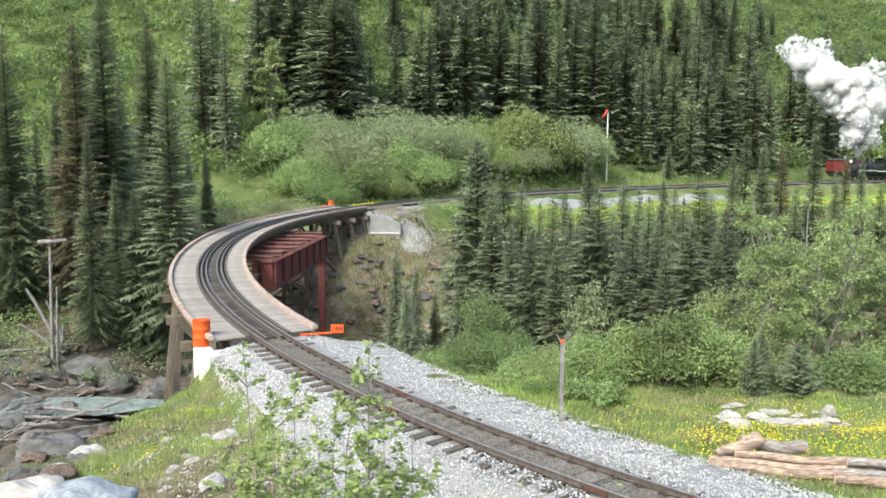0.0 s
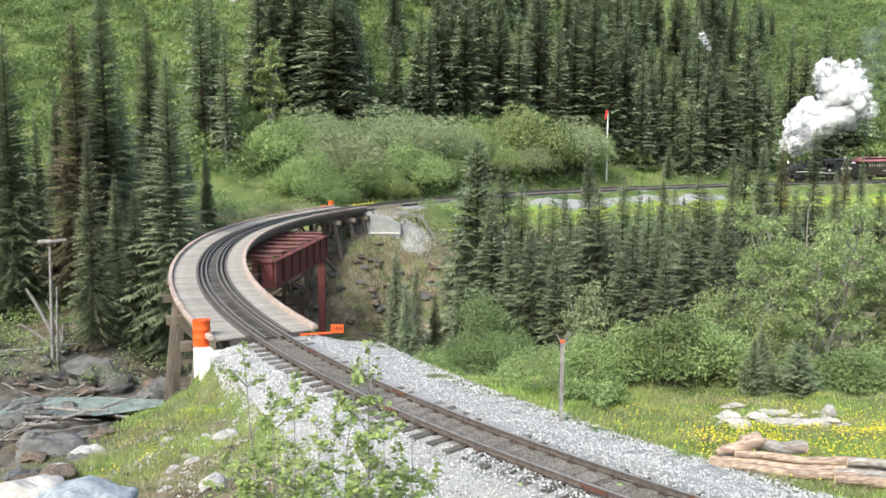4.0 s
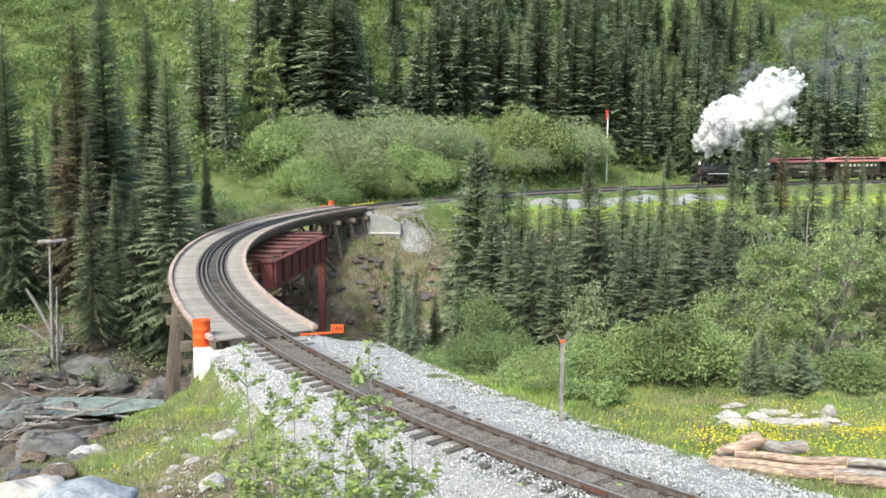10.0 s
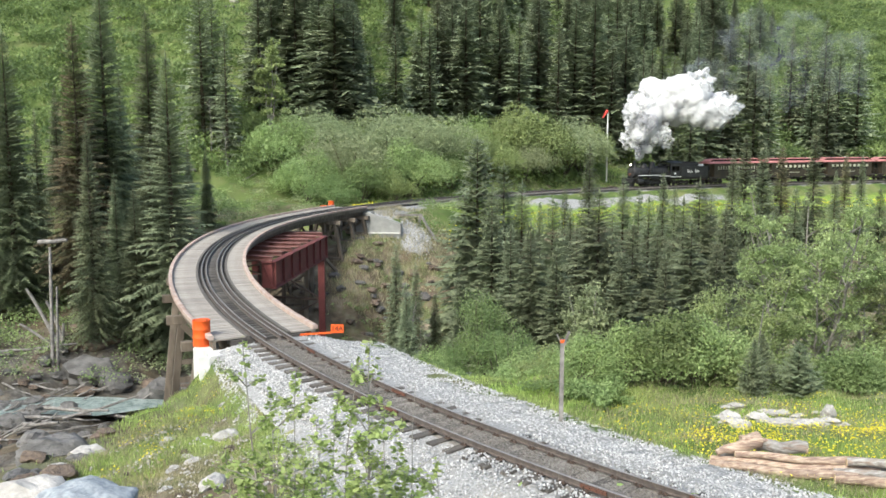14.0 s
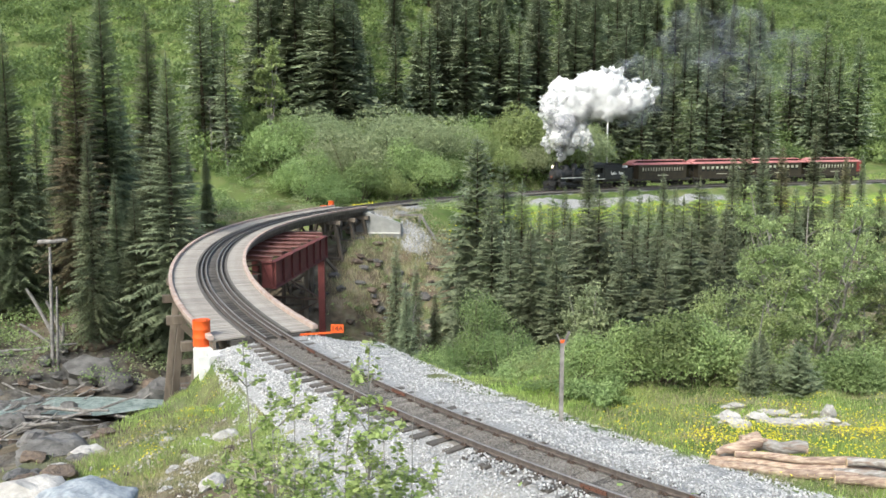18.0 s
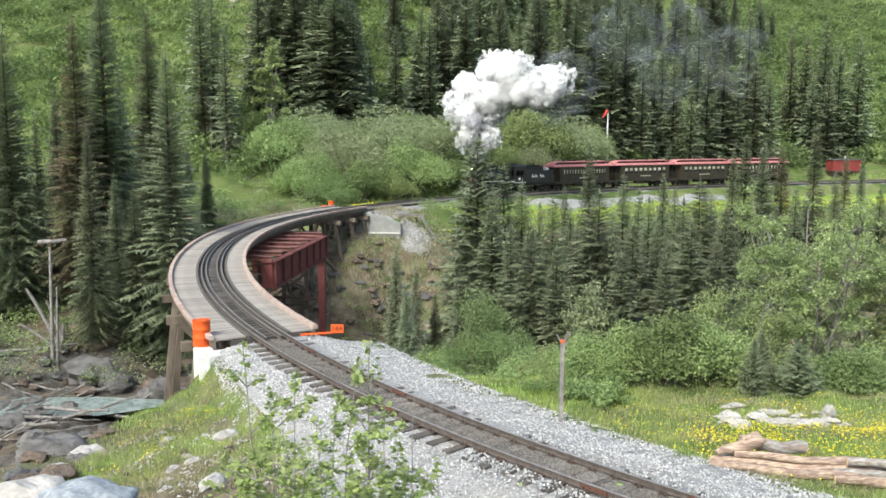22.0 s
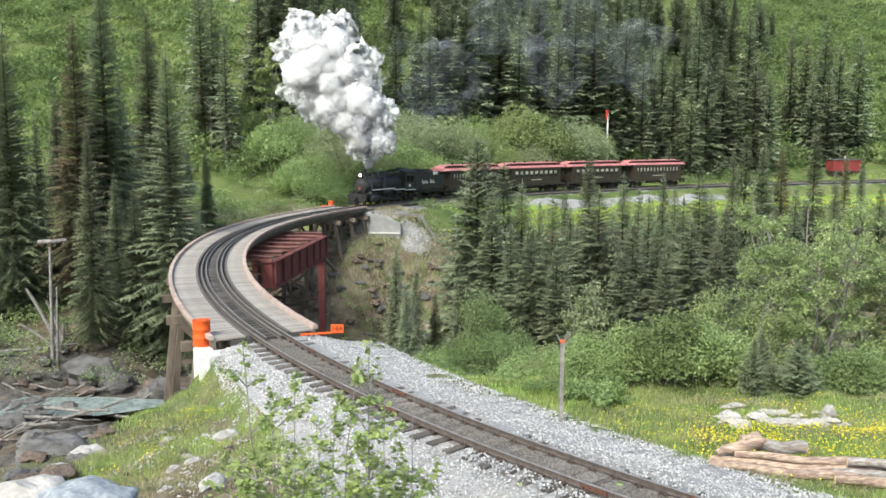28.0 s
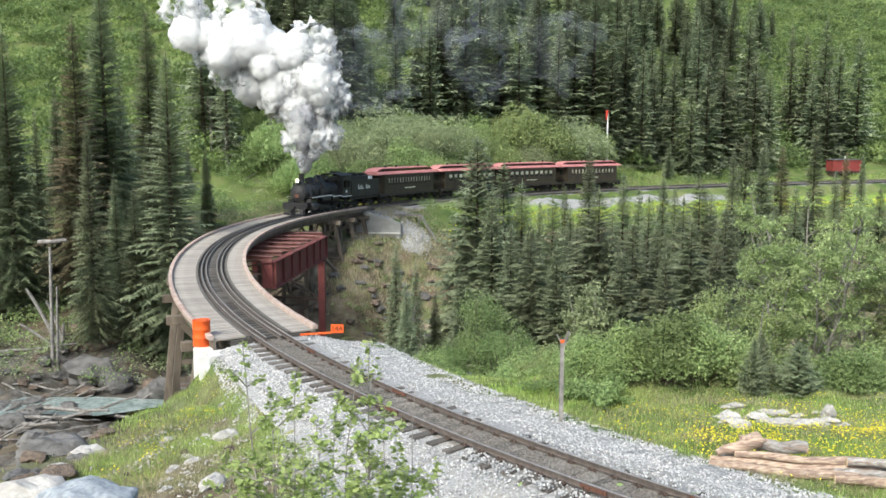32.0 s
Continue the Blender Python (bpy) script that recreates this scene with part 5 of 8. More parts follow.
# place along the line of each vehicle's middle behind the engine's front, and half the distance between its trucks
CONSIST = [(engine, 4.75, 2.0), (tender, 11.55, 1.55)] + [(c, 19.55 + 10.95 * i, 3.35) for i, c in enumerate(coaches)]
# ---- trees and shrubs ----
def conifer_meshes(seed, h, R, step, per, mat, low=0.05, ragged=0.25, twigs=12, droop=0.3, full=0.85, frond=0.40):
    """Crown and trunk of a spruce: tiers of branches, each a fern-shaped frond that arches and droops."""
    r = np.random.RandomState(seed)
    V, Fc = [], []
    n = 0
    z = h * low
    half = twigs // 2
    while z < h * 0.975:
        t = (z / h - low) / (1 - low)
        rad = R * (1 - t) ** full * (0.7 + 0.3 * min(1, t * 7 + 0.1)) * r.uniform(0.85, 1.15) + 0.16
        k = max(5, int(per * (1 - 0.4 * t)))
        a0 = r.rand() * 6.28
        for b in range(k):
            if r.rand() < ragged * 0.3:
                continue
            a = a0 + 6.2832 * b / k + r.uniform(-0.25, 0.25)
            L = rad * (1 - ragged + 1.4 * ragged * r.rand())
            zz = z + r.uniform(-0.18, 0.18) * step
            ca, sa = math.cos(a), math.sin(a)
            c1, c2 = 0.10 + 0.55 * t, droop * (1.25 - t) + r.uniform(-0.08, 0.08)
            W = frond * L + 0.07
            bw = 0.62 * L / half
            hang = r.uniform(0.4, 0.7)
            for q in range(half):
                f = 0.06 + 0.88 * (q + 0.5) / half
                for sg in (-1, 1):
                    x, y, bz = f * L * ca, f * L * sa, zz + L * (c1 * f - c2 * f * f)
                    w = W * (1.08 - f) ** 0.75 * (0.55 + 0.45 * min(1, f * 4)) * r.uniform(0.5, 1.25)
                    ah = r.uniform(0.3, 0.8) * w
                    V += [(x - ca * bw, y - sa * bw, bz), (x + ca * bw, y + sa * bw, bz),
                          (x - sa * w * sg + ca * ah, y + ca * w * sg + sa * ah, bz - w * hang * r.uniform(0.4, 1.5))]
                    Fc.append((n, n + 1, n + 2))
                    n += 3
            ez = zz + L * (c1 - c2)
            V += [(0.86 * L * ca - sa * bw, 0.86 * L * sa + ca * bw, ez), (0.86 * L * ca + sa * bw, 0.86 * L * sa - ca * bw, ez), (1.08 * L * ca, 1.08 * L * sa, ez - 0.02 * L)]
            Fc.append((n, n + 1, n + 2))
            n += 3
        z += step * (1 - 0.5 * t) * r.uniform(0.8, 1.2)
    # the leading shoot
    for b in range(4):
        a = 1.57 * b
        V += [(0, 0, h * 1.01), (0.07 * math.cos(a), 0.07 * math.sin(a), h * 0.95), (0.07 * math.cos(a + 1.2), 0.07 * math.sin(a + 1.2), h * 0.95)]
        Fc.append((n, n + 1, n + 2))
        n += 3
    crown = raw_mesh("crown", V, Fc, mat)
    g = Geo().tube([(0, 0, -0.6), (0, 0, h * 0.3), (0, 0, h * 0.7), (0, 0, h * 0.97)], [h * 0.010 + 0.04, h * 0.008 + 0.03, h * 0.003 + 0.01, 0.008], 7)
    return crown, g.mesh("trunk", M_BARK, smooth=True)


def conifer_template(seed, h, R, step, per, mat, label, category="conifer", **kw):
    crown, trunk = conifer_meshes(seed, h, R, step, per, mat, **kw)
    t = thing("conifer", label, category)
    part("trunk", trunk, None, t)
    part("crown", crown, None, t)
    return t


def plant(template, x, y, height, base_h, group="", turn=None, z=None, wide=1.0, label=""):
    """A copy of a template, scaled to the height."""
    k = height / base_h
    zz = gz1(x, y) - 0.1 if z is None else z
    m = Matrix.Translation((x, y, zz)) @ Matrix.Rotation(_rt.uniform(0, 6.28) if turn is None else turn, 4, "Z") @ Matrix.Diagonal((k * wide, k * wide, k, 1))
    ob = copy_thing(template, m)
    tagged(ob, label, group=group)
    return ob


def drop_template(t):
    for o in (*t.children_recursive, t):
        bpy.data.objects.remove(o)


FAR = [conifer_template(40 + i, 14, R, 0.44, 10, m, "dark green spruce on the mountain side", droop=d, ragged=0.35, twigs=10)
       for i, (R, m, d) in enumerate(((2.1, M_CONIFER, 0.3), (2.4, M_CONIFER, 0.45), (1.8, M_CONIFER, 0.3), (2.3, M_CONIFER2, 0.4), (2.6, M_CONIFER, 0.5)))]
MID = [conifer_template(60 + i, 12, R, 0.33, 11, m, "tall green spruce in the valley", droop=d, ragged=rg, twigs=14, low=lo)
       for i, (R, m, d, rg, lo) in enumerate(((2.1, M_CONIFER, 0.35, 0.2, 0.03), (1.6, M_CONIFER2, 0.4, 0.35, 0.05), (1.9, M_CONIFER2, 0.55, 0.35, 0.04), (1.5, M_CONIFER, 0.35, 0.3, 0.04), (1.6, M_BROWN_NEEDLES, 0.4, 0.35, 0.05)))]
BIG = [conifer_template(160 + i, 20, R, 0.36, 13, m, "tall narrow spruce on the gorge bank", droop=d, ragged=rg, twigs=30, low=lo, full=0.95, frond=0.30)
       for i, (R, m, d, rg, lo) in enumerate(((2.9, M_CONIFER2, 0.35, 0.28, 0.05), (2.4, M_CONIFER2, 0.4, 0.32, 0.06), (3.1, M_CONIFER2, 0.5, 0.32, 0.04), (2.7, M_CONIFER, 0.35, 0.3, 0.05), (2.7, M_BROWN_NEEDLES, 0.35, 0.35, 0.08)))]


def leaf_cloud(seed, blobs, count, size, shell=0.35, flat=0.6, up=0.35):
    """Leaf quads spread over the skins of several blobs (centre, radii)."""
    r = np.random.RandomState(seed)
    w = np.array([b[3] * b[4] + b[4] * b[5] + b[3] * b[5] for b in blobs])
    pick = r.choice(len(blobs), count, p=w / w.sum())
    B = np.array(blobs)[pick]
    d = r.normal(size=(count, 3))
    d[:, 2] = np.where(d[:, 2] < -0.3, -d[:, 2] * 0.6, d[:, 2])
    d /= np.linalg.norm(d, axis=1)[:, None]
    f = 1 - shell * r.rand(count) ** 1.5 + 0.10 * np.sin(d[:, 0] * 7 + B[:, 0] * 3) * np.sin(d[:, 1] * 6 + 1) + 0.08 * np.sin(d[:, 2] * 9 + B[:, 1])
    P = B[:, :3] + d * B[:, 3:6] * f[:, None]
    nrm = d * (1 - flat) + r.normal(size=(count, 3)) * flat + np.array((0, 0, up))
    nrm /= np.linalg.norm(nrm, axis=1)[:, None]
    a = np.cross(nrm, r.normal(size=(count, 3)))
    a /= np.linalg.norm(a, axis=1)[:, None]
    b = np.cross(nrm, a)
    s = size * (0.6 + 0.8 * r.rand(count))[:, None]
    quad = np.stack([P - a * s, P + b * s * 0.55 + nrm * s * 0.15, P + a * s, P - b * s * 0.55 + nrm * s * 0.15], 1)
    return quad.reshape(-1, 3), np.arange(count * 4).reshape(-1, 4)


def shrub_template(seed, R, h, count, size, mat, label, name="shrub", nb=8, stems=7, category="shrub", stem_mat=None, lean=1.0):
    r = np.random.RandomState(seed)
    blobs = []
    for i in range(nb):
        a, q = r.rand() * 6.28, r.rand() ** 0.6
        x, y = R * 0.72 * q * math.cos(a), R * 0.72 * q * math.sin(a)
        top = h * (1.0 - 0.35 * q * q) * r.uniform(0.75, 1.0)
        rad = R * r.uniform(0.28, 0.46)
        blobs.append((x, y, max(top - rad * 0.9, rad * 0.4), rad, rad, rad * 0.95))
        if top > 2.2 * rad:
            blobs.append((x * 1.12, y * 1.12, top * 0.45, rad * 1.05, rad * 1.05, top * 0.42))
    V, Fc = leaf_cloud(seed + 1, blobs, count, size)
    keep = V.reshape(-1, 4, 3)[:, :, 2].min(1) > -0.1
    V = V.reshape(-1, 4, 3)[keep].reshape(-1, 3)
    t = thing(name, label, category)
    part("crown", raw_mesh("crown", V, np.arange(len(V)).reshape(-1, 4), mat), None, t)
    g = Geo()
    for i in range(stems):
        b = blobs[(i * 2) % len(blobs)]
        p = [(b[0] * f * (0.6 + 0.4 * f) + r.uniform(-0.1, 0.1), b[1] * f * (0.6 + 0.4 * f) + r.uniform(-0.1, 0.1), -0.4 + (b[2] + b[5] * 0.6 + 0.4) * f) for f in (0, 0.3, 0.65, 1.0)]
        w = 0.02 + 0.011 * h
        g.tube(p, [w, w * 0.8, w * 0.5, w * 0.15], 5)
    part("stem", g, stem_mat or M_BARK, t, smooth=True)
    return t


WILLOW = [shrub_template(80 + i, R, h, int(c * 2.9), 0.085, m, "rounded grey-green willow thicket in leaf", nb=10)
          for i, (R, h, c, m) in enumerate(((4.2, 5.5, 4200, M_WILLOW), (5.0, 6.5, 5200, M_WILLOW_GREY), (3.6, 4.6, 3200, M_ALDER)))]
BUSH = [shrub_template(100 + i, R, h, int(c * 1.5), 0.05, m, "leafy green bush in the valley", nb=12, stems=9)
        for i, (R, h, c, m) in enumerate(((2.2, 3.0, 6000, M_WILLOW), (2.6, 3.4, 6500, M_ALDER), (1.8, 2.4, 4200, M_WILLOW_GREY)))]
TALL = [shrub_template(130 + i, R, h, c, 0.055, m, "tall leafy green bush in the valley", nb=16, stems=11)
        for i, (R, h, c, m) in enumerate(((2.9, 6.4, 12000, M_WILLOW), (2.8, 6.4, 12000, M_ALDER), (2.4, 6.0, 10000, M_WILLOW_GREY)))]
SOFT = [shrub_template(110 + i, R, h, c, 0.042, m, "soft light green willow bush at the edge of the flat", nb=14, stems=12)
        for i, (R, h, c, m) in enumerate(((1.5, 2.4, 9000, M_WILLOW), (1.3, 2.0, 8000, M_ALDER)))]
YOUNG = conifer_template(118, 8.0, 3.1, 0.34, 10, M_CONIFER2, "young green spruce at the edge of the flat", droop=0.05, ragged=0.2, twigs=24, low=0.06)
LEFT_BANK = (
    (-30.8, 62.0, 20.8, 0, 1.0), (-33.5, 72.0, 12.5, 1, 0.8), (-26.3, 63.0, 21.0, 4, 1.05), (-25.4, 66.0, 24.8, 0, 0.9), (-25.7, 70.0, 16.8, 1, 1),
    (-25.4, 76.0, 21.2, 0, 0.95), (-18.8, 60.0, 21.7, 3, 1.15), (-21.2, 59.5, 11.4, 2, 1.20), (-20.7, 61.5, 15.1, 2, 1.10), (-22.3, 82.0, 7.8, 0, 0.9),
    (-38.8, 80.0, 9.1, 1, 1), (-37.5, 85.0, 12.5, 3, 1.0), (-26.3, 90.0, 7.2, 1, 0.8), (-33.3, 64.0, 21.9, 0, 1.1), (-23.6, 58.0, 15.6, 1, 0.9),
    (-23.4, 62.0, 11.3, 3, 1),
)
VALLEY_TREES = (
    (2.6, 66.0, 17.2, 0, 1.05), (4.9, 70.0, 14.8, 1, 1.1), (6.1, 67.0, 13.4, 3, 1.1), (8.1, 64.0, 12.7, 2, 1.0), (14.8, 88.0, 13.0, 1, 0.85),
    (10.8, 60.0, 13.7, 2, 1.25), (16.6, 80.0, 12.5, 3, 0.9), (17.6, 78.0, 11.6, 1, 0.8), (22.8, 90.0, 10.1, 3, 0.9), (19.5, 66.0, 14.4, 2, 1.1),
    (17.2, 62.0, 13.1, 1, 1.1), (20.9, 64.0, 12.3, 1, 1.15), (8.5, 76.0, 10.2, 3, 0.9), (3.5, 62.0, 13.2, 1, 1.0), (10.6, 72.0, 10.6, 3, 0.9),
)
VALLEY_TREES_BEHIND = (
    (4.2, 74.0, 8.9, 1, 1), (4.7, 60.0, 10.6, 3, 1), (5.9, 58.0, 11.1, 2, 1.1), (11.8, 84.0, 9.5, 1, 0.8), (9.6, 62.0, 10.7, 3, 1.1),
    (12.9, 66.0, 11.8, 1, 1), (13.2, 60.0, 11.3, 2, 1.1), (17.1, 72.0, 12.4, 3, 1), (15.4, 62.0, 10.3, 1, 1.1), (21.9, 82.0, 10.7, 1, 0.9),
    (16.7, 58.0, 11.7, 2, 1.2), (23.5, 76.0, 11.9, 3, 1), (17.8, 56.0, 10.9, 1, 1.2), (24.2, 72.0, 10.4, 2, 1.1), (30.4, 84.0, 9.7, 1, 1),
    (30.0, 78.0, 10.3, 3, 1), (36.9, 88.0, 9.9, 1, 0.9), (7.4, 56.0, 10.2, 1, 1), (11.2, 54.0, 10.0, 2, 1.2), (14.0, 54.0, 9.8, 1, 1.2),
)
RIGHT_TREES = (
    (33.3, 96.0, 13.8, 1, 0.95), (36.0, 98.0, 12.5, 0, 0.7), (38.9, 100.0, 12.0, 4, 0.9), (44.3, 104.0, 14.4, 1, 0.8), (49.9, 108.0, 10.4, 4, 0.7),
    (52.9, 110.0, 10.3, 3, 0.7), (33.3, 100.0, 11.3, 3, 0.8), (32.5, 80.0, 11.7, 1, 0.9), (45.1, 100.0, 9.7, 3, 0.8), (42.3, 84.0, 11.6, 1, 0.9),
)
LOW_TREES = (
    (-3.5, 64.0, 8.9, 3, 0.8), (-1.9, 60.0, 7.9, 1, 0.8), (-2.4, 56.0, 7.2, 3, 0.9), (1.2, 60.0, 7.5, 3, 1.0), (-0.6, 62.0, 5.5, 1, 1),
    (2.9, 58.0, 6.9, 3, 1),
)
YOUNG_TREES = (
    (10.3, 27.5, 2.6, 0, 1.6), (12.1, 28.5, 3.3, 0, 1.8), (35.7, 138.0, 5.5, 0, 1.0), (33.7, 141.0, 6.8, 0, 1.1),
)
BARE_TREES = (
    (-29.5, 108.0, 20.3, 0, 1.0), (-25.6, 104.0, 17.3, 2, 0.9), (-29.1, 112.0, 18.7, 0, 1.0),
)

SLOPE_TREES = (
    (-24.3, 126.0, 17.2, 0, 1.30), (-20.6, 124.0, 19.7, 1, 1.35), (-16.8, 121.0, 20.7, 4, 1.30), (-13.7, 123.0, 18.2, 1, 1.30), (-3.2, 131.0, 16.1, 0, 1.20), (-0.8, 134.0, 16.8, 1, 1.20),
    (-25.3, 122.0, 17.0, 1, 1.2), (-22.8, 128.0, 20.1, 0, 1.2), (-18.9, 126.0, 19.6, 4, 1.2), (-14.4, 118.0, 21.6, 4, 1.35), (-12.1, 120.0, 18.1, 1, 1.2),
    (-10.5, 128.0, 9.0, 2, 1), (-6.6, 124.0, 14.3, 1, 1.1), (-1.9, 128.0, 16.5, 0, 1), (0.9, 135.0, 13.9, 2, 1), (3.4, 132.0, 21.3, 1, 1.2),
    (5.8, 140.0, 23.3, 0, 1.2), (8.8, 138.0, 21.0, 3, 1.1), (11.7, 136.0, 19.9, 1, 1.1), (15.3, 142.0, 25.5, 0, 1.2), (18.0, 138.0, 20.6, 2, 1),
    (21.2, 142.0, 24.3, 1, 1.2), (23.9, 140.0, 27.2, 0, 1.3), (26.4, 138.0, 20.0, 3, 1), (29.7, 144.0, 22.0, 1, 1.3), (31.7, 140.0, 19.6, 2, 1),
)
SLOPE_TREES_EAST = (
    (35.0, 146.0, 15.2, 1, 1.1), (37.7, 144.0, 18.5, 0, 1.1), (40.1, 142.0, 15.4, 3, 1), (43.8, 146.0, 18.7, 1, 1.2), (47.8, 150.0, 20.8, 0, 1.1),
    (50.1, 152.0, 16.3, 3, 1.1), (53.8, 152.0, 20.5, 1, 1.1), (57.1, 154.0, 17.7, 2, 1.1), (68.9, 175.0, 23.7, 2, 0.9), (72.2, 176.0, 22.2, 0, 1),
    (77.7, 180.0, 25.2, 0, 1), (77.2, 172.0, 23.0, 1, 1.1), (80.0, 170.0, 24.0, 0, 1.1), (72.2, 165.0, 19.0, 0, 1.2), (70.4, 168.0, 17.6, 1, 1.1),
    (39.7, 160.0, 17.7, 0, 1), (47.6, 165.0, 23.5, 2, 1), (60.4, 175.0, 24.2, 0, 1),
)

WILLOWS = (
    (-23.6, 112.0, 4.5, 2, 1), (-19.0, 104.0, 7.0, 0, 1.1), (-15.8, 110.0, 7.7, 1, 1.1), (-14.8, 96.0, 6.1, 0, 1), (-10.7, 101.0, 8.5, 1, 1),
    (-6.6, 110.0, 10.1, 1, 1.1), (-9.0, 97.0, 5.9, 2, 1), (-4.2, 102.0, 7.4, 0, 1), (-1.0, 112.0, 8.3, 1, 1), (3.5, 117.0, 7.7, 0, 1),
    (1.1, 108.0, 5.3, 2, 0.9), (5.6, 115.0, 6.6, 0, 1), (10.8, 124.0, 9.6, 0, 1.1), (14.6, 126.0, 10.0, 2, 1), (17.7, 128.0, 10.0, 1, 1),
    (20.6, 130.0, 8.1, 0, 1), (11.3, 120.0, 6.1, 1, 1), (-11.7, 93.0, 4.2, 2, 1), (-5.3, 97.0, 3.9, 0, 0.8),
)

BUSHES = (
    (-2.1, 37.0, 6.3, 2, 0.9), (-0.6, 36.0, 6.0, 0, 1), (0.7, 33.0, 4.4, 1, 1), (1.8, 31.0, 2.1, 0, 1), (2.9, 30.0, 2.6, 2, 1),
    (4.0, 29.5, 2.4, 0, 1), (5.2, 30.0, 2.9, 0, 1.1), (6.4, 30.0, 3.1, 2, 1.1), (7.5, 29.5, 2.8, 0, 1.1), (8.8, 30.0, 3.5, 1, 1),
    (9.7, 29.0, 2.6, 0, 1.1), (13.8, 30.0, 3.4, 2, 1), (2.3, 52.0, 8.6, 1, 0.8), (3.7, 48.0, 7.2, 1, 0.9), (4.6, 44.0, 6.4, 0, 1),
    (0.5, 50.0, 5.0, 1, 0.9), (-0.8, 48.0, 5.0, 0, 1), (2.6, 40.0, 6.4, 0, 1), (3.6, 37.0, 5.8, 2, 1), (7.5, 46.0, 6.1, 0, 1),
    (7.6, 40.0, 6.8, 0, 1.1), (10.1, 44.0, 6.7, 0, 1.1), (10.0, 38.0, 7.1, 0, 1.2), (12.1, 40.0, 6.8, 1, 1.1), (12.1, 36.0, 6.7, 0, 1.2),
    (9.1, 56.0, 6.9, 2, 0.8), (7.4, 34.0, 5.4, 0, 1.2), (5.6, 41.0, 6.0, 2, 1), (12.3, 33.0, 4.7, 0, 1.2), (15.1, 30.0, 4.5, 1, 1),
    (15.8, 33.0, 5.4, 0, 1), (5.1, 34.0, 4.7, 0, 1.2), (1.6, 42.0, 5.4, 1, 1.0),
)

for rows, temps, hb, grp in ((LEFT_BANK, BIG, 20, "spruces on the gorge bank"), (VALLEY_TREES, MID, 12, "spruces in the valley"), (VALLEY_TREES_BEHIND, MID, 12, "spruces in the valley"), (RIGHT_TREES, MID, 12, "spruces below the far line"),
                             (LOW_TREES, MID, 12, "small spruces on the gorge slope"), (YOUNG_TREES, MID, 12, "young spruces"), (BARE_TREES, FAR, 14, "thin spruces on the rocky slope"),
                             (SLOPE_TREES, FAR, 14, "spruces on the slope"), (SLOPE_TREES_EAST, FAR, 14, "spruces on the slope")):
    for x, y, h, v, w in rows:
        plant(temps[v], x, y, max(h, 1.5), hb, grp, wide=w * (1.4 if temps is MID else 1.15))
for x, y, h, v, w in WILLOWS:
    plant(WILLOW[v], x, y, max(h, 2.5), (5.5, 6.5, 4.6)[v], "willows by the far line", wide=w)
for x, y, h, v, w in BUSHES:
    if h > 4.3:
        plant(TALL[v], x, y, h, (6.4, 6.4, 6.0)[v], "tall bushes in the valley", wide=w)
    else:
        plant(BUSH[v], x, y, max(h, 1.6), (3.0, 3.4, 2.4)[v], "bushes in the valley", wide=w)

for k, (x, y, h) in enumerate(((4.2, 25.6, 1.9), (5.5, 25.9, 2.3), (6.7, 25.6, 2.5), (7.9, 25.8, 2.6), (8.9, 26.2, 2.5), (5.0, 27.6, 3.2), (7.3, 27.6, 3.6), (9.6, 27.8, 3.6), (12.3, 25.6, 2.0), (13.6, 26.4, 2.6), (3.4, 27.0, 2.2))):
    plant(SOFT[k % 3 // 2], x, y, h, (2.4, 2.0)[k % 3 // 2], "soft bushes by the flat")
for x, y, h, w in ((9.05, 24.7, 1.75, 0.85), (10.45, 24.9, 1.75, 1.3), (9.6, 25.6, 1.9, 0.9)):
    plant(YOUNG, x, y, h, 8.0, "young spruces by the flat", wide=w)

# the forest on the slope, and the brush between the trees
_rf = random.Random(77)


def slope_ok(x, y):
    """How thick the spruce wood stands, 0 to 1."""
    az = x / y
    d = 0.0
    if -0.22 < az < 0.37:
        d = 0.9
    elif az < -0.22:
        d = 0.03
    if -0.095 < az < -0.06 and y > 128:
        d = 0.2
    up = float(np.interp(x, (-80, -30, -15, 0, 15, 30, 60, 100, 200), (84, 90, 96, 103, 119, 130, 149, 168, 222)))
    near = y - up
    if near < 24:
        d = 0
    return d


n = 0
for k in range(3000):
    y = _rf.uniform(122, 245)
    x = y * _rf.uniform(-0.58, 0.58)
    if _rf.random() > slope_ok(x, y):
        continue
    v = _rf.choice((0, 0, 1, 1, 2, 3, 4))
    plant(FAR[v], x, y, _rf.uniform(9, 19), 14, "spruces on the slope", wide=_rf.uniform(1.1, 1.5))
    n += 1
    if n > 185:
        break

def brush_field(name, label, mats, spots, per, size):
    """Low leafy brush spread over the ground: one object of many leaves."""
    for mi, mat in enumerate(mats):
        blobs = []
        rows = spots[mi::len(mats)]
        zs = ground_z(np.array([q[0] for q in rows]), np.array([q[1] for q in rows]))
        for (x, y, h, w), z in zip(rows, zs):
            for q in range(3):
                blobs.append((x + _rf.uniform(-0.5, 0.5) * w, y + _rf.uniform(-0.5, 0.5) * w, z + h * _rf.uniform(0.25, 0.5), w * _rf.uniform(0.4, 0.7), w * _rf.uniform(0.4, 0.7), h * _rf.uniform(0.35, 0.6)))
        V, Fc = leaf_cloud(300 + mi, blobs, per * len(spots) // len(mats), size, shell=0.3)
        tagged(new(name, raw_mesh(name, V, Fc, mat)), label, "brush", kind="stuff")


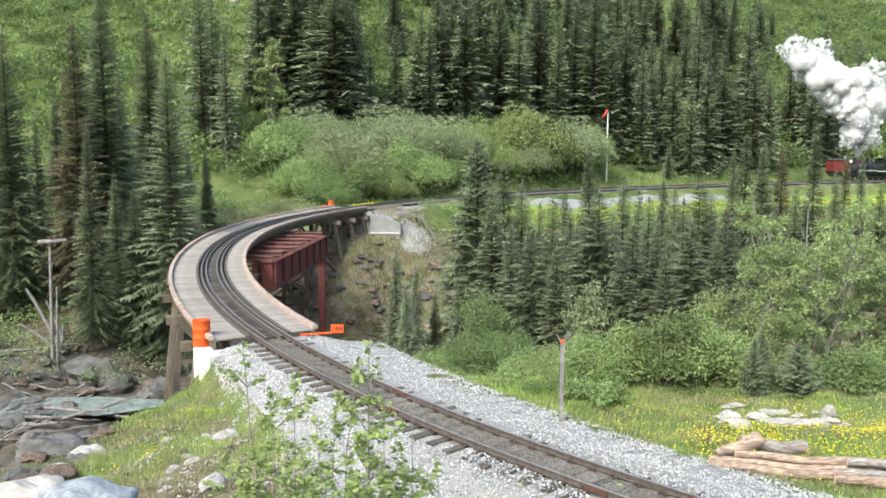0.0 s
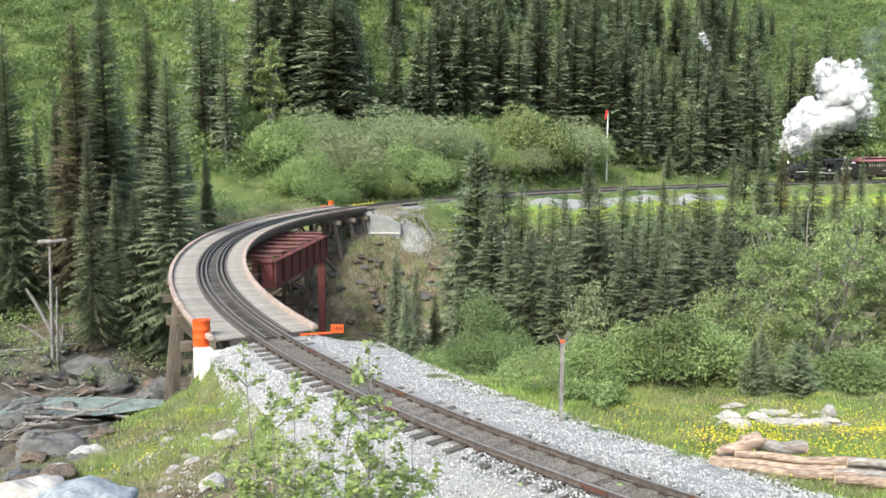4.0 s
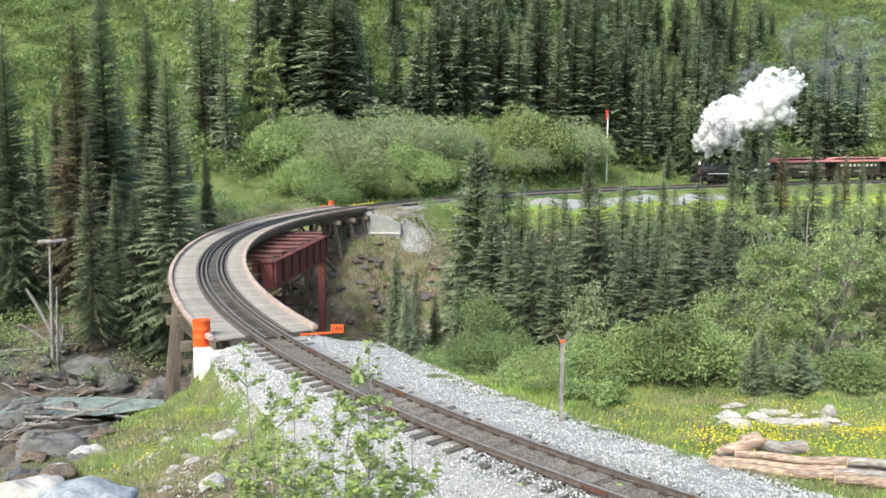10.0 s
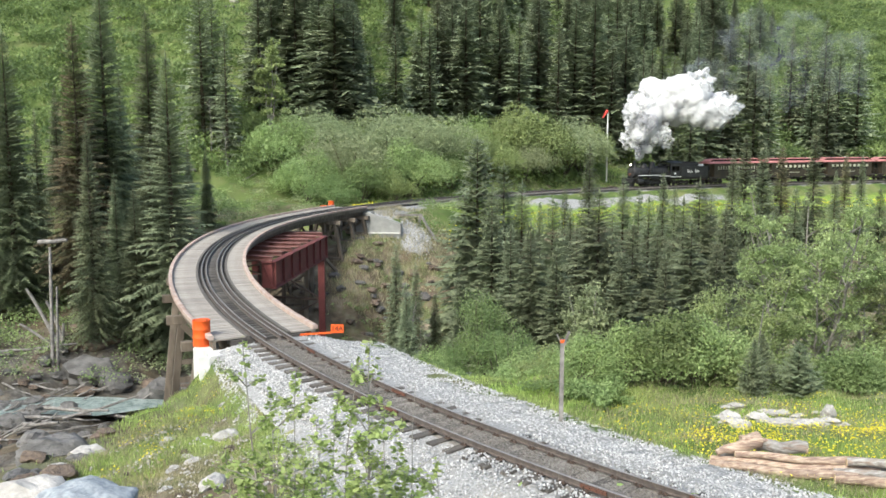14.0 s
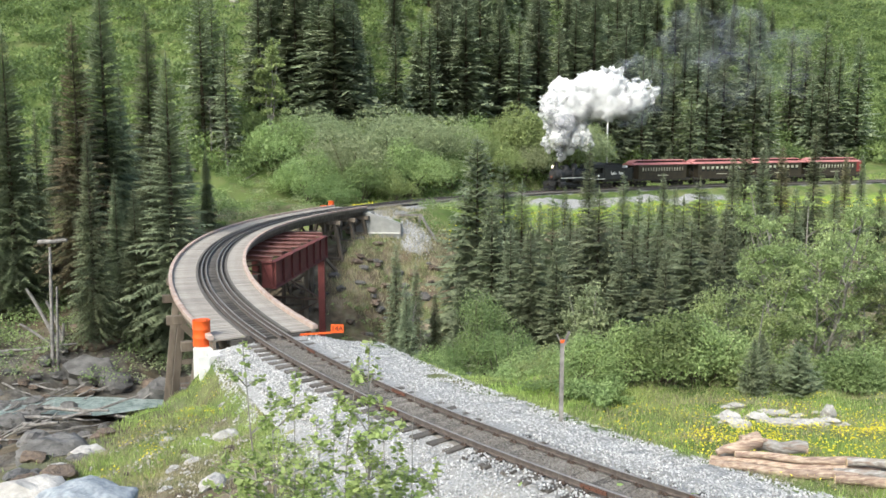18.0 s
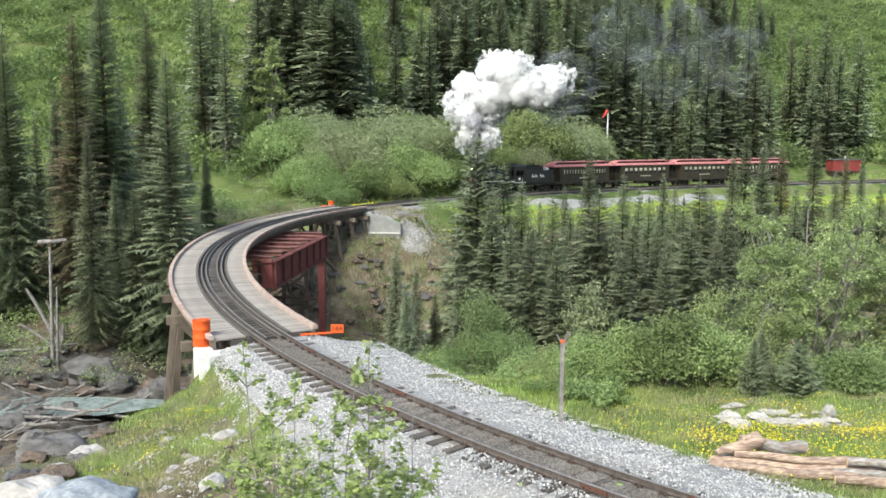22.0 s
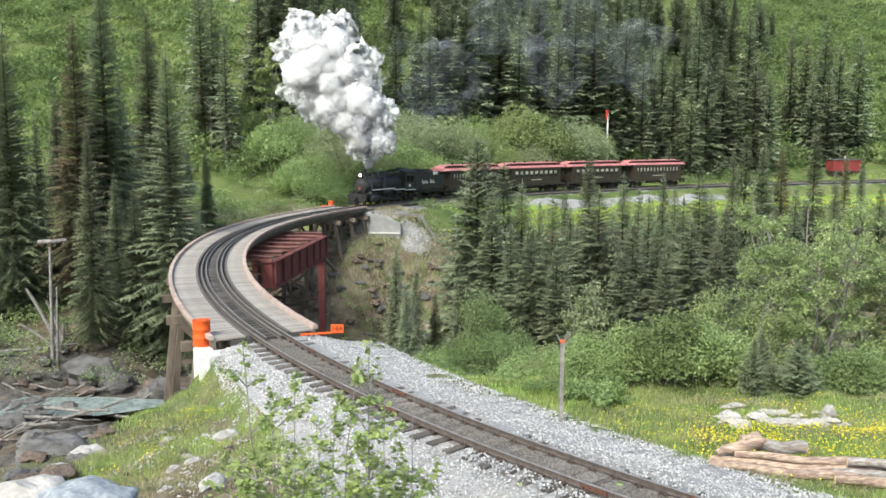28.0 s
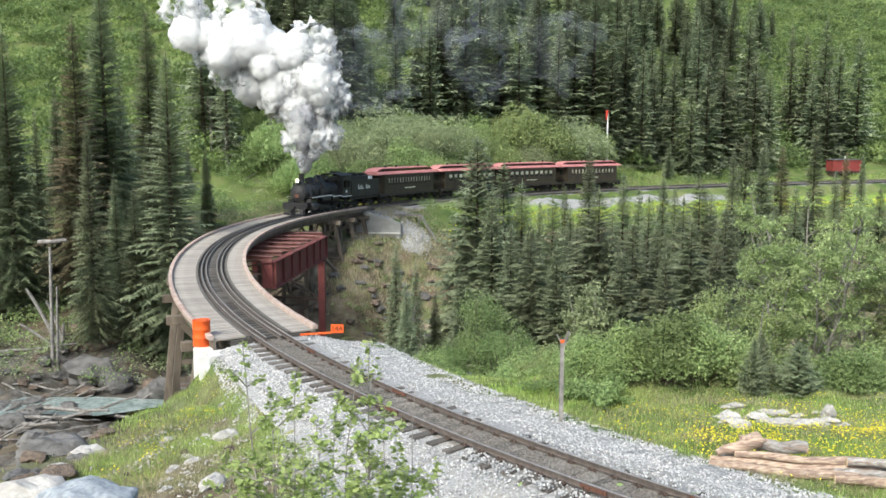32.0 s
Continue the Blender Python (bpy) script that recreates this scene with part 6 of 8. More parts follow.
spots = []
for k in range(12000):
    y = 84 + 220 * _rf.random() ** 1.15
    x = y * _rf.uniform(-0.58, 0.62)
    up = float(np.interp(x, (-80, -30, -15, 0, 15, 30, 60, 100, 200), (84, 90, 96, 103, 119, 130, 149, 168, 222)))
    if y < up + 2.5 or (slope_ok(x, y) > 0.8 and _rf.random() < 0.6):
        continue
    if abs(x / y - 0.185) < 0.03 and y < 140 or (x > 18 and y < up + 7):
        continue
    if float(wave(np.array(x), np.array(y), 17, 61)) < -0.8:
        continue
    spots.append((x, y, _rf.uniform(1.6, 4.4), _rf.uniform(1.6, 3.6) * (1.3 if y > 200 else 1)))
    if len(spots) > 2600:
        break
brush_field("hillside_brush", "bright green alder and willow brush on the mountain side", (M_BRUSH_DARK, M_BRUSH, M_BRUSH), spots, 120, 0.23)
spots = []
for k in range(950):
    y = _rf.uniform(165, 335)
    x = y * _rf.uniform(0.30, 0.62)
    spots.append((x, y, _rf.uniform(1.6, 3.6), _rf.uniform(2.6, 5.5)))
for k in range(160):
    y = _rf.uniform(125, 215)
    x = y * _rf.uniform(-0.6, -0.28)
    spots.append((x, y, _rf.uniform(1.4, 3.0), _rf.uniform(2.4, 4.5)))
brush_field("hillside_brush", "green alder brush high on the mountain side", (M_BRUSH_DARK, M_BRUSH), spots, 120, 0.33)
spots = []
for k in range(260):
    y, x = _rf.uniform(60, 92), _rf.uniform(-50, -17)
    spots.append((x, y, _rf.uniform(0.6, 2.2), _rf.uniform(0.8, 2.0)))
for k in range(90):
    s_, o_ = _rf.uniform(78, 135), _rf.uniform(5, 9) if k % 2 else _rf.uniform(-9, -5)
    p_ = on_track(s_, o_)
    if p_.y > 90:
        spots.append((p_.x, p_.y, _rf.uniform(0.4, 0.9), _rf.uniform(0.5, 1.3)))
for k in range(200):
    y, x = _rf.uniform(56, 92), _rf.uniform(-2, 40)
    spots.append((x, y, _rf.uniform(0.5, 1.6), _rf.uniform(0.8, 2.2)))
for k in range(150):
    y, x = _rf.uniform(49, 64), _rf.uniform(-36, -19)
    if -27.5 < x < -18 and 49 < y < 58.5:
        continue
    spots.append((x, y, _rf.uniform(0.4, 1.3), _rf.uniform(0.5, 1.3)))
for k in range(190):
    p_ = on_track(_rf.uniform(42, 92), -_rf.uniform(4.5, 24))
    spots.append((p_.x, p_.y, _rf.uniform(0.7, 2.2), _rf.uniform(1.0, 2.6)))
for k in range(60):
    p_ = on_track(_rf.uniform(58, 74), _rf.uniform(3, 12))
    spots.append((p_.x, p_.y, _rf.uniform(0.2, 0.7), _rf.uniform(0.3, 0.9)))
for k in range(170):
    y, x = _rf.uniform(38, 60), _rf.uniform(13, 34)
    spots.append((x, y, _rf.uniform(0.9, 2.6), _rf.uniform(1.0, 2.4)))
for k in range(150):
    p_ = on_track(_rf.uniform(98, 168), -_rf.uniform(9, 22))
    spots.append((p_.x, p_.y, _rf.uniform(0.7, 2.0), _rf.uniform(1.0, 2.6)))
brush_field("bank_brush", "low green brush on the gorge banks", (M_ALDER, M_WILLOW, M_WILLOW_GREY), spots, 130, 0.09)
spots = []
for k in range(120):
    p_ = on_track(_rf.uniform(-2, 15.5), _rf.uniform(4.6, 8.5))
    if p_.x < 5.5 and p_.y > 23:
        spots.append((p_.x, p_.y, _rf.uniform(0.3, 0.8), _rf.uniform(0.3, 0.7)))
for k in range(30):
    spots.append((_rf.uniform(-15.5, -11.2), _rf.uniform(20.5, 26), _rf.uniform(0.3, 0.8), _rf.uniform(0.35, 0.75)))
brush_field("edge_brush", "low leafy brush along the edge of the ballast", (M_WILLOW, M_ALDER), spots, 420, 0.04)
for t in (*FAR, *MID, *BIG, *WILLOW, *BUSH, *TALL, *SOFT, YOUNG):
    drop_template(t)
# ---- birches and bare trees ----
def branching_tree(seed, h, spread, stems, leaves, size, mat, bark, name, label, category, sparse=1.0, clump=0.75, low=0.2):
    """Several leaning stems with limbs; leaves gather in clumps round the limbs' ends."""
    r = np.random.RandomState(seed)
    t = thing(name, label, category)
    blobs = []
    for i in range(stems):
        g = Geo()
        a = 6.28 * i / stems + r.uniform(-0.4, 0.4)
        lean = spread * r.uniform(0.25, 0.75)
        top = h * r.uniform(0.8, 1.0)
        path = [Vector((math.cos(a) * lean * f ** 1.3 + r.uniform(-0.12, 0.12), math.sin(a) * lean * f ** 1.3 + r.uniform(-0.12, 0.12), -0.5 + (top + 0.5) * f)) for f in np.linspace(0, 1, 8)]
        w = 0.018 * h * r.uniform(0.6, 1.0) * 0.5
        g.tube(path, [w * (1 - 0.9 * f) + 0.008 for f in np.linspace(0, 1, 8)], 6)
        for k in range(int(11 * sparse)):
            f = r.uniform(low, 0.97)
            p = path[min(7, int(f * 7))].lerp(path[min(7, int(f * 7) + 1)], f * 7 % 1)
            b = r.uniform(0, 6.28)
            L = spread * (1.05 - f) * r.uniform(0.5, 0.95) + 0.35
            q1 = p + Vector((math.cos(b) * L * 0.5, math.sin(b) * L * 0.5, L * 0.42))
            q2 = p + Vector((math.cos(b) * L, math.sin(b) * L, L * r.uniform(0.4, 0.75)))
            g.tube([p, q1, q2], [w * 0.3, w * 0.2, 0.006], 5, cap=False)
            for e, m in ((q2, 1.0), (q1, 0.8)):
                c = clump * r.uniform(0.6, 1.25) * m
                blobs.append((e.x, e.y, e.z, c * 0.9, c * 0.9, c * 1.05))
            for z in range(2):
                b2 = b + r.uniform(-1, 1)
                q3 = q1 + Vector((math.cos(b2), math.sin(b2), 0.4)) * L * 0.45
                g.tube([q1, q3], [w * 0.15, 0.004], 4, cap=False)
                blobs.append((q3.x, q3.y, q3.z, clump * 0.7, clump * 0.7, clump * 0.6))
        for e in (path[-1], path[-2]):
            blobs.append((e.x, e.y, e.z, clump * 0.8, clump * 0.8, clump))
        part("trunk", g, bark, t, smooth=True)
    if leaves:
        V, Fc = leaf_cloud(seed + 5, blobs, leaves, size, shell=0.85, flat=0.8)
        part("crown", raw_mesh("crown", V, Fc, mat), None, t)
    return t


def stand(t, x, y, turn=0.0):
    t.matrix_basis = pose(x, y, gz1(x, y) - 0.1, 0, 0, turn)
    return t


stand(branching_tree(401, 14.8, 4.8, 12, 60000, 0.06, M_BIRCH, M_PALEBARK, "birch_tree", "large pale-green birch with many grey stems", "birch", clump=0.5, sparse=1.8, low=0.15), 16.3, 38)
stand(branching_tree(402, 13.6, 3.8, 7, 30000, 0.06, M_BIRCH, M_PALEBARK, "birch_tree", "pale-green birch beside the larger one", "birch", clump=0.5, sparse=1.6, low=0.15), 19.4, 38, 80)
stand(branching_tree(403, 10.5, 2.6, 5, 18000, 0.058, M_BIRCH, M_PALEBARK, "birch_tree", "young birch with spreading light leaves", "birch"), 12.8, 36, 200)
stand(branching_tree(404, 13.5, 2.6, 4, 3600, 0.2, M_WILLOW, M_PALEBARK, "poplar_tree", "sparse yellow-green poplar with upright branches", "poplar", clump=0.7), -21.5, 110, 30)
stand(branching_tree(405, 8.0, 2.2, 4, 5200, 0.10, M_WILLOW_GREY, M_PALEBARK, "willow_tree", "grey-green willow with thin leaves", "willow"), 9.2, 54, 10)
for i, (x, y, h) in enumerate(((-2.3, 57.5, 6.6), (-1.6, 58.5, 5.0), (-27.4, 104, 9.5), (-24.8, 101, 6.0))):
    stand(branching_tree(420 + i, h, 1.1, 1, 0, 0.1, M_BIRCH, M_GREYWOOD, "dead_tree", "bare grey dead tree with thin twigs", "dead tree", sparse=1.6, low=0.3), x, y, i * 70)


# ---- rocks ----
def rock_mesh(seed, mat, rough=0.28, sub=3, flat=0.7, cuts=4, sharp=28):
    bm = bmesh.new()
    bmesh.ops.create_icosphere(bm, subdivisions=sub, radius=1.0)
    o = Vector((seed * 3.1, seed * 1.7, seed * 0.9))
    for v in bm.verts:
        n = v.co.normalized()
        k = 1 + rough * noise.noise(n * 1.3 + o) * 1.6 + rough * 0.6 * noise.noise(n * 3.1 + o) + rough * 0.25 * noise.noise(n * 7 + o)
        p = n * k
        for j in range(cuts):
            d = Vector((noise.noise(o + Vector((j, 0, 0))), noise.noise(o + Vector((0, j + 5, 0))), noise.noise(o + Vector((0, 0, j + 9))))).normalized()
            e = p.dot(d) - 0.78
            if e > 0:
                p -= d * e * 0.8
        v.co = Vector((p.x, p.y, p.z * flat))
    me = bpy.data.meshes.new("rock")
    bm.to_mesh(me)
    bm.free()
    me.materials.append(mat)
    me.polygons.foreach_set("use_smooth", [True] * len(me.polygons))
    me.set_sharp_from_angle(angle=radians(sharp))
    return me


def rock(x, y, size, mat_key, label, seed=0, sink=0.3, name="rock", turn=0, z=None, group=""):
    key = (mat_key.name, seed % 4)
    if key not in ROCKS:
        ROCKS[key] = rock_mesh(seed % 4 + 1, mat_key, 0.4 if mat_key is M_PALEROCK else 0.3, cuts=7 if mat_key is M_PALEROCK else 4)
    ob = tagged(new(name, ROCKS[key]), label, "rock", group)
    sx, sy, sz = size
    zz = gz1(x, y) if z is None else z
    ob.matrix_basis = Matrix.Translation((x, y, zz + sz * (0.7 - sink) * 0.6)) @ Matrix.Rotation(radians(turn), 4, "Z") @ Matrix.Diagonal((sx, sy, sz, 1))
    return ob


ROCKS = {}
boulder = tagged(new("boulder", rock_mesh(7, M_BOULDER, 0.2, 4, 0.72, 0, 80)), "large rounded blue-grey speckled boulder", "rock")
boulder.matrix_basis = Matrix.Translation((-6.72, 15.6, -0.24)) @ Matrix.Rotation(0.3, 4, "Z") @ Matrix.Diagonal((0.84, 0.78, 0.62, 1))
rock(-8.0, 16.2, (0.75, 0.6, 0.45), M_PALEROCK, "pale flat rock beside the boulder", 2, turn=-10, z=-0.42)
rock(-4.9, 15.0, (0.5, 0.4, 0.3), M_PALEROCK, "small pale rock beside the boulder", 3, turn=40)
rock(-10.4, 22.5, (0.95, 0.7, 0.6), M_ROCK, "grey rock on the bank", 2, turn=15)
rock(-12.0, 23.8, (0.7, 0.6, 0.4), M_ROCK, "grey rock on the bank", 3, turn=60)
rock(-9.3, 20.0, (0.5, 0.4, 0.3), M_BROWNROCK, "reddish rock on the bank", 0, turn=30)
rock(-5.0, 18.0, (0.42, 0.3, 0.25), M_PALEROCK, "pale rock in the grass", 1, turn=75)
rock(-5.6, 21.8, (0.35, 0.3, 0.2), M_PALEROCK, "pale rock in the grass", 2, turn=5)
rock(-4.9, 16.2, (0.55, 0.35, 0.22), M_PALEROCK, "pale rock in the grass", 3, turn=35)
_rr = random.Random(19)
for k in range(26):
    f = _rr.random()
    x = -9.4 + _rr.uniform(-0.7, 0.7) - 0.6 * math.sin(f * 3)
    y = 15.5 + 12 * f
    sz = _rr.uniform(0.1, 0.34)
    rock(x, y, (sz * 1.4, sz, sz * 0.8), _rr.choice((M_PALEROCK, M_ROCK, M_BROWNROCK)), "small rock on the bank edge", k, turn=_rr.uniform(0, 180), group="rocks on the bank edge")
for k in range(22):
    x, y = _rr.uniform(-8.6, -3.6), _rr.uniform(15.5, 25)
    sz = _rr.uniform(0.06, 0.16)
    rock(x, y, (sz * 1.4, sz, sz * 0.8), _rr.choice((M_PALEROCK, M_PALEROCK, M_BROWNROCK)), "small pale rock in the grass", k, turn=_rr.uniform(0, 180), group="rocks in the grass")
# bleached rocks along the edge of the flat
for k in range(24):
    if k < 10:
        x, y, a = 7.6 + _rr.gauss(0, 0.28), 22.1 + _rr.gauss(0, 0.3), _rr.uniform(0.12, 0.30)
    elif k < 18:
        f = (k - 10) / 7
        x, y, a = 8.6 + 1.8 * f + _rr.uniform(-0.1, 0.1), 22.5 - 0.4 * f + _rr.uniform(-0.12, 0.12), _rr.uniform(0.14, 0.27)
    else:
        x, y, a = _rr.uniform(6.2, 13), 23.0 + _rr.uniform(-0.3, 0.5), _rr.uniform(0.08, 0.2)
    rock(x, y, (a * (1.2 if k < 10 else 1.7), a * 0.9, a * (0.9 if k < 10 else 0.6)), M_PALEROCK, "bleached white rock on the edge of the flat", k, turn=_rr.uniform(-25, 25), group="bleached rocks")
rock(10.3, 22.5, (0.19, 0.18, 0.36), M_PALEROCK, "upright white rock beside dead wood", 1, sink=0.1)
# the gorge: broken rock under the left bank and round the creek
for k in range(110):
    x, y = _rr.uniform(-30, -13), _rr.uniform(42, 57)
    sz = _rr.uniform(0.15, 0.6) * (1.5 if k < 5 else 1)
    rock(x, y, (sz * 1.3, sz, sz * 0.8), _rr.choice((M_ROCK, M_BROWNROCK, M_ROCK)), "broken rock in the gorge", k, sink=0.05, turn=_rr.uniform(0, 180), group="rocks in the gorge")
for x, y, a in ((-22.6, 54.4, 1.7), (-20.6, 53.6, 1.1), (-23.6, 46.0, 0.9), (-17.2, 51.6, 1.2)):
    rock(x, y, (a * 1.0, a * 0.8, a * 0.95), M_ROCK, "large pale grey rock beside the creek", int(a * 10), sink=0.1, group="rocks in the gorge")
for k in range(80):
    s_ = _rr.uniform(56, 73)
    p_ = on_track(s_, _rr.uniform(-1, 12))
    sz = _rr.uniform(0.12, 0.5)
    rock(p_.x, p_.y, (sz * 1.3, sz, sz * 0.8), _rr.choice((M_ROCK, M_BROWNROCK)), "rock on the slope under the bridge", k, turn=_rr.uniform(0, 180), group="rocks under the bridge")
for k in range(30):
    x = _rr.uniform(-60, -18)
    y = _rr.uniform(98, 190)
    sz = _rr.uniform(0.3, 0.9)
    rock(x, y, (sz * 1.5, sz, sz * 0.8), _rr.choice((M_PALEROCK, M_ROCK)), "rock on the mountain side", k, group="rocks on the mountain side")
for k in range(14):
    p_ = on_track(_rr.uniform(112, 132), _rr.uniform(-8, -4.6))
    sz = _rr.uniform(0.15, 0.5)
    rock(p_.x, p_.y, (sz * 1.4, sz, sz * 0.8), _rr.choice((M_ROCK, M_BROWNROCK)), "rock in the cutting beside the far line", k, group="rocks in the cutting")


# ---- dead wood ----
def log(p, q, r0, r1, mat, label, name="log", ends=None, group="", bend=0.0):
    p, q = Vector(p), Vector(q)
    m = (p + q) / 2
    t = thing(name, label, "log", group)
    t.matrix_basis = Matrix.Translation(m)
    side = (q - p).cross(Vector((0, 0, 1))).normalized()
    pts = [(p - m).lerp(q - m, f) + side * bend * math.sin(f * 3.14) + Vector((0, 0, 0.03 * math.sin(f * 9))) for f in np.linspace(0, 1, 7)]
    part("trunk", Geo().tube(pts, [(r0 + (r1 - r0) * f) * (1 + 0.06 * math.sin(f * 23)) for f in np.linspace(0, 1, 7)], 12, cap=ends is None), mat, t, smooth=True)
    if ends is not None:
        d = (q - p).normalized()
        for c, sg, rr in ((p - m, -1, r0), (q - m, 1, r1)):
            part("cut_end", Geo().tube([c - d * 0.02 * sg, c + d * 0.012 * sg], [rr * 1.0, rr * 0.97], 12), ends, t, "fresh pale cut end")
    return t


def g3(x, y, dz=0.0):
    return (x, y, gz1(x, y) + dz)


LOGZ = gz1(7.4, 18.4)
for (x0, y0, x1, y1, r0, r1, dz, mat, lab) in (
        (5.5, 18.8, 8.4, 17.9, 0.09, 0.11, 0.10, M_LOG, "stripped orange-brown log with torn bark"),
        (5.6, 19.05, 9.0, 18.15, 0.08, 0.10, 0.12, M_LOG, "stripped brown log in the pile"),
        (5.9, 19.3, 9.4, 18.5, 0.10, 0.12, 0.14, M_GREYLOG, "grey-brown log in the pile"),
        (6.1, 18.9, 8.9, 18.3, 0.08, 0.10, 0.29, M_LOG, "reddish stripped log on the pile"),
        (7.9, 17.85, 10.6, 17.2, 0.11, 0.13, 0.13, M_LOG, "stripped log with pale wood"),
        (8.0, 18.15, 10.8, 17.6, 0.10, 0.12, 0.15, M_GREYLOG, "grey log beside the stripped ones"),
        (8.1, 18.5, 11.0, 17.9, 0.12, 0.15, 0.18, M_GREYLOG, "grey-barked log on the pile"),
        (8.3, 18.2, 10.9, 17.7, 0.09, 0.11, 0.38, M_GREYLOG, "thin grey log on top of the pile"),
        (6.7, 19.25, 7.75, 19.0, 0.14, 0.15, 0.38, M_GREYLOG, "short grey log on the pile"),
        (9.0, 17.1, 11.2, 16.5, 0.17, 0.19, 0.17, M_GREYLOG, "thick grey-brown log beside the pile")):
    log((x0 + 0.5, y0, LOGZ + dz), (x1 + 0.5, y1, LOGZ + dz + 0.02), r0, r1, mat, lab, ends=M_LOGEND, group="log pile", bend=0.05)
log((6.2, 18.95, LOGZ + 0.3), (7.2, 19.1, LOGZ + 0.55), 0.07, 0.2, M_LOG, "splintered log with a torn stump end", ends=None, group="log pile")
log((6.8, 19.1, LOGZ + 0.52), (7.4, 19.15, LOGZ + 0.5), 0.14, 0.05, M_LOG, "torn stump wood on the pile", group="log pile")
for x0, y0, z0, x1, y1, z1, r in ((-25.6, 57, 0.2, -27.9, 57.4, 4.0, 0.16), (-25.3, 57, 0.2, -26.8, 57.8, 3.0, 0.14), (-25.3, 56.6, 0.3, -28.2, 56.8, 1.9, 0.12),
                                  (-30, 55, 0.3, -24.5, 57, 0.9, 0.12), (-22.5, 47.6, 0.5, -18.5, 46.6, 1.2, 0.11), (-24.0, 46.9, 0.4, -19.8, 47.4, 0.7, 0.12),
                                  (-21.0, 46.4, 0.3, -17.3, 48.0, 1.6, 0.09), (-23.2, 45.9, 0.3, -20.6, 45.0, 0.5, 0.12), (-19.3, 48.4, 0.4, -16.4, 47.4, 0.4, 0.10)):
    log(g3(x0, y0, z0), g3(x1, y1, z1), r, r * 0.6, M_GREYWOOD, "grey fallen trunk in the gorge", "fallen_log", group="fallen logs in the gorge", bend=0.15)
for k in range(16):
    x, y, sz = -24.0 + _rr.gauss(0, 1.1), 58.6 + _rr.gauss(0, 0.7), _rr.uniform(0.3, 0.8)
    rock(x, y, (sz * 1.2, sz, sz * 0.9), M_BROWNROCK, "rust-brown broken rock in the bank", k, turn=_rr.uniform(0, 180), group="brown rocks in the bank")
for k in range(80):
    x, y, a, L = _rr.uniform(-27, -14), _rr.uniform(43, 53), _rr.uniform(-0.6, 0.9), _rr.uniform(0.9, 2.6)
    log(g3(x, y, 0.12), g3(x + L * math.cos(a), y + L * math.sin(a), _rr.uniform(0.15, 0.8)), 0.07, 0.03, M_GREYWOOD, "grey broken branch lying in the gorge", "dead_branch", group="dead branches in the gorge", bend=0.1)
# leaning grey snags, two of them under a fallen crosspiece
for x, y, h, r in ((-25.5, 55.4, 7.9, 0.14), (-25.1, 55.2, 5.6, 0.1), (-32.5, 58, 3.0, 0.16), (-25.6, 57, 2.2, 0.12)):
    log(g3(x, y, -0.3), g3(x + 0.25, y, h), r, r * 0.6, M_GREYWOOD, "standing grey broken snag", "snag", group="snags")
log(g3(-26.0, 55.5, 7.95), (-24.1, 55.3, gz1(-26.0, 55.5) + 8.1), 0.16, 0.11, M_GREYWOOD, "grey trunk caught across a snag", "fallen_log")
for k in range(14):
    x, y = _rr.uniform(-36, -20), _rr.uniform(96, 112)
    a = _rr.uniform(0, 3.1)
    L = _rr.uniform(1, 2.4)
    log(g3(x, y, 0.15), g3(x + L * math.cos(a), y + L * math.sin(a), 0.35), 0.09, 0.05, M_GREYWOOD, "bleached dead trunk on the slope", "fallen_log", group="dead wood on the slope")
frame_ = thing("timber_frame", "old grey timber frame on the slope by the abutment", "timber frame")
part("beam", Geo().beam((-4.7, 84.0, -0.86), (-2.0, 84.0, -0.82), 0.24, 0.22), M_GREYWOOD, frame_)
part("post", Geo().beam((-2.25, 84.0, -0.95), (-2.3, 84.0, gz1(-2.3, 84.0) - 0.5), 0.22, 0.22), M_GREYWOOD, frame_)
part("post", Geo().beam((-4.4, 84.0, -0.95), (-4.4, 84.0, gz1(-4.4, 84.0) - 0.5), 0.18, 0.18), M_GREYWOOD, frame_)
part("strut", Geo().beam((-2.1, 83.9, -0.9), (-0.6, 82.4, gz1(-0.6, 82.4) - 0.1), 0.2, 0.2), M_GREYWOOD, frame_)


# ---- railway furniture ----
def drum(x, y, z, label, k=1.0):
    t = thing("steel_drum", label, "drum", at=pose(x, y, z))
    r, h = 0.293, 0.88
    prof = [(r - 0.012, 0.0), (r + 0.004, 0.006), (r + 0.004, 0.02), (r, 0.03), (r, 0.27)]
    prof += [(r + 0.012, 0.29), (r, 0.31), (r, 0.57), (r + 0.012, 0.59), (r, 0.61), (r, h - 0.03), (r + 0.005, h - 0.02), (r + 0.005, h), (r - 0.012, h), (r - 0.012, h - 0.02)]
    part("body", Geo().lathe(prof, 32), M_ORANGE, t, smooth=True)
    part("lid", Geo().lathe([(r - 0.013, h - 0.03), (r - 0.013, h - 0.018), (0.02, h - 0.018)], 32), M_ORANGE, t)
    part("bung", Geo().lathe([(0.03, h - 0.018), (0.03, h)], 10, "z", (0.17, 0.05, 0)), M_BLACKPAINT, t)
    return t


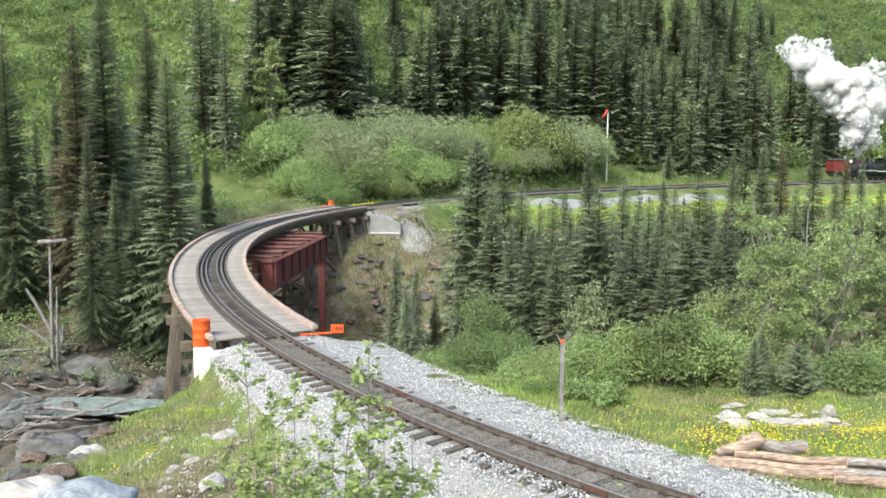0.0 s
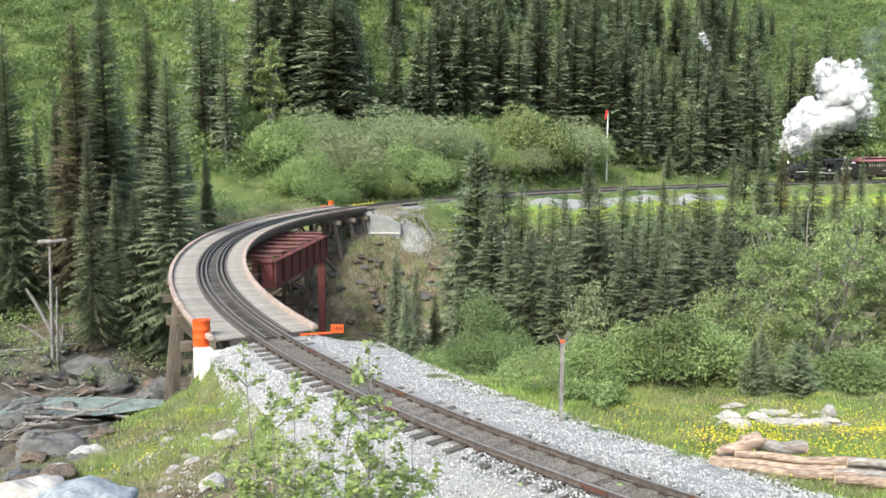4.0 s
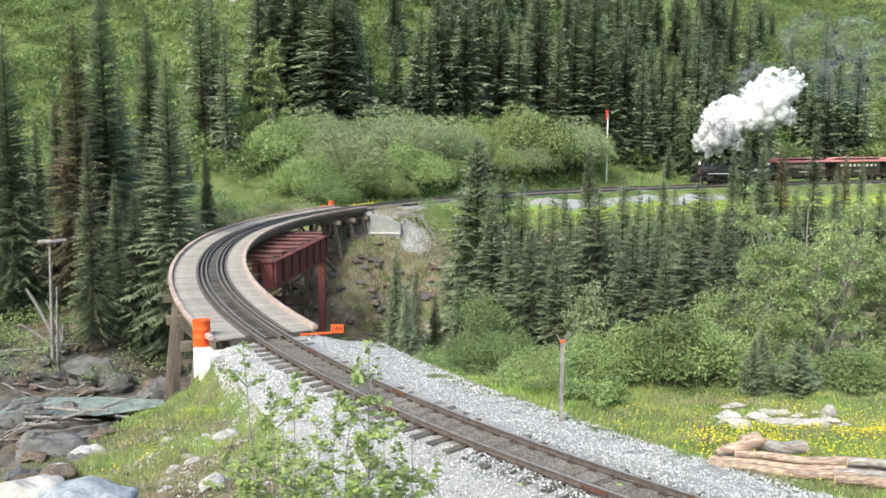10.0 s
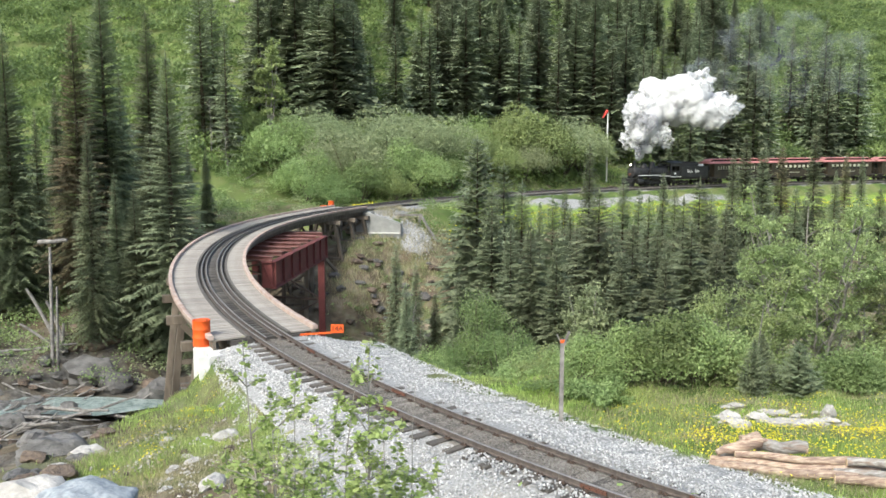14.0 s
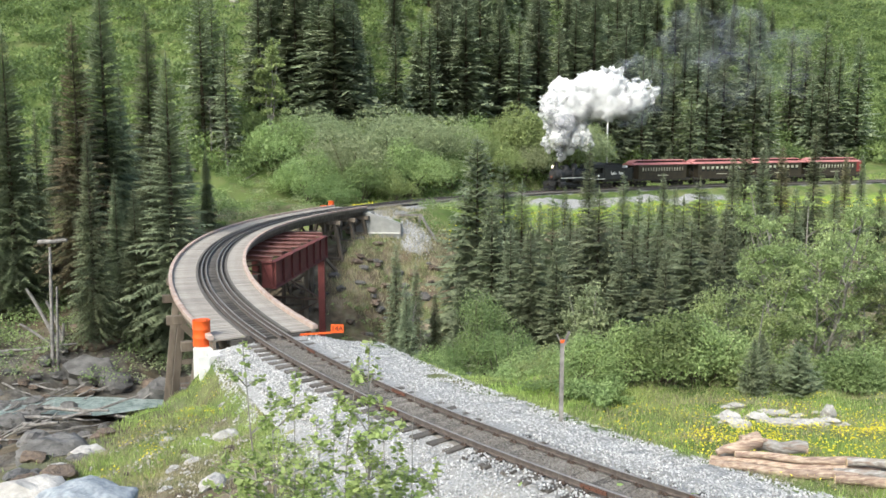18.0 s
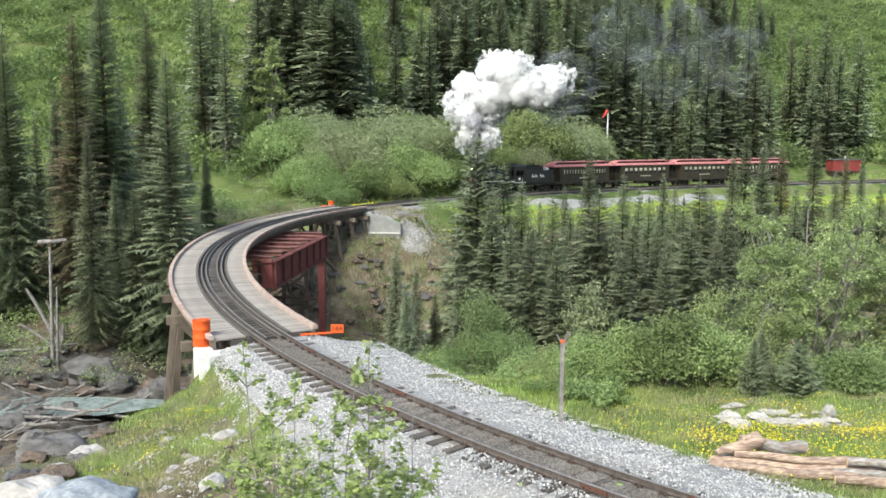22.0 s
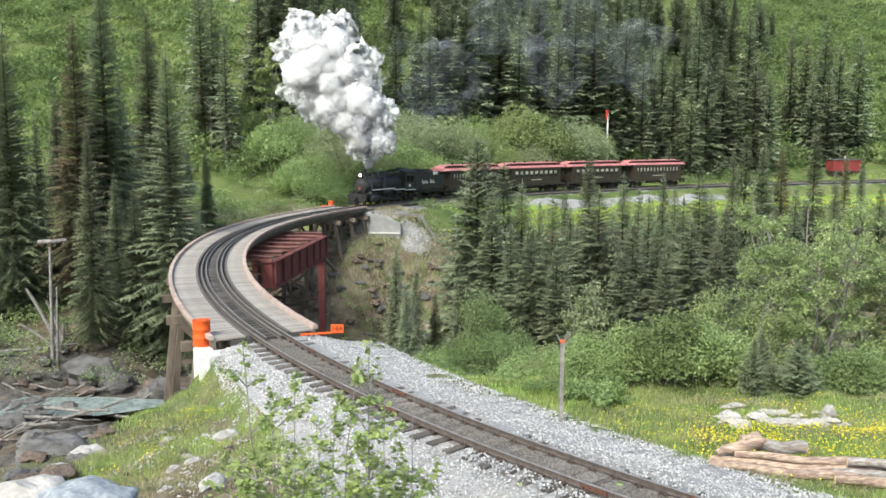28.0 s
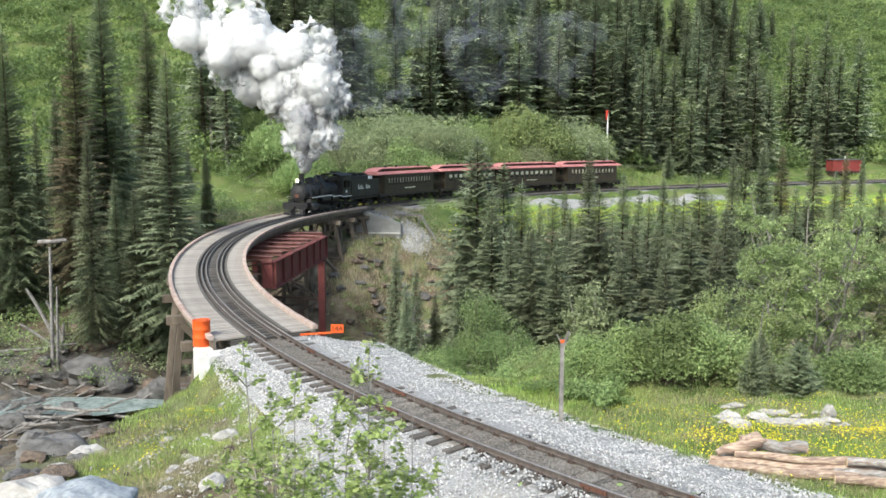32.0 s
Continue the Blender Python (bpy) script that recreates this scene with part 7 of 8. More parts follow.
drum(-8.15, 28.75, -0.37, "bright orange steel drum on a white concrete block")
block = thing("concrete_block", "white-painted concrete block beside the bridge end", "concrete block")
part("face", Geo().box((-8.02, 28.75, -1.4), (0.66, 0.75, 2.06), bevel=0.03), M_WHITECONC, block)
part("foot", Geo().box((-7.62, 28.35, -2.0), (0.55, 0.4, 1.3), bevel=0.03), M_CONCRETE, block)
_f = on_track(75.6, -3.6)
drum(_f.x, _f.y, gz1(_f.x, _f.y) - 0.02, "orange steel drum at the far bridge end")
farsign = thing("bridge_sign", "small orange sign lying beside the far drum", "sign")
_f = on_track(74.9, -4.0)
part("board", Geo().box((_f.x, _f.y, gz1(_f.x, _f.y) + 0.32), (0.6, 0.03, 0.35)), M_ORANGE, farsign)
part("post", Geo().box((_f.x, _f.y + 0.04, gz1(_f.x, _f.y) + 0.2), (0.06, 0.05, 0.5)), M_GREYWOOD, farsign)

sign = thing("bridge_sign", "orange bridge sign reading 14A on a long orange bar", "sign")
SX, SY = -4.92, 29.3
part("bar", Geo().beam((SX, SY, -0.12), (SX + 1.42, SY - 0.1, 0.0), 0.06, 0.06), M_ORANGE, sign, "orange steel bar")
part("stake", Geo().box((SX + 0.1, SY, -0.5), (0.06, 0.06, 0.8)), M_ORANGE, sign)
part("board", Geo().box((SX + 1.30, SY - 0.14, 0.12), (0.44, 0.025, 0.29), bevel=0.005), M_ORANGE, sign)
lettering("number", "14A", 0.24, sign, Matrix.Translation((SX + 1.30, SY - 0.156, 0.12)) @ Matrix.Rotation(math.pi / 2, 4, "X"), M_BLACKPAINT, "black painted number 14A")

pole = thing("post", "grey steel post with a forked top and a dab of red", "post", at=pose(3.05, 21.75, gz1(3.05, 21.75)))
part("shaft", Geo().box((0, 0, 1.0), (0.1, 0.1, 2.3), bevel=0.012), M_GREYWOOD, pole, "grey weathered shaft")
part("fork_arm", Geo().beam((0, -0.03, 1.9), (0.17, -0.03, 2.36), 0.05, 0.06), M_GREYWOOD, pole)
part("fork_arm", Geo().beam((0, -0.03, 1.98), (-0.15, -0.03, 2.3), 0.025, 0.025), M_GREYWOOD, pole)
part("red_band", Geo().box((0, 0, 2.1), (0.106, 0.106, 0.09)), M_ORANGE, pole, "faded red paint")

# wind sock on its pole behind the far line
WX, WY = 24.2, 129.0
WZ = gz1(WX, WY)
W_TOP = 10.5
sock_pole = thing("windsock_pole", "tall white pole for a wind sock", "pole", at=pose(WX, WY, 0))
part("pole", Geo().tube([(0, 0, WZ - 0.3), (0, 0, W_TOP)], [0.12, 0.1], 10), M_WHITEPAINT, sock_pole, smooth=True)
part("bracket", Geo().tube([(0, 0, W_TOP - 0.05), (-0.15, 0, W_TOP + 0.1)], 0.05, 6), M_WHITEPAINT, sock_pole)
sock = tagged(new("windsock", Geo().lathe([(0.08, -1.35), (0.13, -1.0), (0.18, -0.5), (0.22, 0.0), (0.2, 0.02)], 14).mesh("windsock", M_SOCK, smooth=True)), "limp red wind sock", "windsock")

# the red car body on the siding
_p = Vector((72.4, 157.8, 0))
shed = thing("red_car_body", "small red wooden car body with a grey roof", "car body", at=pose(_p.x, _p.y, gz1(_p.x, _p.y) + 0.35, 0, 0, 6))
for _bx in (-2.2, 0.0, 2.2):
    part("support_block", Geo().box((_bx, 0, -0.3), (0.5, 2.0, 0.75)), M_TIMBER, shed)
part("wall", Geo().box((0, 0, 1.35), (5.4, 2.3, 2.0), bevel=0.02), M_REDWOOD, shed, "bright red boarded wall")
for k in range(18):
    part("batten", Geo().box((-2.6 + 5.2 * k / 17, -1.165, 1.35), (0.05, 0.03, 1.95)), M_REDWOOD, shed)
part("roof", Geo().prism([(-2.85, 2.34), (2.85, 2.34), (2.85, 2.42), (0, 2.56), (-2.85, 2.42)], -1.35, 1.35), M_ROOFGREY, shed, "grey sheet roof")
part("door", Geo().box((0.1, -1.19, 1.35), (1.3, 0.05, 1.75)), M_REDWOOD, shed)
part("window", Geo().box((-0.6, -1.185, 1.7), (0.5, 0.05, 0.5)), M_GLASS, shed)
part("chimney_pipe", Geo().tube([(0.2, 0, 2.45), (0.2, 0, 3.0)], 0.12, 10), M_WHITEPAINT, shed, "white chimney pipe")
part("frame", Geo().box((0, 0, 0.2), (5.5, 2.2, 0.34)), M_UNDER, shed)

# ---- ballast stones ----
def scatter_stones(name, count, where, size, mat, seed, label):
    """Crushed stone: cut octahedra strewn over the ground."""
    r = np.random.RandomState(seed)
    P = where(r, count)
    n = len(P)
    base = np.array([(1, 0, 0), (0, 1, 0), (-1, 0, 0), (0, -1, 0), (0.2, 0.1, 0.8), (-0.1, -0.2, -0.8)])
    k = size * (0.55 + 0.9 * r.rand(n, 1, 1))
    V = base[None] * (0.7 + 0.6 * r.rand(n, 6, 1)) * k
    q = r.normal(size=(n, 4))
    q /= np.linalg.norm(q, axis=1)[:, None]
    w, x, y, z = q.T
    Rm = np.stack([1 - 2 * (y * y + z * z), 2 * (x * y - z * w), 2 * (x * z + y * w), 2 * (x * y + z * w), 1 - 2 * (x * x + z * z), 2 * (y * z - x * w),
                   2 * (x * z - y * w), 2 * (y * z + x * w), 1 - 2 * (x * x + y * y)], 1).reshape(n, 3, 3)
    V = np.einsum("nij,nkj->nki", Rm, V) + P[:, None]
    f = np.array([(0, 1, 4), (1, 2, 4), (2, 3, 4), (3, 0, 4), (1, 0, 5), (2, 1, 5), (3, 2, 5), (0, 3, 5)])
    Fc = (np.arange(n)[:, None, None] * 6 + f[None]).reshape(-1, 3)
    tagged(new(name, raw_mesh(name, V.reshape(-1, 3), Fc, mat)), label, "gravel", kind="stuff")


def track_xyz(s, off, z):
    x, y, a = np.interp(s, S_ALL, X_ALL), np.interp(s, S_ALL, Y_ALL), np.interp(s, S_ALL, TH_ALL)
    return np.stack([x + off * np.cos(a), y - off * np.sin(a), z + 0 * x], -1)


def near_ballast(r, n):
    s = -2.5 + (BRIDGE_A + 2.2) * r.rand(n)
    lim = np.interp(s, (-5, 4, 10, 17), (6.5, 4.6, 2.8, 1.9))
    left = r.rand(n) < 0.52
    off = np.where(left, -0.62 - (lim - 0.5) * r.rand(n), 0.6 + 3.5 * r.rand(n) ** 0.9)
    keep = (np.abs(off) > 0.62)
    s, off = s[keep], off[keep]
    P = track_xyz(s, off, 0)
    g = ground_z(P[:, 0], P[:, 1])
    rib = np.interp(off, (-2.7, -1.5, -1.0, -0.6, 0.0, 0.6, 1.1, 1.6, 3.7), (-0.85, -0.29, -0.215, -0.19, -0.165, -0.165, -0.165, -0.21, -0.85))
    rib = np.where((off < -np.interp(s, (8, 17), (2.7, 1.8))) | (off > 3.7), -9, rib)
    P[:, 2] = np.maximum(g, rib) + 0.005 + np.where(np.abs(off) < 1.06, np.where(s > 4.5, -0.04, 0.065), 0.0)
    return P


def between_rails(r, n):
    s = -2.5 + (BRIDGE_A + 2.2) * r.rand(n)
    return track_xyz(s, r.uniform(-0.4, 0.4, n), -0.168 + 0 * s)


def far_spill(r, n):
    x, y = -2.7 + 0.7 * r.normal(size=n), 81.8 + 1.2 * r.normal(size=n)
    P = np.stack([x, y, ground_z(x, y) + 0.02], -1)
    return P


scatter_stones("ballast_stones", 28000, near_ballast, 0.030, M_STONE, 51, "crushed pale grey ballast stones")
scatter_stones("ballast_stones", 13000, between_rails, 0.022, M_FOULED, 52, "brown-grey fouled stones between the rails")
def bank_stones(r, n):
    x, y = r.uniform(-8.8, -2.4, n), r.uniform(14, 24, n)
    m = wave(x, y, 1.9, 7) < 0.2
    x, y = x[m], y[m]
    return np.stack([x, y, ground_z(x, y) + 0.01], -1)


scatter_stones("bank_stones", 2600, bank_stones, 0.035, M_PALEROCK, 55, "pale pebbles and chips on the bare bank")


scatter_stones("spilled_stones", 700, far_spill, 0.07, M_STONE, 53, "pale stones spilled below the far abutment")


# ---- grass and flowers ----
def grass(name, spots_x, spots_y, height, width, mat, seed, label, lean=0.5):
    r = np.random.RandomState(seed)
    n = len(spots_x)
    z = ground_z(spots_x, spots_y) - 0.02
    a = r.rand(n) * 6.28
    h = height * (0.5 + r.rand(n))
    w = width * (0.6 + 0.8 * r.rand(n))
    la = r.rand(n) * 6.28
    ll = h * lean * r.rand(n)
    B = np.stack([spots_x, spots_y, z], -1)
    sd = np.stack([np.cos(a) * w, np.sin(a) * w, 0 * w], -1)
    ld = np.stack([np.cos(la) * ll, np.sin(la) * ll, h], -1)
    V = np.stack([B - sd, B + sd, B + sd * 0.6 + ld * 0.55, B + ld * np.array((1, 1, 0.95))], 1).reshape(-1, 3)
    tagged(new(name, raw_mesh(name, V, np.arange(4 * n).reshape(-1, 4), mat)), label, "grass", kind="stuff")


def clumped(seed, n, box, clumps, sd):
    """Points gathered in clumps within a box."""
    r = np.random.RandomState(seed)
    cx, cy = r.uniform(box[0], box[1], clumps), r.uniform(box[2], box[3], clumps)
    k = r.randint(0, clumps, n)
    return cx[k] + r.normal(size=n) * sd, cy[k] + r.normal(size=n) * sd


def off_track(x, y, least_left, least_right):
    off, s = near_track(x, y)
    m = np.where(off < 0, off < -least_left, off > least_right) & (s < BRIDGE_A - 0.3)
    return x[m], y[m], off[m]


gx, gy = clumped(71, 30000, (-9.6, -3.2, 15, 29), 420, 0.3)
gx, gy, go = off_track(gx, gy, 2.3, 3.6)
_bare = ((wave(gx, gy, 1.9, 7) > -0.25) | (gy > 23.5)) & (np.hypot(gx + 5.4, (gy - 17.8) * 0.8) + 0.5 * wave(gx, gy, 1.3, 9) > 2.0)
gx, gy = gx[_bare], gy[_bare]
grass("grass", gx, gy, 0.16, 0.010, M_GRASS, 72, "fresh green grass on the bank")
gx, gy = clumped(73, 15000, (-9.4, -2.6, 14, 24), 200, 0.32)
gx, gy, go = off_track(gx, gy, 3.0, 3.6)
grass("dry_grass", gx, gy, 0.15, 0.009, M_DRYGRASS, 74, "straw-coloured dry grass on the bank", 0.9)
gx, gy = clumped(75, 26000, (3.0, 16, 15, 27), 520, 0.35)
gx, gy, go = off_track(gx, gy, 3.0, 3.9)
grass("grass", gx, gy, 0.14, 0.010, M_GRASS, 76, "thin green grass on the flat")
gx, gy = clumped(77, 26000, (3.0, 16, 15, 26), 160, 0.4)
gx, gy, go = off_track(gx, gy, 3.0, 3.9)
grass("dry_grass", gx, gy, 0.13, 0.009, M_DRYGRASS, 78, "dry pale grass on the flat", 0.9)
gx, gy = clumped(85, 12000, (-1.5, 6.5, 22, 28), 160, 0.35)
gx, gy, go = off_track(gx, gy, 3.0, 4.0)
grass("grass", gx, gy, 0.16, 0.010, M_GRASS, 86, "green grass at the edge of the ballast")
gx, gy = clumped(79, 26000, (-24, -12, 14, 42), 300, 0.5)
gx, gy, go = off_track(gx, gy, 5.0, 90)
grass("grass", gx, gy, 0.25, 0.014, M_GRASS, 80, "rank grass on the lower bank")
_ds = np.random.RandomState(81)
_sx, _so = _ds.uniform(62, 80, 5000), _ds.uniform(1.5, 10, 5000)
_pp = track_xyz(_sx, _so, 0 * _sx)
grass("dry_grass", _pp[:, 0], _pp[:, 1], 0.4, 0.03, M_DRYGRASS, 82, "dry grass on the slope under the bridge", 0.8)
_sx, _so = _ds.uniform(84, 150, 20000), _ds.uniform(4, 10.5, 20000)
_keep = ~((_sx > 94) & (_sx < 143) & (_so > 3.4) & (_so < 7.0))
_pp = track_xyz(_sx[_keep], _so[_keep], 0 * _sx[_keep])
grass("grass", _pp[:, 0], _pp[:, 1], 0.35, 0.035, M_GRASS, 83, "bright green meadow grass below the far line")

_sx, _so = _ds.uniform(84, 190, 24000), -_ds.uniform(2.6, 16, 24000)
_pp = track_xyz(_sx, _so, 0 * _sx)
grass("grass", _pp[:, 0], _pp[:, 1], 0.3, 0.035, M_GRASS, 84, "green grass on the bank above the far line")
_sx, _so = _ds.uniform(84, 190, 9000), -_ds.uniform(2.4, 12, 9000)
_pp = track_xyz(_sx, _so, 0 * _sx)
grass("dry_grass", _pp[:, 0], _pp[:, 1], 0.3, 0.03, M_DRYGRASS, 87, "dry grass on the bank above the far line", 0.8)


def flowers(name, x, y, rise, size, seed):
    r = np.random.RandomState(seed)
    n = len(x)
    C = np.stack([x, y, ground_z(x, y) + rise * (0.5 + r.rand(n))], -1)
    a = np.arange(6) * 6.2832 / 6
    ring = np.stack([np.cos(a), np.sin(a), 0.25 * (np.arange(6) % 2)], -1)
    k = size * (0.7 + 0.6 * r.rand(n, 1, 1))
    tilt = r.uniform(-0.5, 0.5, (n, 1, 2))
    R6 = ring[None] * k
    R6 = np.concatenate([R6[:, :, :2], R6[:, :, 2:] + (R6[:, :, :2] * tilt).sum(-1, keepdims=True) - 0.25 * k], -1)
    V = R6 + C[:, None]
    tagged(new(name, raw_mesh(name, V.reshape(-1, 3), np.arange(6 * n).reshape(-1, 6), M_FLOWER)), "yellow dandelion flowers in the grass", "flowers", kind="stuff")


fx, fy = clumped(91, 2600, (4.5, 15, 17.5, 24), 110, 0.34)
fx, fy, fo = off_track(fx, fy, 3, 4.0)
flowers("dandelions", fx, fy, 0.12, 0.018, 92)
fx, fy = clumped(96, 2400, (6.0, 13, 19.6, 21.6), 90, 0.3)
fx, fy, fo = off_track(fx, fy, 3, 4.0)
flowers("dandelions", fx, fy, 0.14, 0.022, 97)
fx, fy = clumped(93, 300, (-9.0, -6.4, 20, 28.5), 26, 0.22)
fx, fy, fo = off_track(fx, fy, 2.2, 9)
flowers("dandelions", fx, fy, 0.14, 0.02, 94)
_sx, _so = _ds.uniform(78, 170, 2600), np.where(_ds.rand(2600) < 0.5, _ds.uniform(-3.4, -2.4, 2600), _ds.uniform(7.2, 9.5, 2600))
_pp = track_xyz(_sx, _so, 0 * _sx)
flowers("dandelions", _pp[:, 0], _pp[:, 1], 0.15, 0.09, 95)


# ---- the sapling in front of the camera ----
def sapling(name, stems, leaves, size, seed, mat, label):
    """Thin stems with side twigs and single folded leaves."""
    r = np.random.RandomState(seed)
    t = thing(name, label, "sapling")
    V, Fc = [], []
    ends = []
    for (x0, y0, z0, x1, y1, z1, w) in stems:
        g = Geo()
        p0, p1 = Vector((x0, y0, z0)), Vector((x1, y1, z1))
        b = Vector((r.uniform(-0.06, 0.06), r.uniform(-0.06, 0.06), 0))
        path = [p0.lerp(p1, f) + b * math.sin(f * 3.14) + Vector((r.uniform(-0.008, 0.008), 0, 0)) for f in np.linspace(0, 1, 9)]
        g.tube(path, [w * (1 - 0.8 * f) for f in np.linspace(0, 1, 9)], 6)
        L = (p1 - p0).length
        for k in range(max(4, int(L * 13))):
            f = r.uniform(0.25, 1.0)
            p = path[min(8, int(f * 8))]
            a = r.uniform(0, 6.28)
            ln = r.uniform(0.10, 0.42) * (1.25 - f * 0.75)
            q = p + Vector((math.cos(a) * ln, math.sin(a) * ln, ln * r.uniform(0.2, 0.9)))
            g.tube([p, (p + q) / 2 + Vector((0, 0, 0.01)), q], [w * 0.35, w * 0.28, w * 0.12], 4, cap=False)
            ends += [(p, q)] * 1
        ends.append((path[-2], path[-1]))
        part("stem", g, M_PALEBARK, t, smooth=True)
    for k in range(leaves):
        p, q = ends[r.randint(len(ends))]
        c = p.lerp(q, r.uniform(0.4, 1.05)) + Vector(r.normal(size=3)) * 0.012
        d = Vector((r.normal(), r.normal(), r.uniform(-0.5, 0.5))).normalized()
        u = d.cross(Vector((r.normal() * 0.6, r.normal() * 0.6, 1))).normalized()
        nn = d.cross(u)
        s_ = size * r.uniform(0.55, 1.2)
        n = len(V)
        V += [c, c + d * s_ * 0.35 + u * s_ * 0.34 + nn * s_ * 0.08, c + d * s_ * 0.75 + u * s_ * 0.25 + nn * s_ * 0.08, c + d * s_, c + d * s_ * 0.75 - u * s_ * 0.25 + nn * s_ * 0.08, c + d * s_ * 0.35 - u * s_ * 0.34 + nn * s_ * 0.08, c + d * s_ * 0.5]
        Fc += [(n, n + 6, n + 1), (n + 1, n + 6, n + 2), (n + 2, n + 6, n + 3), (n + 3, n + 6, n + 4), (n + 4, n + 6, n + 5), (n + 5, n + 6, n)]
    tagged(part("leaves", raw_mesh("leaves", V, Fc, mat), None, t, "fresh light-green leaves"), kind="stuff")
    return t


def leafy(x, z, d):
    """A point d metres ahead, from its bearing and its slope."""
    return x * d, d, 6.6 - z * d


def saplings():
    # bearing and downward slope of foot and tip, distance, thickness
    rows = ((-0.21, 0.46, -0.195, 0.36, 4.3, 0.008), (-0.16, 0.46, -0.165, 0.37, 4.2, 0.008), (-0.115, 0.47, -0.11, 0.38, 4.3, 0.008), (-0.245, 0.47, -0.22, 0.41, 4.4, 0.008),
            (-0.04, 0.47, -0.045, 0.40, 4.6, 0.007), (-0.02, 0.47, -0.01, 0.38, 4.7, 0.007), (-0.13, 0.47, -0.10, 0.26, 4.6, 0.009), (-0.18, 0.47, -0.14, 0.40, 4.0, 0.007), (-0.08, 0.47, -0.10, 0.40, 4.1, 0.007),
            (-0.175, 0.44, -0.235, 0.235, 4.5, 0.011), (-0.10, 0.46, -0.085, 0.235, 4.6, 0.012), (-0.19, 0.45, -0.205, 0.30, 4.7, 0.009),
            (-0.14, 0.46, -0.15, 0.33, 4.4, 0.008), (-0.23, 0.46, -0.26, 0.37, 4.6, 0.009), (-0.06, 0.46, -0.055, 0.36, 4.8, 0.008), (-0.12, 0.46, -0.125, 0.30, 4.9, 0.008),
            (-0.20, 0.47, -0.175, 0.27, 4.9, 0.008), (-0.26, 0.47, -0.235, 0.40, 4.2, 0.007), (-0.09, 0.47, -0.07, 0.31, 4.4, 0.008))
    stems = []
    for bx, s0, tx, s1, d, w in rows:
        a, b = leafy(bx, s0, d), leafy(tx, s1, d)
        z0 = gz1(a[0], a[1]) - 0.05
        stems.append((a[0], a[1], min(z0, a[2]), *b, w))
    sapling("sapling", stems, 10500, 0.037, 501, M_SAPLING, "young leafy alder saplings on the bank")
    a, b = leafy(-0.026, 0.44, 5.0), leafy(-0.032, 0.29, 5.0)
    sapling("bare_sapling", [(a[0], a[1], min(a[2], gz1(a[0], a[1])), *b, 0.008)], 3, 0.05, 502, M_SAPLING, "thin bare grey sapling on the bank")
    tufts = []
    for bx, sl in ((0.135, 0.395), (0.205, 0.40), (0.30, 0.405), (-0.02, 0.40), (0.09, 0.41)):
        b = leafy(bx, sl, 5.2)
        z0 = gz1(b[0], b[1])
        tufts.append((b[0], b[1], z0 - 0.05, b[0] + 0.02, b[1], b[2], 0.006))
    sapling("sapling", tufts, 60, 0.06, 503, M_SAPLING, "small leafy shoots at the foot of the bank")


saplings()
# ---- what moves ----
import collections

RUN_T = (0, 1, 3, 6, 9, 11, 13, 17, 19, 20, 22, 23.5, 25, 28, 29, 30, 31, 32)
RUN_S = (164.51, 161.12, 154.92, 146.44, 138.07, 132.17, 125.85, 112.0, 104.89, 101.36, 94.37, 89.21, 84.16, 74.6, 71.6, 68.7, 65.65, 62.85)


def front_at(t):
    """How far along the line the engine's front stands at t seconds: a smooth curve through the run."""
    c = np.polyfit(RUN_T, RUN_S, 7)
    return float(np.polyval(c, t))


def car_pose(t, back, half):
    s = front_at(t) + back
    a, b = on_track(s - half), on_track(s + half)
    d = a - b
    m = (a + b) / 2
    return pose(m.x, m.y, 0, 0, 0, math.degrees(math.atan2(d.y, d.x)))


# Shape of the plume at several times: for five places from the chimney to its head,
# metres across, metres up and half-width, seen from the near bank.
PLUMES = collections.OrderedDict()
PLUMES[0.0] = ((0.04, 0.45, 0.68), (0.4, 4.4, 2.4), (1.2, 9.2, 3.8), (-3.8, 11.4, 3.2), (-9.0, 15.0, 2.4))
PLUMES[3.2] = ((0.04, 0.45, 0.68), (0.8, 3.6, 2.2), (4.2, 6.8, 3.5), (8.0, 9.2, 3.5), (4.0, 11.5, 2.5))
PLUMES[6.0] = ((0.04, 0.45, 0.52), (0.6, 2.9, 1.9), (2.9, 4.6, 2.6), (6.2, 7.6, 3.2), (10.2, 10.8, 2.8))
PLUMES[9.0] = ((0.12, 0.45, 0.75), (2.0, 4.0, 2.7), (5.2, 5.8, 2.8), (8.8, 7.0, 2.7), (9.6, 11.0, 2.3))
PLUMES[13.0] = ((0.16, 0.45, 0.80), (1.2, 4.6, 2.8), (3.9, 8.5, 3.1), (7.4, 7.8, 3.1), (11.6, 5.4, 1.8))
PLUMES[17.0] = ((0.12, 0.45, 0.80), (1.0, 4.4, 2.8), (1.6, 8.2, 2.9), (5.2, 9.0, 3.0), (8.6, 6.8, 2.0))
PLUMES[19.0] = ((0.2, 0.45, 0.80), (1.2, 4.0, 2.2), (1.6, 8.0, 2.6), (5.6, 7.4, 2.8), (9.6, 7.3, 2.0))
PLUMES[23.0] = ((-0.04, 0.45, 0.68), (-0.6, 4.2, 1.9), (-0.8, 8.0, 2.9), (2.6, 10.8, 3.2), (7.6, 8.2, 2.4))
PLUMES[25.0] = ((-0.12, 0.45, 0.68), (-1.0, 5.2, 1.7), (-3.6, 8.6, 2.8), (-1.2, 12.4, 3.0), (4.6, 11.0, 2.2))
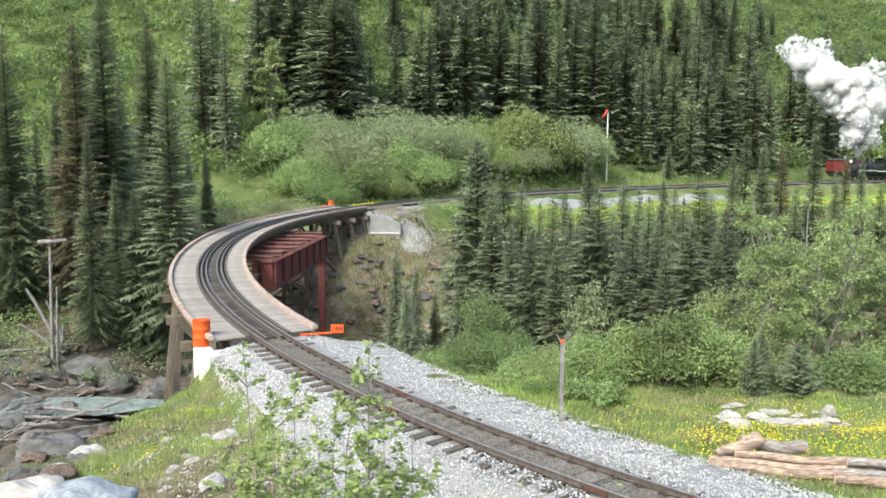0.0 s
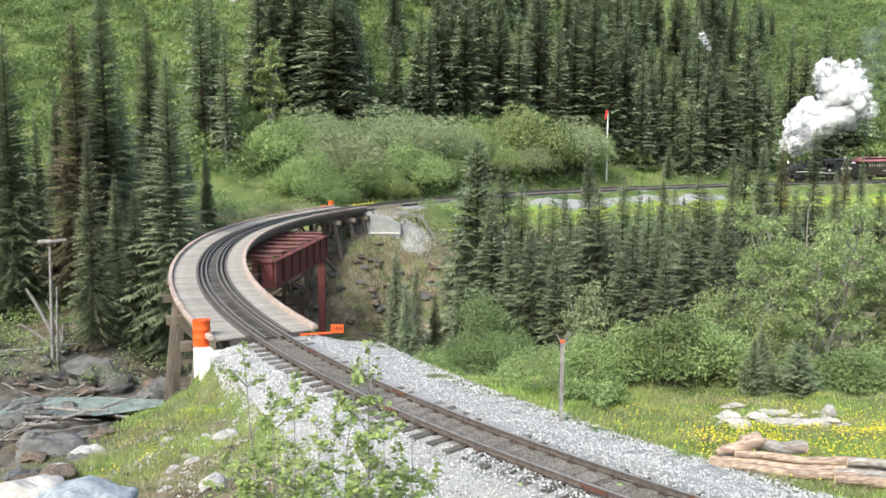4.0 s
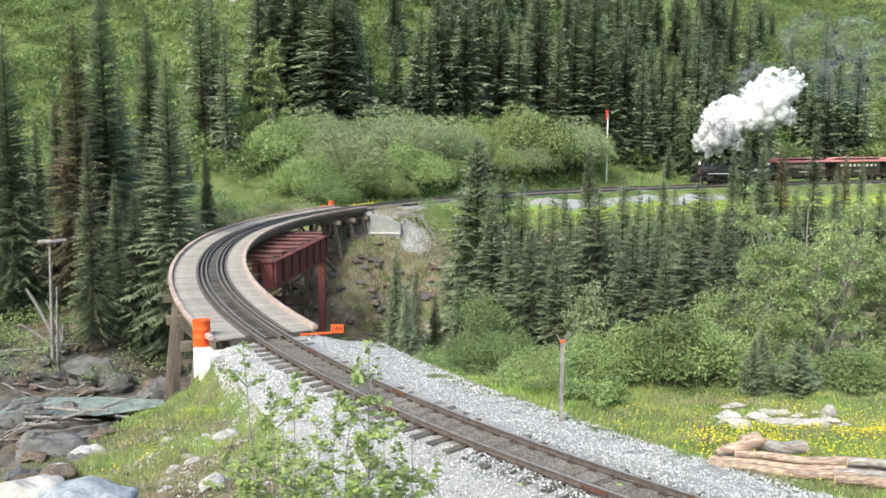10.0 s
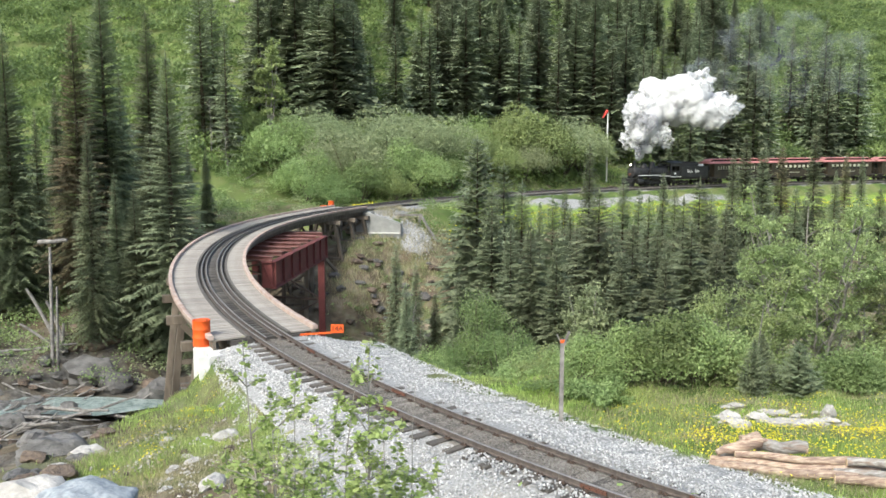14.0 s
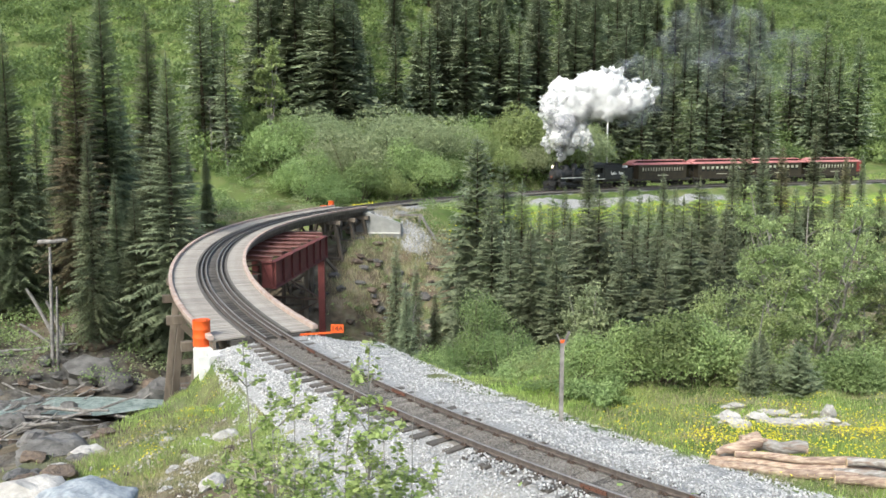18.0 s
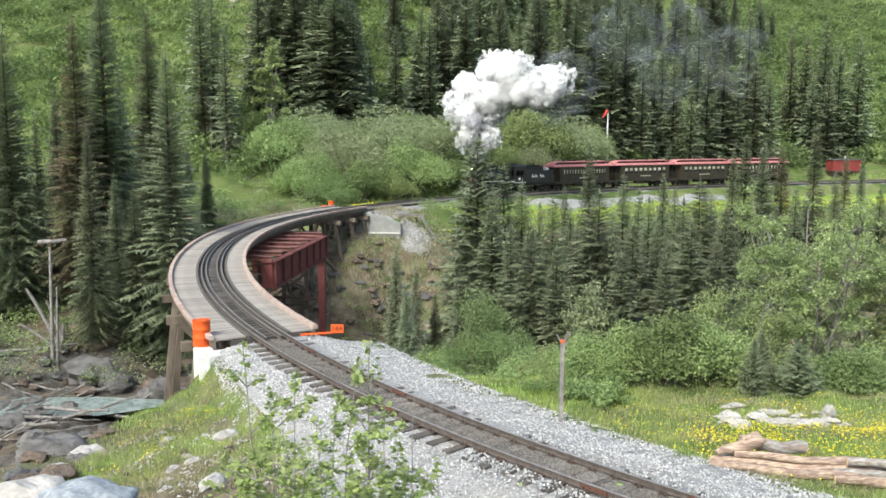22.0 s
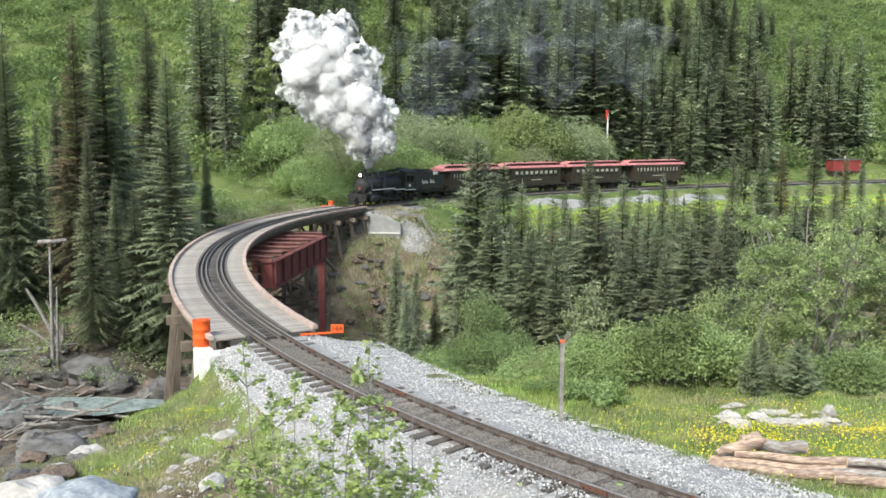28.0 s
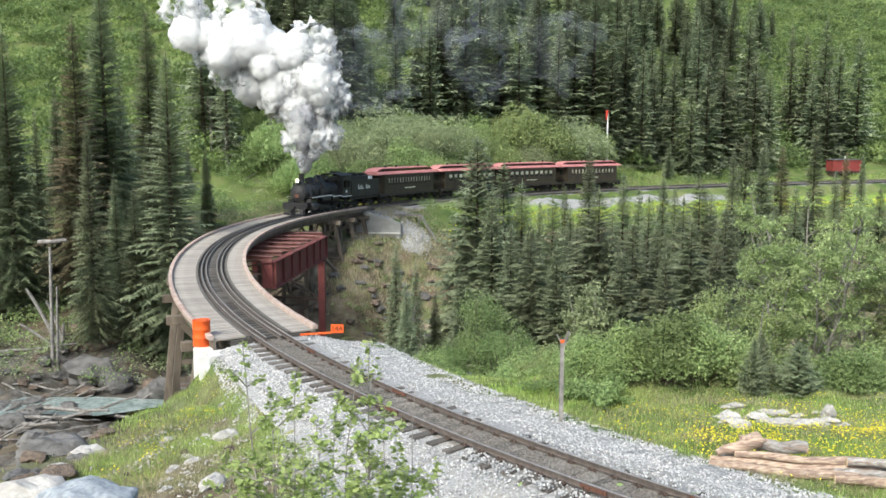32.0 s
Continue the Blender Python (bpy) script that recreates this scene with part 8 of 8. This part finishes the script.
PLUMES[28.0] = ((0.08, 0.45, 0.80), (0.5, 3.6, 1.6), (-1.2, 6.8, 2.8), (-4.4, 9.0, 3.5), (-4.4, 12.0, 2.2))
PLUMES[30.0] = ((0.00, 0.45, 0.75), (0.0, 3.8, 1.9), (-1.7, 7.2, 3.0), (-4.8, 10.2, 4.0), (-7.6, 13.4, 3.3))
PLUMES[32.0] = ((0.00, 0.45, 0.68), (0.9, 4.2, 1.6), (0.6, 7.8, 2.7), (-3.2, 9.6, 3.4), (-7.4, 12.0, 3.0))


def plume_at(t, u):
    """Across, up and half-width of the plume at the fraction u of its length."""
    ts = list(PLUMES)
    out = []
    for c in range(3):
        prof = [np.interp(u * 4, range(5), [p[c] for p in PLUMES[k]]) for k in ts]
        out.append(float(np.interp(t, ts, prof)))
    return out


def chimney_at(t):
    s = front_at(t) + 1.95
    return on_track(s, 0, 3.45)


def puff_mesh(name, seed, r, mat, rough=0.34):
    bm = bmesh.new()
    bmesh.ops.create_icosphere(bm, subdivisions=4 if r > 1.0 else 3, radius=1.0)
    o = Vector((seed * 2.3, seed * 1.1, seed * 4.7))
    for v in bm.verts:
        n = v.co.normalized()
        k = 1.0
        for f, a in ((1.4, 0.8), (2.9, 0.8), (6.0, 0.42), (12.0, 0.16)):
            k += rough * a * (abs(noise.noise(n * f + o * f)) * 1.5 - 0.3)
        v.co = n * r * k
    me = bpy.data.meshes.new(name)
    bm.to_mesh(me)
    bm.free()
    me.materials.append(mat)
    me.polygons.foreach_set("use_smooth", [True] * len(me.polygons))
    return me


PUFFS = []
SCRAPS = []


def make_puffs():
    r = random.Random(33)
    n = 96
    for i in range(n):
        u = (i + 0.5) / n
        rad = float(np.interp(u, (0, 0.15, 0.4, 0.8, 1.0), (0.36, 0.72, 1.3, 1.6, 1.15))) * r.uniform(0.65, 1.2)
        me = puff_mesh("steam_puff", i + 1, rad * 1.1, M_STEAM, 0.25)
        ob = tagged(new("steam_puff", me), "billow of dense white steam above the chimney", "steam", "steam plume")
        k = 1.0 if u > 0.12 else 0.4
        PUFFS.append((ob, u, (r.uniform(-0.6, 0.6) * k, r.uniform(-0.45, 0.45) * k, r.uniform(-0.6, 0.6) * k), r.uniform(-9, 9), 0.0))
    for i in range(34):
        u = 0.15 + 0.85 * i / 33
        me = puff_mesh("steam_wisp", i + 170, r.uniform(0.9, 1.7), M_WISP, 0.5)
        ob = tagged(new("steam_wisp", me), "thin torn wisp of steam round the plume", "steam", "steam plume")
        PUFFS.append((ob, u, (r.choice((-1, 1)) * r.uniform(0.55, 0.95), r.uniform(-0.3, 0.3), r.uniform(-0.8, 0.9)), r.uniform(-6, 6), 0.0))
    for i in range(7):
        u = 0.03 + 0.05 * i
        me = puff_mesh("smoke_puff", i + 90, 0.36 + 0.11 * i, M_SOOT, 0.3)
        ob = tagged(new("smoke_puff", me), "grey coal smoke beside the white steam", "smoke", "smoke column")
        PUFFS.append((ob, u, (-0.45 if i % 2 else -0.25, -0.8, r.uniform(-0.2, 0.2)), r.uniform(-9, 9), 0.0))
    for i in range(5):
        me = puff_mesh("smoke_haze", i + 110, r.uniform(3.4, 5.4), M_HAZE, 0.6)
        ob = tagged(new("smoke_haze", me), "thin blue-grey smoke drifting before the trees", "smoke", "drifting smoke")
        PUFFS.append((ob, -1, (r.uniform(-3, 3), 3 + 1.5 * i, (10, 17, 12, 19, 15)[i]), r.uniform(-3, 3), 5 + 2.2 * i))

    for i in range(3):
        me = puff_mesh("steam_wisp", i + 230, 0.62 - 0.14 * i, M_WISP, 0.6)
        SCRAPS.append((tagged(new("steam_wisp", me), "small torn scrap of steam adrift before the wood", "steam", "steam plume"), i))


make_puffs()


def puff_pose(t, u, jit, spin, late):
    if late:
        c = chimney_at(t - late) if t - late > 0 else chimney_at(0) + Vector((0.72, 0.4, 0)) * (late - t) * 3.4
        p = c + Vector(jit)
    else:
        x, z, w = plume_at(t, u)
        c = chimney_at(t)
        k = 0.25 * math.sin(t * 0.7 + u * 20)
        p = c + Vector((x + jit[0] * w + 0.12 * w * k, jit[1] * w, z + jit[2] * w * 0.9 + 0.15 * k * w))
    return pose(p.x, p.y, p.z, spin * t * 0.6, spin * t, spin * t * 0.4)


def motions():
    for ob, back, half in CONSIST:
        walk(ob, [(t, car_pose(t, back, half)) for t in np.linspace(0, 32, 65)])
    ts = np.linspace(0, 32, 65)
    for ob, u, jit, spin, late in PUFFS:
        walk(ob, [(float(t), puff_pose(float(t), u, jit, spin, late)) for t in ts])
    for ob, i in SCRAPS:
        walk(ob, [(t, pose(54.2 - 3.1 * t + 0.7 * (i - 1), 141 + 0.5 * i, 20.6 + 0.12 * t * t - 0.9 * i, 3 * t, 4 * t, 2 * t)) for t in (0.0, 2.0, 4.0, 6.0, 8.0, 12.0)] + [(32.0, pose(-12.0 + 0.7 * i, 141, 44.0 - 0.9 * i, 60, 70, 40))])
    for ob, r, x in WHEELS:
        step = 0.16 if r < 0.5 else 0.25
        n = int(32 / step)
        rows = []
        for i in range(n + 1):
            t = 32.0 * i / n
            rows.append((t, Matrix.Translation((x, 0, r)) @ Matrix.Rotation((170.0 - front_at(t)) / r, 4, "Y")))
        walk(ob, rows)
    rows = []
    for t, lift, turn in ((0, 38, 20), (2.5, 30, 10), (5, 8, 0), (9, 6, 0), (11.5, 12, 10), (13, 36, 15), (15, 30, 20), (18, 20, 10), (22, 34, 15), (24, 36, 15), (26.5, 12, 0), (29, 6, -10), (32, 7, -20)):
        rows.append((t, pose(WX - 0.1, WY - 0.1, W_TOP + 0.05, 0, lift, turn)))
    walk(sock, rows)


motions()
